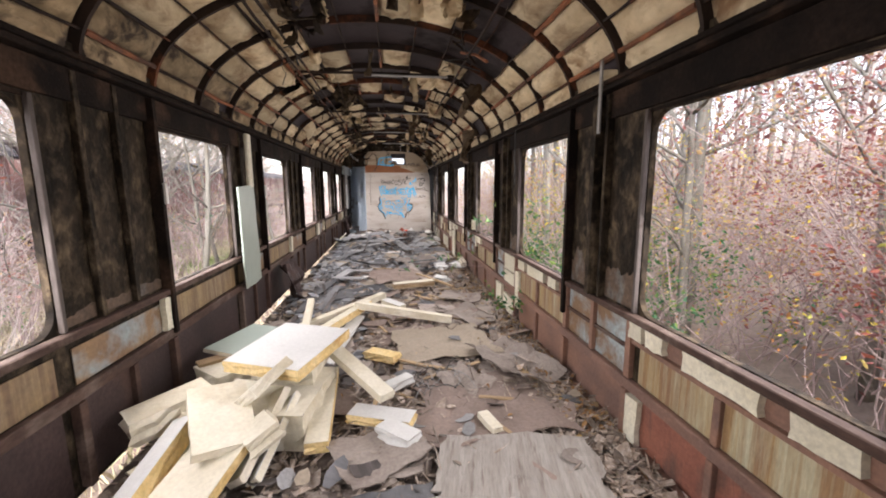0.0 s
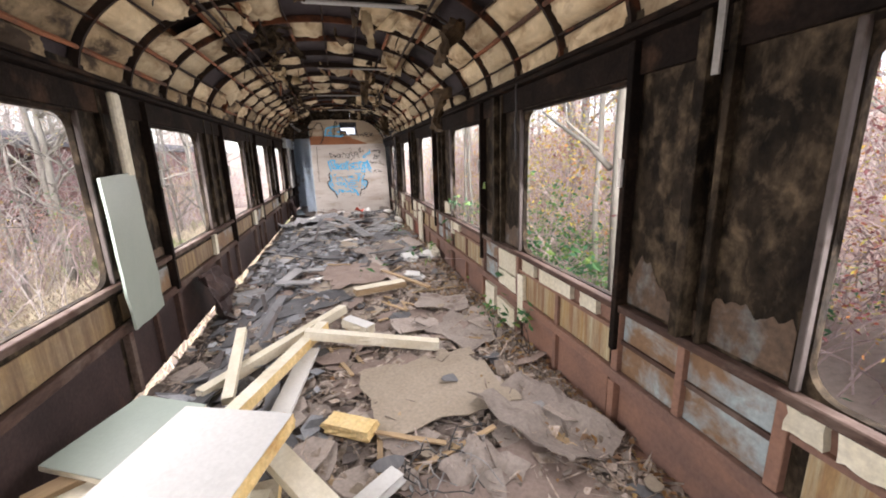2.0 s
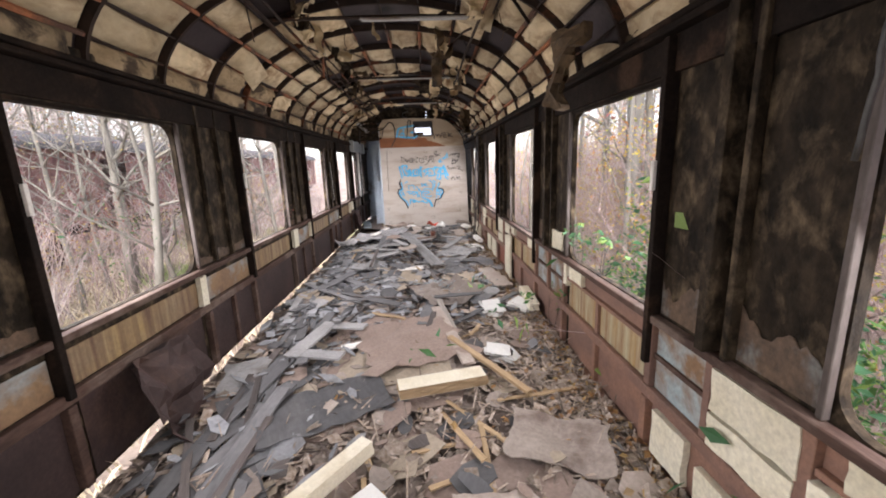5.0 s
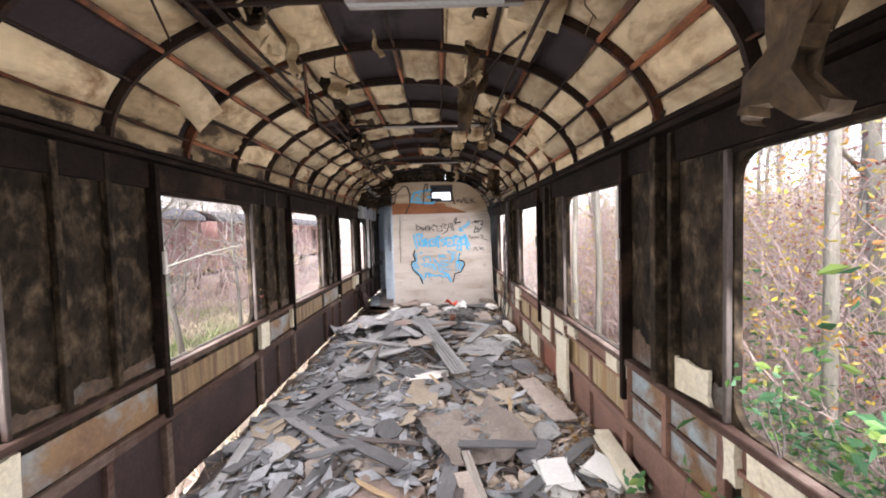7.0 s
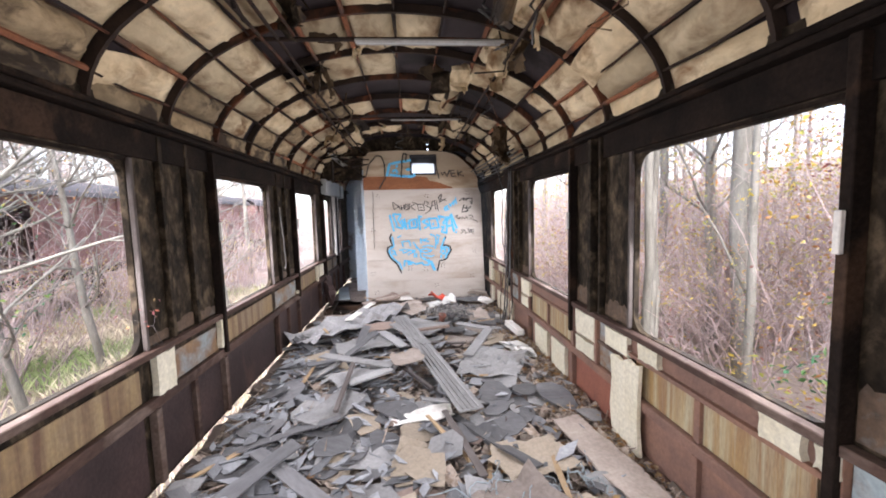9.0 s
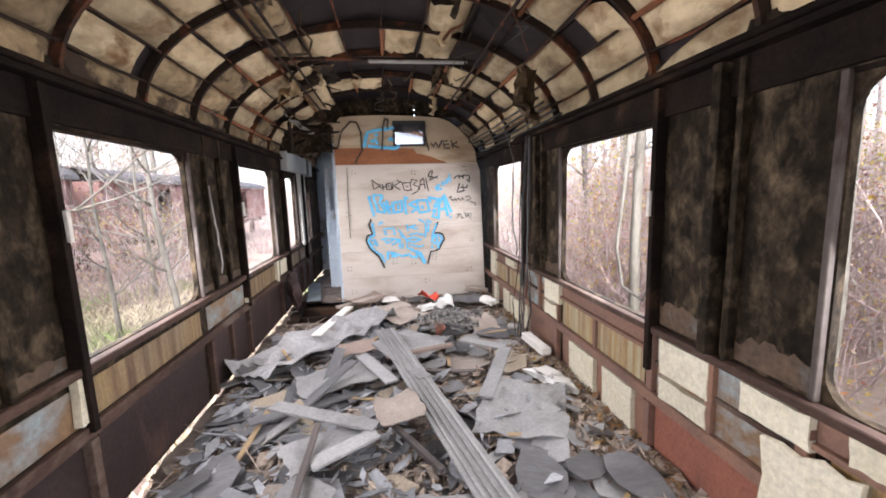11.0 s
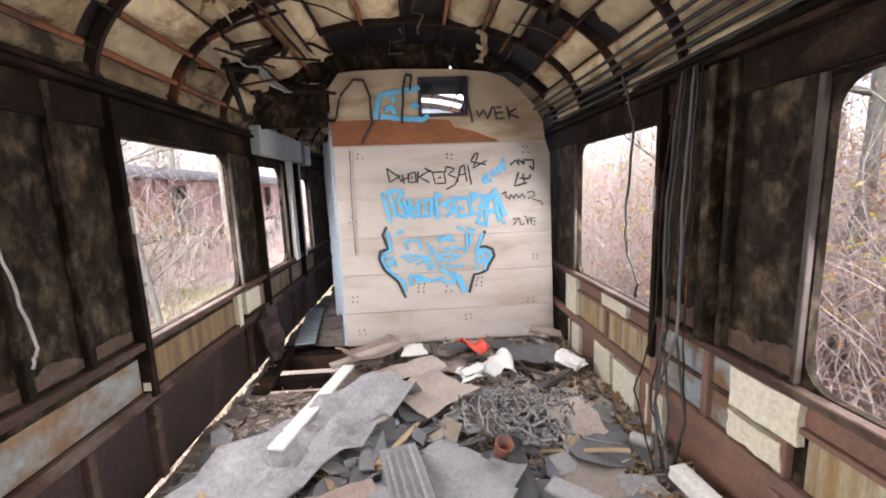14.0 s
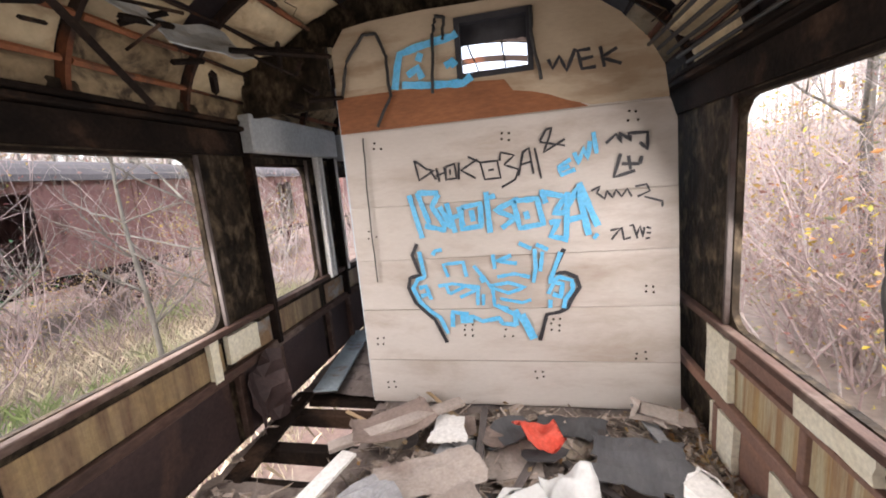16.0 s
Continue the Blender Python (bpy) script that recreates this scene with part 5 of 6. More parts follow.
CABLES = [[(-0.675, 2.268), (-0.622, 2.473), (-0.492, 2.618), (-0.4, 2.611), (-0.349, 2.469), (-0.346, 2.227), (-0.454, 2.044)], [(-0.06, 2.209), (-0.035, 2.556), (-0.005, 2.654), (0.044, 2.64), (0.026, 2.514)], [(0.563, 2.619), (0.562, 2.465), (0.61, 2.206)], [(-0.571, 1.983), (-0.585, 1.586), (-0.584, 0.979)]]
for i, pts in enumerate(CABLES):
    cable_run("cable", [(x, BY - 0.035, z) for x, z in pts], 0.011 if i < 3 else 0.005, cable, "dark cable hanging over the bulkhead", seed=50 + i, jig=0.004)

# ---- what lies on the floor ----
def shard(seed, size, thick=0.006, warp=0.02, aspect=1.0):
    """A broken flat piece: an uneven polygon with thickness, lightly curled."""
    r = random.Random(seed)
    n = r.randint(6, 9)
    bm = bmesh.new()
    ring = []
    a0 = r.uniform(0, 6.28)
    for i in range(n):
        a = a0 + 6.283 * (i + r.uniform(-0.25, 0.25)) / n
        d = size * 0.5 * r.uniform(0.65, 1.15)
        ring.append((math.cos(a) * d * aspect, math.sin(a) * d))
    c1, c2 = r.uniform(-1, 1) * warp / size, r.uniform(-1, 1) * warp / size

    def z(x, y):
        return (c1 * x * x + c2 * y * y) * 8
    top = [bm.verts.new((x, y, z(x, y) + thick)) for x, y in ring]
    low = [bm.verts.new((x, y, z(x, y))) for x, y in ring]
    ct, cl = bm.verts.new((0, 0, thick)), bm.verts.new((0, 0, 0))
    for i in range(n):
        j = (i + 1) % n
        bm.faces.new((ct, top[i], top[j])), bm.faces.new((cl, low[j], low[i])), bm.faces.new((low[i], low[j], top[j], top[i]))
    return bm


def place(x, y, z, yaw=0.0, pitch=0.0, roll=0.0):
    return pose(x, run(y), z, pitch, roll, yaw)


def scatter(name, kinds, n, spot, label, category, group, seed, zlift=(0.012, 0.05), tilt=6, along=None):
    """Copies of a few kinds of piece over the floor; spot gives the place, or None to leave it out."""
    r = random.Random(seed)
    for i in range(n):
        s = spot(r)
        if s is None:
            continue
        x, y = s
        yaw = r.uniform(0, 360) if along is None else along + r.gauss(0, 14)
        m = place(x, y, floor_height(x, run(y)) + r.uniform(*zlift), yaw, r.gauss(0, tilt), r.gauss(0, tilt))
        copy_thing(r.choice(kinds), m)


def stock(name, bm, material, label, category, group, x, y, z=0.03):
    return thing(name, bm, material, label, category, group, m=place(x, y, z, rng.uniform(0, 360)))


LINO = "fragments of floor covering"
kinds_lino = [stock("floor_fragment", shard(100 + i, s, 0.005, w), mt, lb, "floor covering", LINO, x, y) for i, (s, w, mt, lb, x, y) in enumerate([
    (0.34, 0.02, lino, "broken piece of dusty grey-brown linoleum", 0.3, 3.4), (0.26, 0.03, lino, "curled piece of dusty grey-brown linoleum", -0.2, 5.2),
    (0.42, 0.03, redlino, "broken piece of dusty reddish linoleum", 0.9, 2.6), (0.2, 0.015, redlino, "small piece of dusty reddish linoleum", 0.5, 5.6),
    (0.3, 0.02, tanlino, "broken piece of dusty tan sheet", 0.8, 6.2), (0.24, 0.02, slate, "brittle grey flake of floor covering", -0.8, 7.2),
    (0.36, 0.03, slate, "brittle grey sheet of floor covering", -0.4, 8.4), (0.2, 0.02, grey, "light grey broken scrap on the floor", 0.2, 9.8), (0.3, 0.025, grey, "light grey broken sheet on the floor", -0.5, 11.0),
    (0.16, 0.02, pale, "pale broken scrap on the floor", 0.6, 8.8)])]


def anywhere(r):
    x, y = r.uniform(-1.25, 1.38), r.uniform(1.2, 14.1)
    return None if (x < -0.55 and y > 12.9) else (x, y)


def strip_zone(y0, y1, x0=-1.25, x1=1.35):
    def f(r):
        return r.uniform(x0, x1), r.uniform(y0, y1)
    return f


scatter("f", kinds_lino[:4], 95, strip_zone(1.2, 7.5), "", "", LINO, 1)
scatter("f", kinds_lino[2:7], 80, strip_zone(4.5, 9.5), "", "", LINO, 2)
scatter("f", kinds_lino[4:9], 150, strip_zone(8.0, 12.8), "", "", LINO, 3, (0.015, 0.09), 9)
scatter("f", kinds_lino[3:9], 55, strip_zone(11.5, 14.0, -0.5), "", "", LINO, 4, (0.015, 0.09), 10)


kinds_small = [stock("floor_flake", shard(150 + i, s, 0.004, 0.02, a), mt, lb, "floor covering", LINO, x, y) for i, (s, a, mt, lb, x, y) in enumerate([
    (0.13, 1.4, lino, "small flake of dusty grey-brown linoleum", 0.2, 4.0), (0.1, 0.7, redlino, "small flake of dusty reddish linoleum", 0.6, 6.6), (0.12, 1.6, slate, "small brittle grey flake", -0.6, 7.7),
    (0.14, 0.6, grey, "small light grey scrap", 0.3, 10.4), (0.09, 1.0, tanlino, "small tan flake of floor covering", 0.7, 3.2), (0.11, 2.0, darkwood, "small dark wooden splinter", -0.7, 5.0)])]
scatter("f", kinds_small, 285, anywhere, "", "", LINO, 14, (0.02, 0.075), 12)


bluegrey = surf("blue_grey_flakes", (0.15, 0.157, 0.172), (0.24, 0.25, 0.265), 4, (0.1, 0.098, 0.1), 0.38, 0.65, 0.0, 0.4, 45, varied=0.6, islands=True)
r = random.Random(41)
V, F = [], []
for i in range(1500):
    x, y = min(r.uniform(-1.3, 1.3), r.uniform(-1.3, 1.3)), r.uniform(7.8, 12.8)
    if i % 4 == 0:
        x, y = r.uniform(-1.3, -0.2), r.uniform(4.2, 12.8)
    size, asp, turn, n, b = r.uniform(0.03, 0.11) * r.choice((0.7, 1, 1.4)), r.uniform(0.12, 0.6), r.uniform(0, 6.28), r.choice((4, 4, 4, 5)), len(V)
    tx, ty = r.gauss(0, 0.2), r.gauss(0, 0.2)
    z = floor_height(x, y) + r.uniform(0.03, 0.09)
    for h in (0.0, 0.005):
        for k in range(n):
            a = 6.283 * (k + 0.3 * noise.noise(Vector((i, k, 0)))) / n
            u, w = size * math.cos(a), size * asp * math.sin(a)
            px, py = u * math.cos(turn) - w * math.sin(turn), u * math.sin(turn) + w * math.cos(turn)
            V.append((x + px, y + py, z + h + tx * px + ty * py))
    F.append(tuple(b + n + k for k in range(n)))
    F.append(tuple(b + k for k in reversed(range(n))))
    for k in range(n):
        F.append((b + k, b + (k + 1) % n, b + n + (k + 1) % n, b + n + k))
thing("broken_flakes", (V, F), bluegrey, "blue-grey brittle flakes strewn over the debris", "debris", kind="stuff")


def lath(seed, w, l, thick, mat_warp=0.01):
    return sheet(w, l, thick, 2, 8, w * 0.12, 0.0, mat_warp, seed)


SLATS = "loose slats and laths"
kinds_slat = [stock("slat", lath(200 + i, w, l, t), mt, lb, "slat", SLATS, x, y) for i, (w, l, t, mt, lb, x, y) in enumerate([
    (0.07, 1.1, 0.012, darkwood, "dark weathered floor slat", -1.0, 4.6), (0.1, 1.3, 0.012, slate, "grey brittle floor slat", -0.9, 5.8), (0.05, 0.8, 0.012, darkwood, "narrow dark weathered slat", -1.1, 7.0),
    (0.08, 0.7, 0.01, grey, "light grey metal lath on the floor", -0.6, 9.6), (0.035, 0.6, 0.01, timber, "splintered brown lath on the floor", 0.5, 9.0), (0.12, 0.9, 0.008, slate, "grey metal trim strip on the floor", -0.3, 10.2)])]
scatter("s", kinds_slat[:3], 62, strip_zone(3.0, 8.6, -1.25, -0.5), "", "", SLATS, 5, (0.015, 0.06), 3, 0)
scatter("s", kinds_slat[1:], 60, strip_zone(7.5, 12.6, -1.2, 0.9), "", "", SLATS, 6, (0.02, 0.1), 7)
scatter("s", kinds_slat[4:5], 30, strip_zone(2.0, 7.5, -0.2, 1.2), "", "", SLATS, 7, (0.015, 0.05), 4)
scatter("s", kinds_slat[2:5], 22, strip_zone(12.0, 14.1, -0.5, 1.3), "", "", SLATS, 8, (0.03, 0.1), 6)

# fine litter: crumbs, splinters, dry leaves
V, F = [], []
r = random.Random(77)
for i in range(26000):
    x, y = r.uniform(-1.38, 1.45), r.uniform(1.5, 14.2)
    if r.random() < 0.3:
        x = 1.45 - abs(r.gauss(0, 0.22))
    if -1.36 < x < -0.62 and y > 13.3:
        continue
    z = floor_height(x, y) + r.uniform(0.003, 0.04)
    l, w = r.uniform(0.008, 0.05), r.uniform(0.004, 0.02)
    if r.random() < 0.1:
        l, w = r.uniform(0.03, 0.075), r.uniform(0.025, 0.05)
    elif r.random() < 0.2:
        l, w = r.uniform(0.05, 0.16), r.uniform(0.003, 0.007)
    a, t = r.uniform(0, 6.28), r.gauss(0, 0.35)
    u = Vector((math.cos(a), math.sin(a), t)) * l
    v = Vector((-math.sin(a), math.cos(a), r.gauss(0, 0.35))) * w
    b, p = len(V), Vector((x, y, z))
    h = Vector((0, 0, r.uniform(0.002, 0.012)))
    V += [tuple(p - u - v), tuple(p + u - v * 0.6), tuple(p + u * 0.8 + v), tuple(p - u * 0.7 + v * 0.8), tuple(p + h)]
    F += [(b, b + 1, b + 4), (b + 1, b + 2, b + 4), (b + 2, b + 3, b + 4), (b + 3, b, b + 4)]
thing("floor_litter", (V, F), litter_mat, "crumbs, splinters and dry leaves strewn over the floor", "litter", kind="stuff")

# dry leaves blown in along the window side
V, F = [], []
for i in range(3600):
    x, y = 1.46 - abs(r.gauss(0, 0.2)), r.uniform(3.0, 14.2)
    if i % 5 == 0:
        x, y = r.uniform(-1.3, 1.4), r.uniform(2.0, 14.2)
        if x < -0.6 and y > 13.2:
            continue
    p = Vector((x, y, floor_height(x, y) + r.uniform(0.015, 0.06)))
    a, sz, b = r.uniform(0, 6.28), r.uniform(0.012, 0.032), len(V)
    u = Vector((math.cos(a), math.sin(a), r.gauss(0, 0.4))) * sz
    w = Vector((-math.sin(a), math.cos(a), r.gauss(0, 0.4))) * sz * 0.55
    V += [tuple(p - u), tuple(p + w + Vector((0, 0, 0.006))), tuple(p + u), tuple(p - w + Vector((0, 0, 0.006)))]
    F.append((b, b + 1, b + 2, b + 3))
thing("fallen_leaves", (V, F), dry_leaves, "dry brown leaves blown in along the wall", "leaves", kind="stuff")

# --- foam pile near the start ---
FOAM = "pile of broken foam insulation"


def foam_block(w, l, h, m, seed=0, face=whiteface, core=foamcore, label="broken block of cream insulation foam", rough=0.012):
    """Insulation block: smooth faces above and below, crumbly sides."""
    ob = thing("foam_block", label=label, category="foam block", group=FOAM)
    r = random.Random(seed)
    off = Vector((r.uniform(0, 99), r.uniform(0, 99), 0))
    nx, ny = max(2, int(w / 0.06)), max(2, int(l / 0.06))
    ring = [(-w / 2 + w * i / nx, -l / 2) for i in range(nx)] + [(w / 2, -l / 2 + l * i / ny) for i in range(ny)]
    ring += [(w / 2 - w * i / nx, l / 2) for i in range(nx)] + [(-w / 2, l / 2 - l * i / ny) for i in range(ny)]
    bm = bmesh.new()
    layers = []
    for k in range(5):
        zz = h * k / 4
        layer = []
        for x, y in ring:
            d = rough * noise.noise(off + Vector((x * 25, y * 25, zz * 40))) * (1.5 if 0 < k < 4 else 0.5)
            s = 1 + d / max(0.05, math.hypot(x, y))
            layer.append(bm.verts.new((x * s, y * s, zz)))
        layers.append(layer)
    for lo, hi in zip(layers, layers[1:]):
        for i in range(len(ring)):
            j = (i + 1) % len(ring)
            bm.faces.new((lo[i], lo[j], hi[j], hi[i]))
    part("core", bm, core, ob, "crumbly foam sides")
    for zz, nm in ((h, "face"), (0, "face")):
        bm = bmesh.new()
        lay = layers and [(x * 0.995, y * 0.995) for x, y in ring]
        add = 0.002
        a = [bm.verts.new((x, y, zz - (add if zz == 0 else 0))) for x, y in lay]
        c = [bm.verts.new((x, y, zz + (add if zz else 0))) for x, y in lay]
        bm.faces.new(a), bm.faces.new(c)
        for i in range(len(lay)):
            j = (i + 1) % len(lay)
            bm.faces.new((a[i], a[j], c[j], c[i]))
        part(nm, bm, face, ob)
    ob.matrix_world = m
    return ob


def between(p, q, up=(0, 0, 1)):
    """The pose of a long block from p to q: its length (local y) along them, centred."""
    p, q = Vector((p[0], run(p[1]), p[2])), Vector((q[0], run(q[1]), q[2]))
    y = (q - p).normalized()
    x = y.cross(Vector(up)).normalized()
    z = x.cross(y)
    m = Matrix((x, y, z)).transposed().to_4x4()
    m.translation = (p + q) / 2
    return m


# the large slab on top
foam_block(0.55, 0.64, 0.075, between((-0.745, 2.655, 0.36), (-0.515, 3.255, 0.395)), 1, label="thick white-faced foam slab lying on top of the pile")
foam_block(0.3, 0.5, 0.045, between((-0.97, 2.527, 0.34), (-0.75, 2.056, 0.22)) @ pose(0, 0, 0, 0, -6, 0), 2, foam, foam, "cream foam slab leaning on the pile")
foam_block(0.3, 0.52, 0.05, between((-0.8, 2.184, 0.19), (-0.93, 1.734, 0.07)) @ pose(0, 0, 0, 0, 5, 0), 31, foam, foamcore, "cream foam slab at the foot of the pile")
foam_block(0.2, 0.42, 0.14, between((-1.38, 2.36, 0.15), (-1.05, 2.68, 0.2)), 3, foam, foam, "rough cream foam offcut on the pile", 0.03)
foam_block(0.12, 0.75, 0.09, between((-1.1, 1.649, 0.06), (-1.07, 2.377, 0.17)) @ pose(0, 0, 0, 0, -20, 0), 4, whiteface, foamcore, "long white-faced foam strip lying by the wall")
foam_block(0.13, 0.56, 0.04, between((-0.6, 2.57, 0.28), (-0.7, 2.013, 0.07)) @ pose(0, 0, 0, 0, 35, 0), 5, foam, foam, "cream foam strip tilted on edge")
foam_block(0.11, 0.52, 0.035, between((-0.52, 2.548, 0.25), (-0.62, 2.034, 0.05)) @ pose(0, 0, 0, 0, 48, 0), 32, whiteface, foam, "white-faced foam strip tilted on edge")
foam_block(0.06, 0.5, 0.06, between((-0.49, 3.126, 0.22), (-0.47, 2.634, 0.07)), 33, foam, foamcore, "cream foam stick with a yellow broken end")
foam_block(0.13, 0.8, 0.07, between((-0.36, 2.27, 0.07), (-0.4, 3.05, 0.13)), 6, foam, foamcore, "cream foam bar with a yellow broken end")
foam_block(0.17, 0.2, 0.09, between((-0.66, 2.27, 0.21), (-0.58, 2.12, 0.19)) @ pose(0, 0, 0, 14, 20, 10), 7, foam, foam, "rounded cream foam lump on the pile", 0.035)
foam_block(0.18, 0.34, 0.06, between((-0.72, 2.36, 0.34), (-0.62, 2.64, 0.38)) @ pose(0, 0, 0, 0, -40, 0), 8, foam, foam, "cream foam offcut on the pile", 0.02)
foam_block(0.4, 0.5, 0.2, between((-0.95, 2.35, 0.02), (-0.8, 2.85, 0.03)), 9, foam, foam, "cream foam block under the pile", 0.03)
foam_block(0.42, 0.6, 0.22, between((-0.65, 2.35, 0.03), (-0.55, 3.0, 0.04)), 10, foam, foam, "cream foam block under the pile", 0.03)
foam_block(0.35, 0.5, 0.14, between((-0.62, 2.75, 0.25), (-0.58, 3.2, 0.26)), 13, foam, foam, "cream foam block under the top slab", 0.02)
foam_block(0.3, 0.55, 0.1, between((-1.1, 2.05, 0.03), (-0.85, 2.5, 0.05)) @ pose(0, 0, 0, 0, 8, 0), 14, foam, foam, "cream foam block under the pile", 0.03)
foam_block(0.11, 0.75, 0.05, between((-0.42, 3.2, 0.31), (0.02, 2.6, 0.17)), 11, foam, foam, "cream foam strip sliding off the pile")
foam_block(0.14, 0.42, 0.06, between((-0.2, 2.62, 0.05), (0.19, 2.45, 0.06)), 12, whiteface, foamcore, "white-faced foam offcut with yellow core", 0.02)
foam_block(0.12, 0.3, 0.06, between((-0.18, 3.66, 0.05), (0.14, 3.42, 0.06)), 15, foamcore, foamcore, "yellow foam offcut on the floor", 0.02)
foam_block(0.09, 0.24, 0.05, between((-0.0, 2.93, 0.05), (0.2, 3.08, 0.06)), 16, whiteface, whiteface, "white foam offcut on the floor", 0.02)
foam_block(0.12, 0.26, 0.07, between((0.0, 2.42, 0.05), (0.19, 2.22, 0.06)), 17, whiteface, whiteface, "white foam lump on the floor", 0.03)
foam_block(0.07, 0.2, 0.04, between((0.64, 2.5, 0.05), (0.69, 2.3, 0.05)), 18, foam, foam, "cream foam crumb on the floor", 0.02)
foam_block(0.45, 0.5, 0.03, between((-1.2, 3.25, 0.26), (-0.95, 3.75, 0.3)), 19, greenpanel, foam, "grey-green faced panel behind the pile", 0.006)
foam_block(0.1, 0.62, 0.07, between((-1.38, 3.2, 0.17), (-0.85, 3.6, 0.2)), 20, timber, timber, "brown timber offcut behind the pile", 0.01)
foam_block(0.34, 0.6, 0.2, between((-1.25, 3.1, 0.02), (-0.9, 3.55, 0.02)), 25, foam, foam, "cream foam block behind the pile", 0.03)
# long cream battens across the floor
foam_block(0.08, 1.55, 0.075, between((-1.0, 4.15, 0.06), (-0.03, 5.5, 0.09)), 21, foam, foam, "long cream foam batten on the floor", 0.008)
foam_block(0.09, 1.5, 0.075, between((-0.75, 3.45, 0.17), (-0.2, 5.05, 0.12)), 22, foam, foamcore, "long cream foam batten with a yellow side", 0.008)
foam_block(0.08, 1.08, 0.07, between((-0.34, 4.68, 0.2), (0.7, 4.4, 0.07)), 23, foam, foam, "cream foam batten lying across another", 0.012)
foam_block(0.11, 0.3, 0.08, between((-0.04, 5.12, 0.1), (0.2, 4.86, 0.07)), 24, whiteface, foam, "short cream foam piece on the floor", 0.015)
foam_block(0.13, 1.2, 0.02, between((-0.5, 3.45, 0.05), (-0.32, 4.55, 0.1)), 26, whiteface, whiteface, "white painted plank under the battens", 0.004)
foam_block(0.07, 0.85, 0.05, between((-0.78, 4.05, 0.1), (-0.85, 4.85, 0.22)), 27, foam, foam, "cream foam stick propped on a batten", 0.008)
foam_block(0.14, 0.6, 0.07, between((0.08, 6.05, 0.08), (0.68, 6.17, 0.09)), 28, foam, timber, "broken cream foam piece on the floor", 0.02)
for i, (x, y, s) in enumerate([(0.98, 7.72, 0.18), (1.3, 7.72, 0.2), (0.85, 6.62, 0.16), (1.2, 11.1, 0.14), (1.25, 10.9, 0.12)]):
    foam_block(s, s * 1.2, 0.07, place(x, y, 0.04, 40 * i, 8, -6), 40 + i, whiteface, whiteface, "white foam scrap among the debris", 0.12)
foam_block(0.1, 0.55, 0.07, between((1.38, 7.5, 0.1), (1.4, 8.05, 0.12)), 50, foam, foam, "cream foam strip beside the wall", 0.02)
foam_block(0.09, 0.42, 0.06, between((1.3, 11.95, 0.1), (1.36, 11.45, 0.08)), 51, pale, pale, "pale wooden block beside the wall", 0.008)

# --- sheets and boards ---
SHEETS = "loose sheets on the floor"


def loose(name, w, l, x, y, z, yaw, material, label, category="sheet", bend=0.0, warp=0.03, thick=0.006, ragged=0.035, torn=0.0, seed=0, pitch=0, roll=0, n=12):
    return thing(name, sheet(w, l, thick, n, n, ragged, bend, warp, seed, torn=torn), material, label, category, SHEETS, m=place(x, y, z, yaw, pitch, roll))


loose("plywood_sheet", 0.95, 0.6, 0.72, 1.95, 0.06, -12, weatherwood, "weathered grey plywood sheet lying on the floor", seed=1, torn=0.04, ragged=0.06, thick=0.012)
loose("plywood_sheet", 0.8, 0.35, -0.1, 1.72, 0.05, 6, slate, "grey brittle sheet lying on the floor", seed=2, torn=0.04)
loose("linoleum_sheet", 1.0, 0.95, 0.72, 2.7, 0.045, 12, redlino, "cracked reddish linoleum sheet", seed=3, torn=0.04, ragged=0.09)
loose("linoleum_sheet", 0.95, 0.8, 0.55, 3.88, 0.06, 8, tanlino, "flat tan sheet covered with dust", seed=4, torn=0.06, warp=0.02)
loose("linoleum_sheet", 0.5, 0.85, 1.08, 3.3, 0.06, 20, lino, "curled dark linoleum sheet", seed=5, bend=0.25, warp=0.06)
loose("linoleum_sheet", 0.5, 0.42, -0.02, 2.2, 0.06, 30, lino, "curled grey linoleum sheet", seed=6, bend=0.15)
loose("rag", 0.4, 0.35, 0.62, 3.0, 0.05, 30, lino, "crumpled grey rag on the floor", "rag", seed=7, warp=0.12, torn=0.04)
loose("linoleum_sheet", 0.42, 0.34, 0.6, 5.0, 0.06, 8, lino, "grey linoleum piece lying flat", seed=8, torn=0.05)
loose("linoleum_sheet", 0.5, 0.36, 0.15, 4.85, 0.05, -12, lino, "grey-brown linoleum piece lying flat", seed=9)
loose("linoleum_sheet", 0.55, 0.6, 1.05, 4.7, 0.05, 25, lino, "grey linoleum piece near the wall", seed=10)
loose("linoleum_sheet", 0.9, 1.2, -0.15, 6.9, 0.04, 5, redlino, "large worn reddish linoleum sheet", seed=11, torn=0.04, ragged=0.09)
loose("linoleum_sheet", 0.85, 0.5, -0.4, 6.0, 0.05, 25, slate, "grey curling floor sheet", seed=12, bend=0.08)
loose("linoleum_sheet", 0.55, 0.45, 1.0, 5.5, 0.06, -20, lino, "dark torn linoleum sheet", seed=13, bend=0.12, torn=0.04)
loose("linoleum_sheet", 0.9, 0.75, 0.0, 6.6, 0.055, 12, tanlino, "worn pinkish floor sheet", seed=14, torn=0.04)
loose("linoleum_sheet", 0.5, 0.6, -0.15, 7.45, 0.05, -20, redlino, "worn brown floor sheet", seed=15, torn=0.04)
loose("linoleum_sheet", 0.7, 0.75, 0.5, 8.3, 0.08, 20, lino, "curled dusty grey-brown sheet on the floor", seed=16, bend=0.16, warp=0.06)
loose("linoleum_sheet", 0.5, 0.4, 0.77, 9.0, 0.07, 12, tanlino, "yellowish flat sheet on the debris", seed=17, torn=0.08)
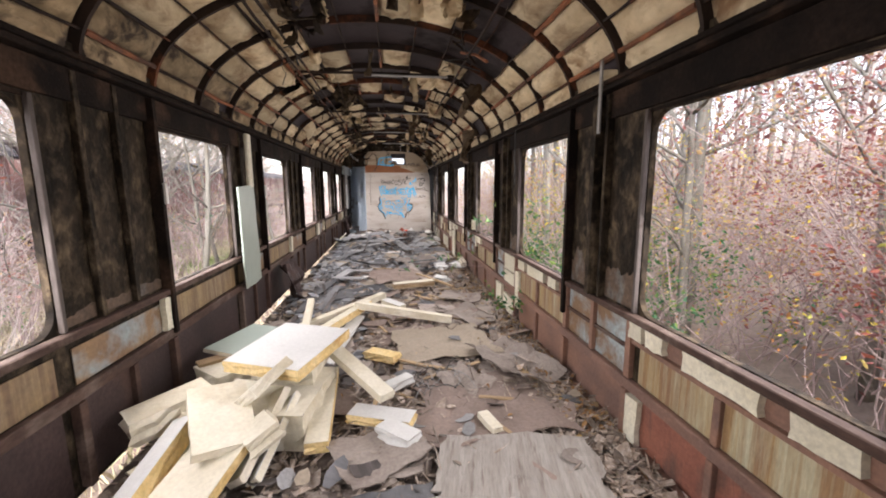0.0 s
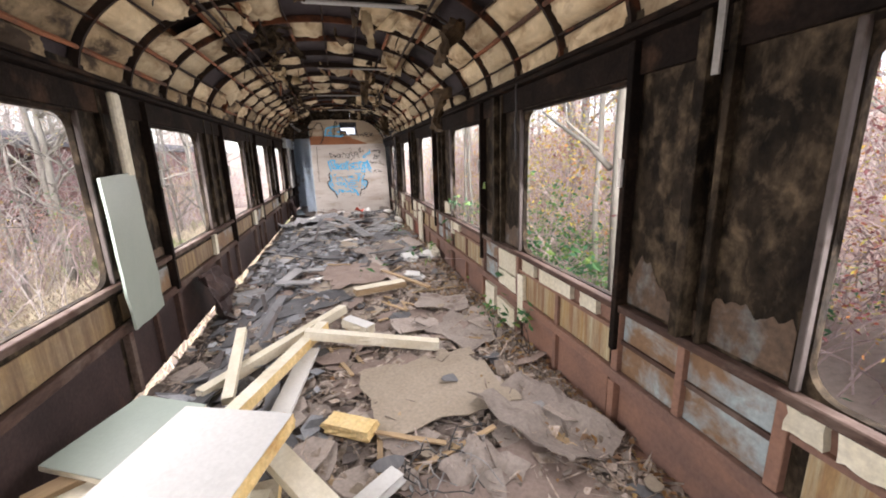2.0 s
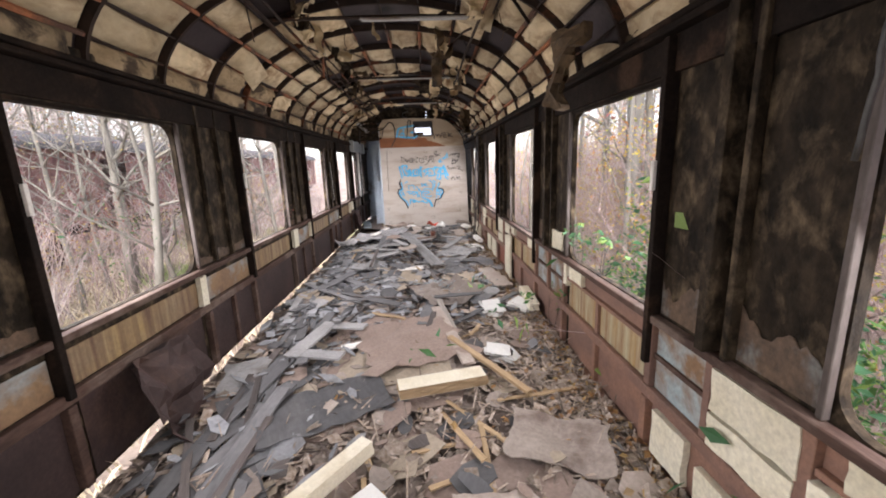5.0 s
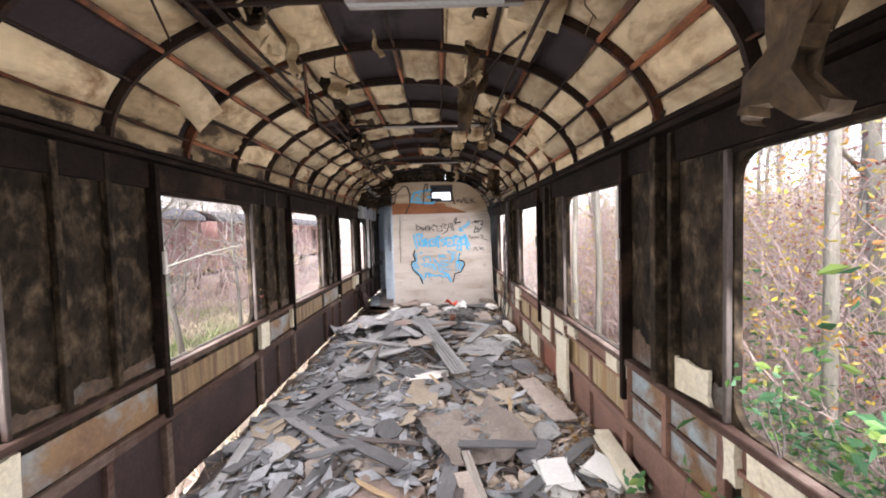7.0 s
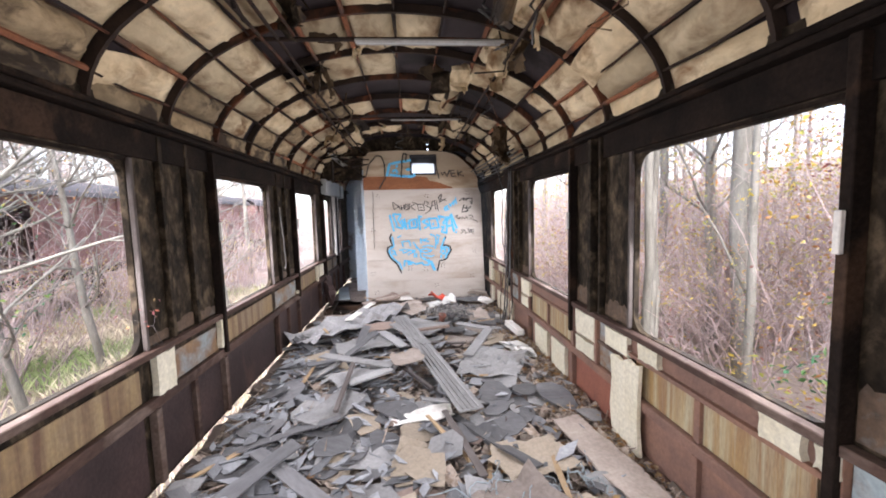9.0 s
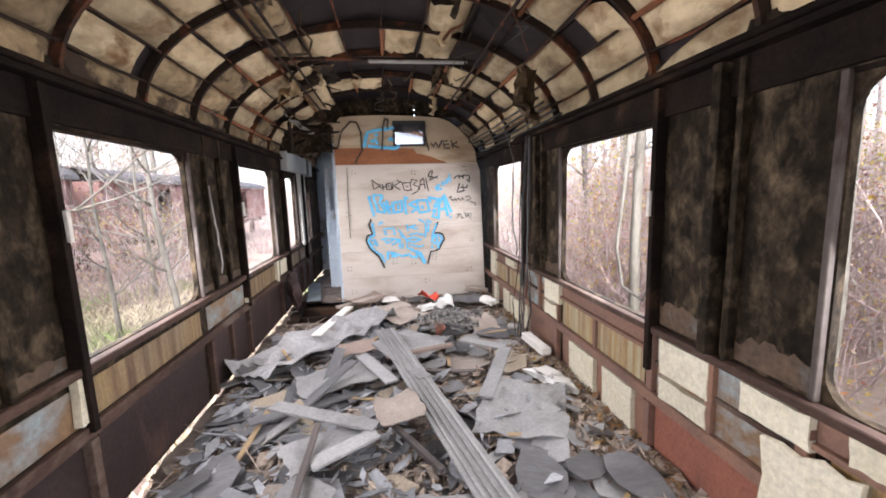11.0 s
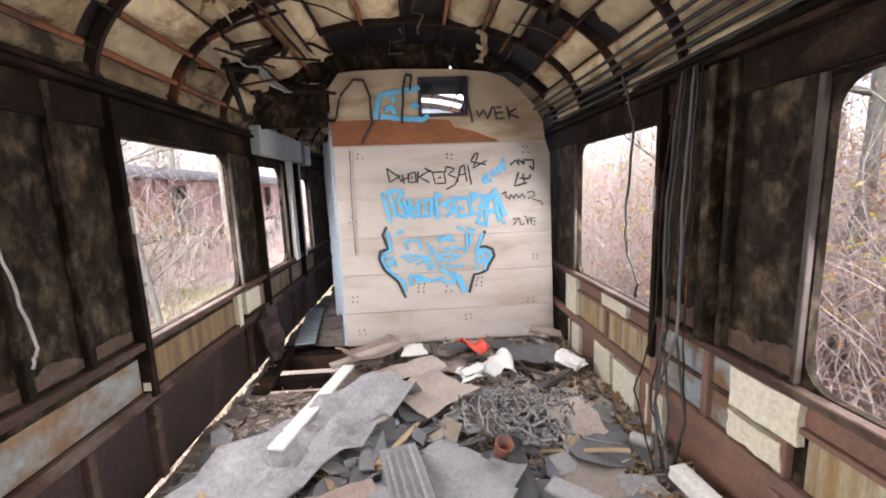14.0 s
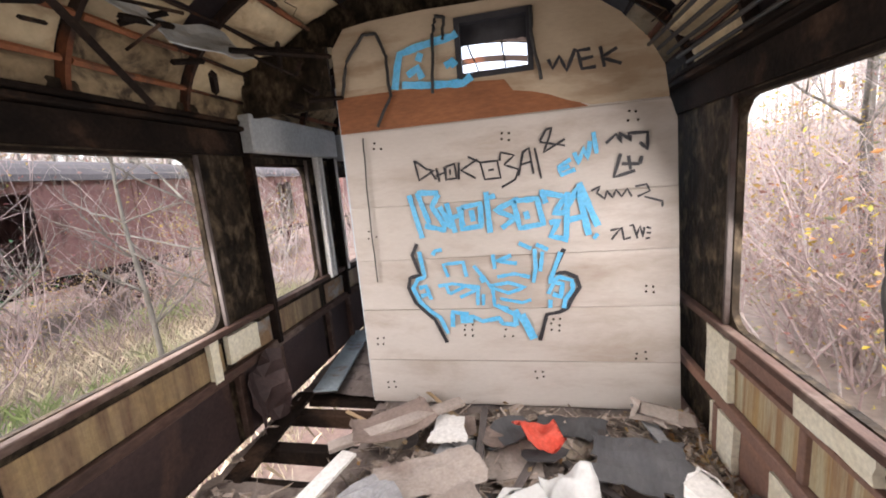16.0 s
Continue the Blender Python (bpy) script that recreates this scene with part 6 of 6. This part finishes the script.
loose("board", 0.25, 0.95, 1.2, 8.95, 0.07, 8, lino, "grey-brown board lying along the wall", "board", seed=18, torn=0.0, warp=0.01, thick=0.015)
loose("linoleum_sheet", 0.6, 0.75, 0.85, 10.6, 0.08, -25, grey, "light grey canvas-like sheet", seed=19, warp=0.06, bend=0.1)
loose("plywood_sheet", 0.6, 0.3, -0.42, 10.3, 0.16, 30, grey, "light grey enamelled panel on the debris", seed=20, torn=0.05, warp=0.015)
loose("plywood_sheet", 0.55, 0.34, -0.6, 9.8, 0.08, 60, grey, "curved light grey panel on the debris", seed=21, bend=0.14)
loose("plywood_sheet", 0.5, 0.22, 0.1, 9.65, 0.07, 12, pale, "pale flat offcut on the debris", seed=22, torn=0.0, warp=0.01)
loose("linoleum_sheet", 0.3, 0.4, -0.02, 10.55, 0.2, 10, lino, "round-edged brown linoleum flap on the debris", seed=23, bend=0.2)
loose("plywood_sheet", 0.75, 0.45, -0.45, 11.3, 0.14, 25, grey, "white-grey enamelled panel on the debris", seed=24, torn=0.05, warp=0.02)
loose("canvas", 0.55, 1.9, -0.72, 12.3, 0.12, -36, cloth, "long crumpled grey canvas over the debris", "canvas", seed=25, warp=0.14, bend=0.12, n=14)
loose("board", 0.6, 0.7, 0.15, 11.9, 0.13, -38, grey, "light grey bent metal sheet", "metal sheet", seed=26, torn=0.05, bend=0.05)
loose("plywood_sheet", 0.4, 0.25, -0.35, 11.75, 0.2, 20, redlino, "pinkish flat panel offcut on the debris", seed=27, torn=0.05)
loose("linoleum_sheet", 0.3, 0.35, 0.98, 12.45, 0.12, 12, lino, "dusty mauve sheet standing askew", seed=28, pitch=25)
loose("linoleum_sheet", 0.6, 0.35, -0.1, 13.35, 0.12, 25, lino, "grey-brown torn sheet by the bulkhead", seed=29)
loose("linoleum_sheet", 0.55, 0.3, -0.42, 13.75, 0.14, 35, redlino, "curled reddish sheet by the floor hole", seed=30, bend=0.2)
loose("plywood_sheet", 0.22, 0.28, -0.05, 13.75, 0.14, 5, pale, "pale plate with a hole", seed=31, torn=0.0, warp=0.01)
loose("plywood_sheet", 0.5, 0.45, 1.0, 13.55, 0.12, -10, slate, "grey-green flat panel by the wall", seed=32, torn=0.05)
loose("linoleum_sheet", 0.5, 0.5, 0.1, 12.95, 0.13, 40, lino, "grey-brown torn sheet on the debris", seed=33)
for i, (x, y, w, l, yw, mt) in enumerate([(-0.95, 6.9, 0.2, 1.6, 6, slate), (-1.1, 6.5, 0.35, 0.5, 20, grey), (-0.75, 6.2, 0.16, 1.2, -25, slate), (-1.0, 8.2, 0.3, 0.5, 40, slate), (-0.5, 8.0, 0.4, 0.35, 15, lino), (-0.2, 8.0, 0.35, 0.3, -30, lino),
                                          (0.05, 8.7, 0.35, 0.25, 20, redlino), (-0.9, 9.2, 0.45, 0.3, 30, slate), (-0.3, 9.2, 0.5, 0.3, -15, grey), (0.9, 9.9, 0.4, 0.35, 30, redlino), (-0.9, 10.9, 0.6, 0.25, 35, slate), (0.6, 11.6, 0.4, 0.5, 20, lino),
                                          (0.9, 12.0, 0.35, 0.3, -30, lino), (-0.3, 12.6, 0.3, 0.7, -40, grey), (0.3, 13.6, 0.4, 0.3, 10, lino), (0.7, 13.95, 0.45, 0.25, -8, slate)]):
    loose("linoleum_sheet", w, l, x, y, 0.055, yw, mt, "broken flat sheet among the debris", seed=60 + i, torn=0.15)

loose("linoleum_sheet", 0.95, 1.0, 0.14, 6.91, 0.1, 18, redlino, "large dusty pinkish linoleum sheet lying on the slats", seed=34, torn=0.06, ragged=0.14, warp=0.03)
# C-shaped grey panel with a cut-out
bm = bevelled(boxes((-0.24, -0.1, -0.35, 0.35, 0, 0.018), (-0.0999, 0.24, -0.35, -0.22, 0, 0.018), (-0.0999, 0.2, 0.22, 0.35, 0, 0.018)), 0.003)
thing("cut_panel", bm, grey, "light grey panel with a rectangular cut-out", "panel", m=place(-0.55, 6.95, 0.12, -14))
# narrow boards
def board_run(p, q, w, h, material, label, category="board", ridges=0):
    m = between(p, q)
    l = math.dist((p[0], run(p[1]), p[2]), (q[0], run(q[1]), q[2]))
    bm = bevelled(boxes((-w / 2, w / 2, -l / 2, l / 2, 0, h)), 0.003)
    ob = thing("loose_board", bm, material, label, category, "long boards on the floor", m=m)
    for i in range(ridges):
        x = -w / 2 + w * (i + 1) / (ridges + 1)
        part("ridge", boxes((x - 0.008, x + 0.008, -l / 2 + 0.02, l / 2 - 0.02, h, h + 0.008)), material, ob)
    return ob


board_run((0.38, 7.75, 0.08), (0.6, 6.4, 0.09), 0.1, 0.02, lino, "narrow grey-brown board on the floor")
board_run((0.48, 6.9, 0.1), (0.95, 5.95, 0.09), 0.05, 0.025, timber, "narrow splintered brown board on the floor")
board_run((0.36, 7.55, 0.1), (0.24, 6.85, 0.07), 0.05, 0.02, darkwood, "dark narrow board on the floor")
board_run((-0.12, 12.15, 0.22), (0.47, 9.55, 0.12), 0.2, 0.012, grey, "long ridged grey metal ceiling panel", "metal panel", 4)
board_run((-0.59, 13.45, 0.14), (-0.82, 12.3, 0.16), 0.1, 0.02, pale, "white painted plank beside the floor hole")
board_run((-1.4, 15.7, 0.03), (-1.18, 14.3, 0.05), 0.2, 0.02, bluesteel, "blue-grey metal plank over the floor hole")
board_run((-1.35, 14.3, 0.02), (-1.3, 13.3, -0.02), 0.14, 0.03, frame_steel, "dark steel strip beside the floor hole")
board_run((-0.75, 13.5, 0.12), (0.0, 14.0, 0.17), 0.09, 0.03, lino, "grey-brown broken board by the bulkhead")
board_run((-0.1, 6.95, 0.08), (-0.45, 6.85, 0.07), 0.09, 0.02, pale, "pale narrow board on the floor")
board_run((0.55, 7.0, 0.08), (0.42, 8.0, 0.09), 0.06, 0.015, weatherwood, "grey splintered lath on the floor")
board_run((-0.55, 9.7, 0.1), (-0.5, 10.4, 0.22), 0.035, 0.03, darkwood, "dark stick propped on the debris")
board_run((0.2, 10.0, 0.1), (-0.1, 10.5, 0.16), 0.035, 0.03, darkwood, "dark stick propped on the debris")
for p, q in (((0.62, 11.85, 0.16), (0.97, 11.5, 0.17)), ((0.97, 11.5, 0.17), (0.6, 10.7, 0.13)), ((-0.85, 10.75, 0.2), (-0.15, 10.35, 0.2)), ((-0.15, 10.3, 0.19), (-0.5, 10.1, 0.16)), ((-0.2, 11.85, 0.2), (0.2, 11.0, 0.18)), ((-0.35, 11.7, 0.16), (-0.05, 11.05, 0.15))):
    board_run(p, q, 0.11, 0.018, grey, "light grey metal frame piece on the debris", "metal frame")
board_run((-0.1, 11.5, 0.17), (0.5, 11.62, 0.19), 0.05, 0.03, redlino, "pinkish painted wooden bar")
for i in range(5):
    board_run((-0.62 + 0.05 * i, 11.15, 0.12), (-0.58 + 0.05 * i, 11.6, 0.14), 0.03, 0.014, slate, "grey slotted grille bar")

# heap of wires, red cloth, cup, white bag
def squiggle(seed, cx, cy, z, spread, n, rad):
    r = random.Random(seed)
    p, d = Vector((cx + r.gauss(0, spread), cy + r.gauss(0, spread), z)), r.uniform(0, 6.28)
    pts = []
    for i in range(n):
        pts.append(tuple(p))
        d += r.gauss(0, 0.7)
        p = p + Vector((math.cos(d), math.sin(d), 0)) * 0.045
        p += (Vector((cx, cy, z)) - p) * 0.08
        p.z = z + r.uniform(-0.02, 0.05)
    return tube(([], []), pts, rad, rad, 4)


for i in range(34):
    thing("wire", squiggle(300 + i, 0.62, 12.6, 0.12 + 0.003 * i, 0.2, 26, 0.006), greywire if i % 3 else slate, "tangled grey wire in a heap on the floor", "wire", "heap of tangled wires", smooth=True)
for i in range(9):
    thing("wire", squiggle(350 + i, 0.45, 3.8, 0.07, 0.16, 20, 0.004), cable if i % 2 else greywire, "thin dark wire tangled among the debris", "wire", "wires among the debris")
for i in range(6):
    thing("wire", squiggle(380 + i, 0.75, 8.97, 0.09, 0.25, 22, 0.004), bluesteel, "thin greenish wire among the debris", "wire", "wires among the debris")
thing("red_cloth", sheet(0.26, 0.3, 0.004, 18, 18, 0.04, 0.15, 0.11, 9, torn=0.2), redcloth, "crumpled faded red cloth on the debris", "cloth", m=place(0.49, 13.72, 0.15, 20), smooth=True)
thing("white_cloth", sheet(0.3, 0.24, 0.004, 12, 12, 0.03, 0.05, 0.2, 10, torn=0.1), whiteface, "crumpled dirty white cloth on the debris", "cloth", m=place(0.62, 13.25, 0.17, 10), smooth=True)
foam_block(0.09, 0.18, 0.045, place(0.42, 13.2, 0.12, -60, 5, 8), 70, whiteface, whiteface, "white foam block by the red cloth", 0.09)
foam_block(0.11, 0.2, 0.05, place(1.2, 13.95, 0.14, 70, 5, -8), 71, lino, lino, "dusty stone-like block by the bulkhead", 0.1)
foam_block(0.12, 0.22, 0.05, place(1.25, 13.3, 0.12, 30, 5, -8), 72, pale, pale, "pale broken plate by the wall", 0.1)


def cup(x, y, z, yaw):
    vf = ([], [])
    V, F = vf
    prof = [(0.0, 0.0), (0.035, 0.0), (0.05, 0.1), (0.052, 0.105), (0.046, 0.105), (0.033, 0.006), (0.0, 0.006)]
    n = 16
    for rr, zz in prof:
        for j in range(n):
            V.append((rr * math.cos(6.283 * j / n), rr * math.sin(6.283 * j / n), zz))
    for i in range(len(prof) - 1):
        for j in range(n):
            F.append((i * n + j, i * n + (j + 1) % n, (i + 1) * n + (j + 1) % n, (i + 1) * n + j))
    return thing("cup", vf, redrust, "terracotta-coloured cup lying among the debris", "cup", m=place(x, y, z, yaw, 20, 10), smooth=True)


cup(0.44, 12.15, 0.13, 0)
thing("can", tube(([], []), [(0, 0, 0), (0, 0, 0.004), (0, 0, 0.11), (0, 0, 0.115)], 0.035, 0.035, 16), alu, "crushed pale drink can by the wall", "can", m=place(1.22, 12.2, 0.14, 30, 80, 10), smooth=True)
# sprigs growing in by the walls
def sprig(x, y, z, h, n, mat_, label, seed, size=0.035):
    r = random.Random(seed)
    vf, tips = ([], []), []
    for _ in range(n):
        grow(r, (0, 0, 0), (r.uniform(-0.6, 0.6), r.uniform(-0.6, 0.6), 1), h * r.uniform(0.6, 1), 0.004, 1, vf, tips, 0.3, (2, 3), 0.1, 4)
    ob = thing("sprig", label=label, category="plant")
    part("stem", vf, darkwood, ob)
    part("foliage", leaf_cloud(r, tips, 24, size, 0.03), mat_, ob)
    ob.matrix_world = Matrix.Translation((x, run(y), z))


sprig(1.38, 4.1, 0.02, 0.3, 3, green_leaves, "green seedling growing through the floor", 1)
sprig(1.25, 4.5, 0.03, 0.25, 3, green_leaves, "green seedling among the debris", 2)
sprig(1.42, 7.0, 0.02, 0.4, 3, green_leaves, "green seedling by the wall", 3)
sprig(-1.46, 9.25, 0.78, 0.3, 3, red_leaves, "small bare twig with red berries at the sill", 4, 0.012)
sprig(1.5, 6.6, 0.76, 0.3, 4, green_leaves, "green leafy branch reaching in at the window", 5, 0.03)
sprig(1.52, 6.25, 0.74, 0.35, 4, green_leaves, "green leafy branch reaching in at the window", 6, 0.03)

# ---- hanging from the roof ----
for i, y in enumerate((3.3, 5.45, 7.62, 9.8, 11.95)):
    vf = tube(([], []), [(-0.88, y, 2.72), (-0.3, y + 0.01, 2.73), (0.3, y, 2.73), (0.8, y, 2.72)], 0.014, 0.014, 6)
    bar = thing("lamp_rail", vf, hoop, "rusted crossbar under the roof with a bent lamp trough", "lamp rail", "crossbars under the roof")
    for k in range(3):
        x0 = -0.12 if i != 3 else -0.25
        part("trough_strip", bevelled(boxes((x0, 0.72 - 0.1 * (k % 2), y - 0.07 + 0.05 * k, y - 0.035 + 0.05 * k, 2.69 + 0.012 * k, 2.705 + 0.012 * k)), 0.003), alu if k != 1 else greypaint, bar, "dull pale metal strip")
for x, z in ((-0.74, 2.72), (-0.8, 2.68), (0.8, 2.69)):
    pts = [(x + rng.uniform(-.01, .01), y0, z + rng.uniform(-.02, .01)) for y0 in HOOPS if y0 < 14]
    thing("conduit", tube(([], []), pts, 0.013, 0.013, 6), hoop, "long rusted conduit under the roof", "conduit", "conduits under the roof")
r = random.Random(5)
for i in range(40):
    y = r.uniform(0.5, 14.0)
    x = r.choice((r.uniform(-0.9, -0.5), r.uniform(-0.5, 0.8), r.uniform(0.5, 1.1)))
    s = math.asin(max(-0.99, min(0.99, x / ARCH_A)))
    z = EAVE + ARCH_H * math.cos(s) + 0.01
    l = r.uniform(0.1, 0.36)
    if z - l < 2.32:
        l = max(0.08, z - 2.4)
    pts = [(x, y, z)]
    for k in range(1, 6):
        pts.append((x + r.gauss(0, 0.02) * k, y + r.gauss(0, 0.02) * k, z - l * k / 5))
    thing("hanging_wire", tube(([], []), pts, r.choice((0.004, 0.006, 0.009)), None, 4), cable if i % 3 else rag, "short loose wire hanging from the roof", "wire", "wires hanging from the roof")
for i in range(26):
    y = r.uniform(1.5, 14.0)
    x = r.uniform(-0.75, 0.95)
    s = math.asin(x / ARCH_A)
    z = EAVE + ARCH_H * math.cos(s) + 0.03
    w, l = r.uniform(0.06, 0.18), r.uniform(0.14, 0.34)
    bm = sheet(w, l, 0.006, 4, 8, 0.04, 0.4, 0.12, 400 + i, torn=0.3)
    m = Matrix.Translation((x, y, z - l * 0.45)) @ Matrix.Rotation(r.uniform(0, 6.28), 4, "Z") @ Matrix.Rotation(radians(90 + r.gauss(0, 15)), 4, "X")
    thing("hanging_rag", bm, (rag, batt, rag)[i % 3], "torn scrap of insulation hanging from the roof", "insulation", "scraps hanging from the roof", m=m)
for i in range(64):
    y = r.uniform(0.6, 13.8)
    x = (-0.62 if i % 3 else 0.62) + r.gauss(0, 0.12)
    z = EAVE + ARCH_H * math.cos(math.asin(x / ARCH_A)) + 0.04
    w, l = r.uniform(0.08, 0.24), r.uniform(0.12, 0.3)
    bm = sheet(w, l, 0.012, 6, 8, 0.05, 0.5, 0.2, 500 + i, torn=0.35)
    m = Matrix.Translation((x, y, z - l * 0.42)) @ Matrix.Rotation(r.uniform(0, 6.28), 4, "Z") @ Matrix.Rotation(radians(90 + r.gauss(0, 25)), 4, "X")
    thing("hanging_rag", bm, (rag, batt, rag, batt, soot)[i % 5], "torn scrap of insulation hanging from the roof", "insulation", "scraps hanging from the roof", m=m)
for i in range(30):
    y = r.uniform(1.0, 13.8)
    x = r.choice((-0.8, -0.7, 0.75)) + r.gauss(0, 0.08)
    z = EAVE + ARCH_H * math.cos(math.asin(x / ARCH_A)) + 0.02
    q = Vector((r.gauss(0, 0.22), r.gauss(0, 0.3), -r.uniform(0.05, 0.26)))
    p = Vector((x, y, z))
    vf = tube(([], []), [tuple(p), tuple(p + q * 0.6), tuple(p + q + Vector((0, 0, -0.04)))], r.choice((0.006, 0.01, 0.013)), None, 5)
    thing("bent_rod", vf, (hoop, frame_steel, orange)[i % 3 if i % 4 else 0], "bent rusted rod hanging from the roof hoops", "rod", "bent rods under the roof")
# the large flaps on one slope
for x, y, z, w, l, tilt, yaw in ((1.15, 6.72, 2.12, 0.3, 0.5, 100, 80), (1.08, 11.45, 2.3, 0.26, 0.5, 78, 25), (0.95, 5.5, 2.5, 0.22, 0.35, 110, 60), (0.5, 8.9, 2.6, 0.14, 0.4, 95, 10)):
    bm = sheet(w, l, 0.05, 8, 10, 0.07, 0.3, 0.14, int(y * 10), torn=0.15)
    thing("hanging_flap", bm, rag, "brown insulation flap hanging down from the roof", "insulation", m=Matrix.Translation((x, y, z)) @ Matrix.Rotation(radians(yaw), 4, "Z") @ Matrix.Rotation(radians(tilt), 4, "X"))
# scorched tangle of brackets over the passage
for i in range(22):
    a = (r.uniform(-1.2, -0.7), r.uniform(12.3, 14.2))
    z = 2.2 + 0.35 * r.random()
    q = (a[0] + r.gauss(0, 0.15), a[1] + r.gauss(0, 0.25), z + r.gauss(0, 0.08))
    vf = tube(([], []), [(a[0], a[1], min(z, 2.5)), q], r.choice((0.008, 0.014, 0.02)), None, 4)
    thing("bracket_bar", vf, frame_steel, "bent dark metal bar under the roof", "bar", "bent bars over the passage")
bm = sheet(0.35, 0.7, 0.006, 5, 6, 0.04, 0.1, 0.05, 88)
thing("hanging_plate", bm, greypaint, "grey bent plate hanging under the roof", "metal sheet", m=place(-1.0, 13.3, 2.42, 10, 8, 38))
bm = boxes((-1.42, -0.75, 14.2, 14.23, 2.2, 2.58))
thing("scorched_plate", bm, soot, "scorched black plate above the passage", "metal sheet")
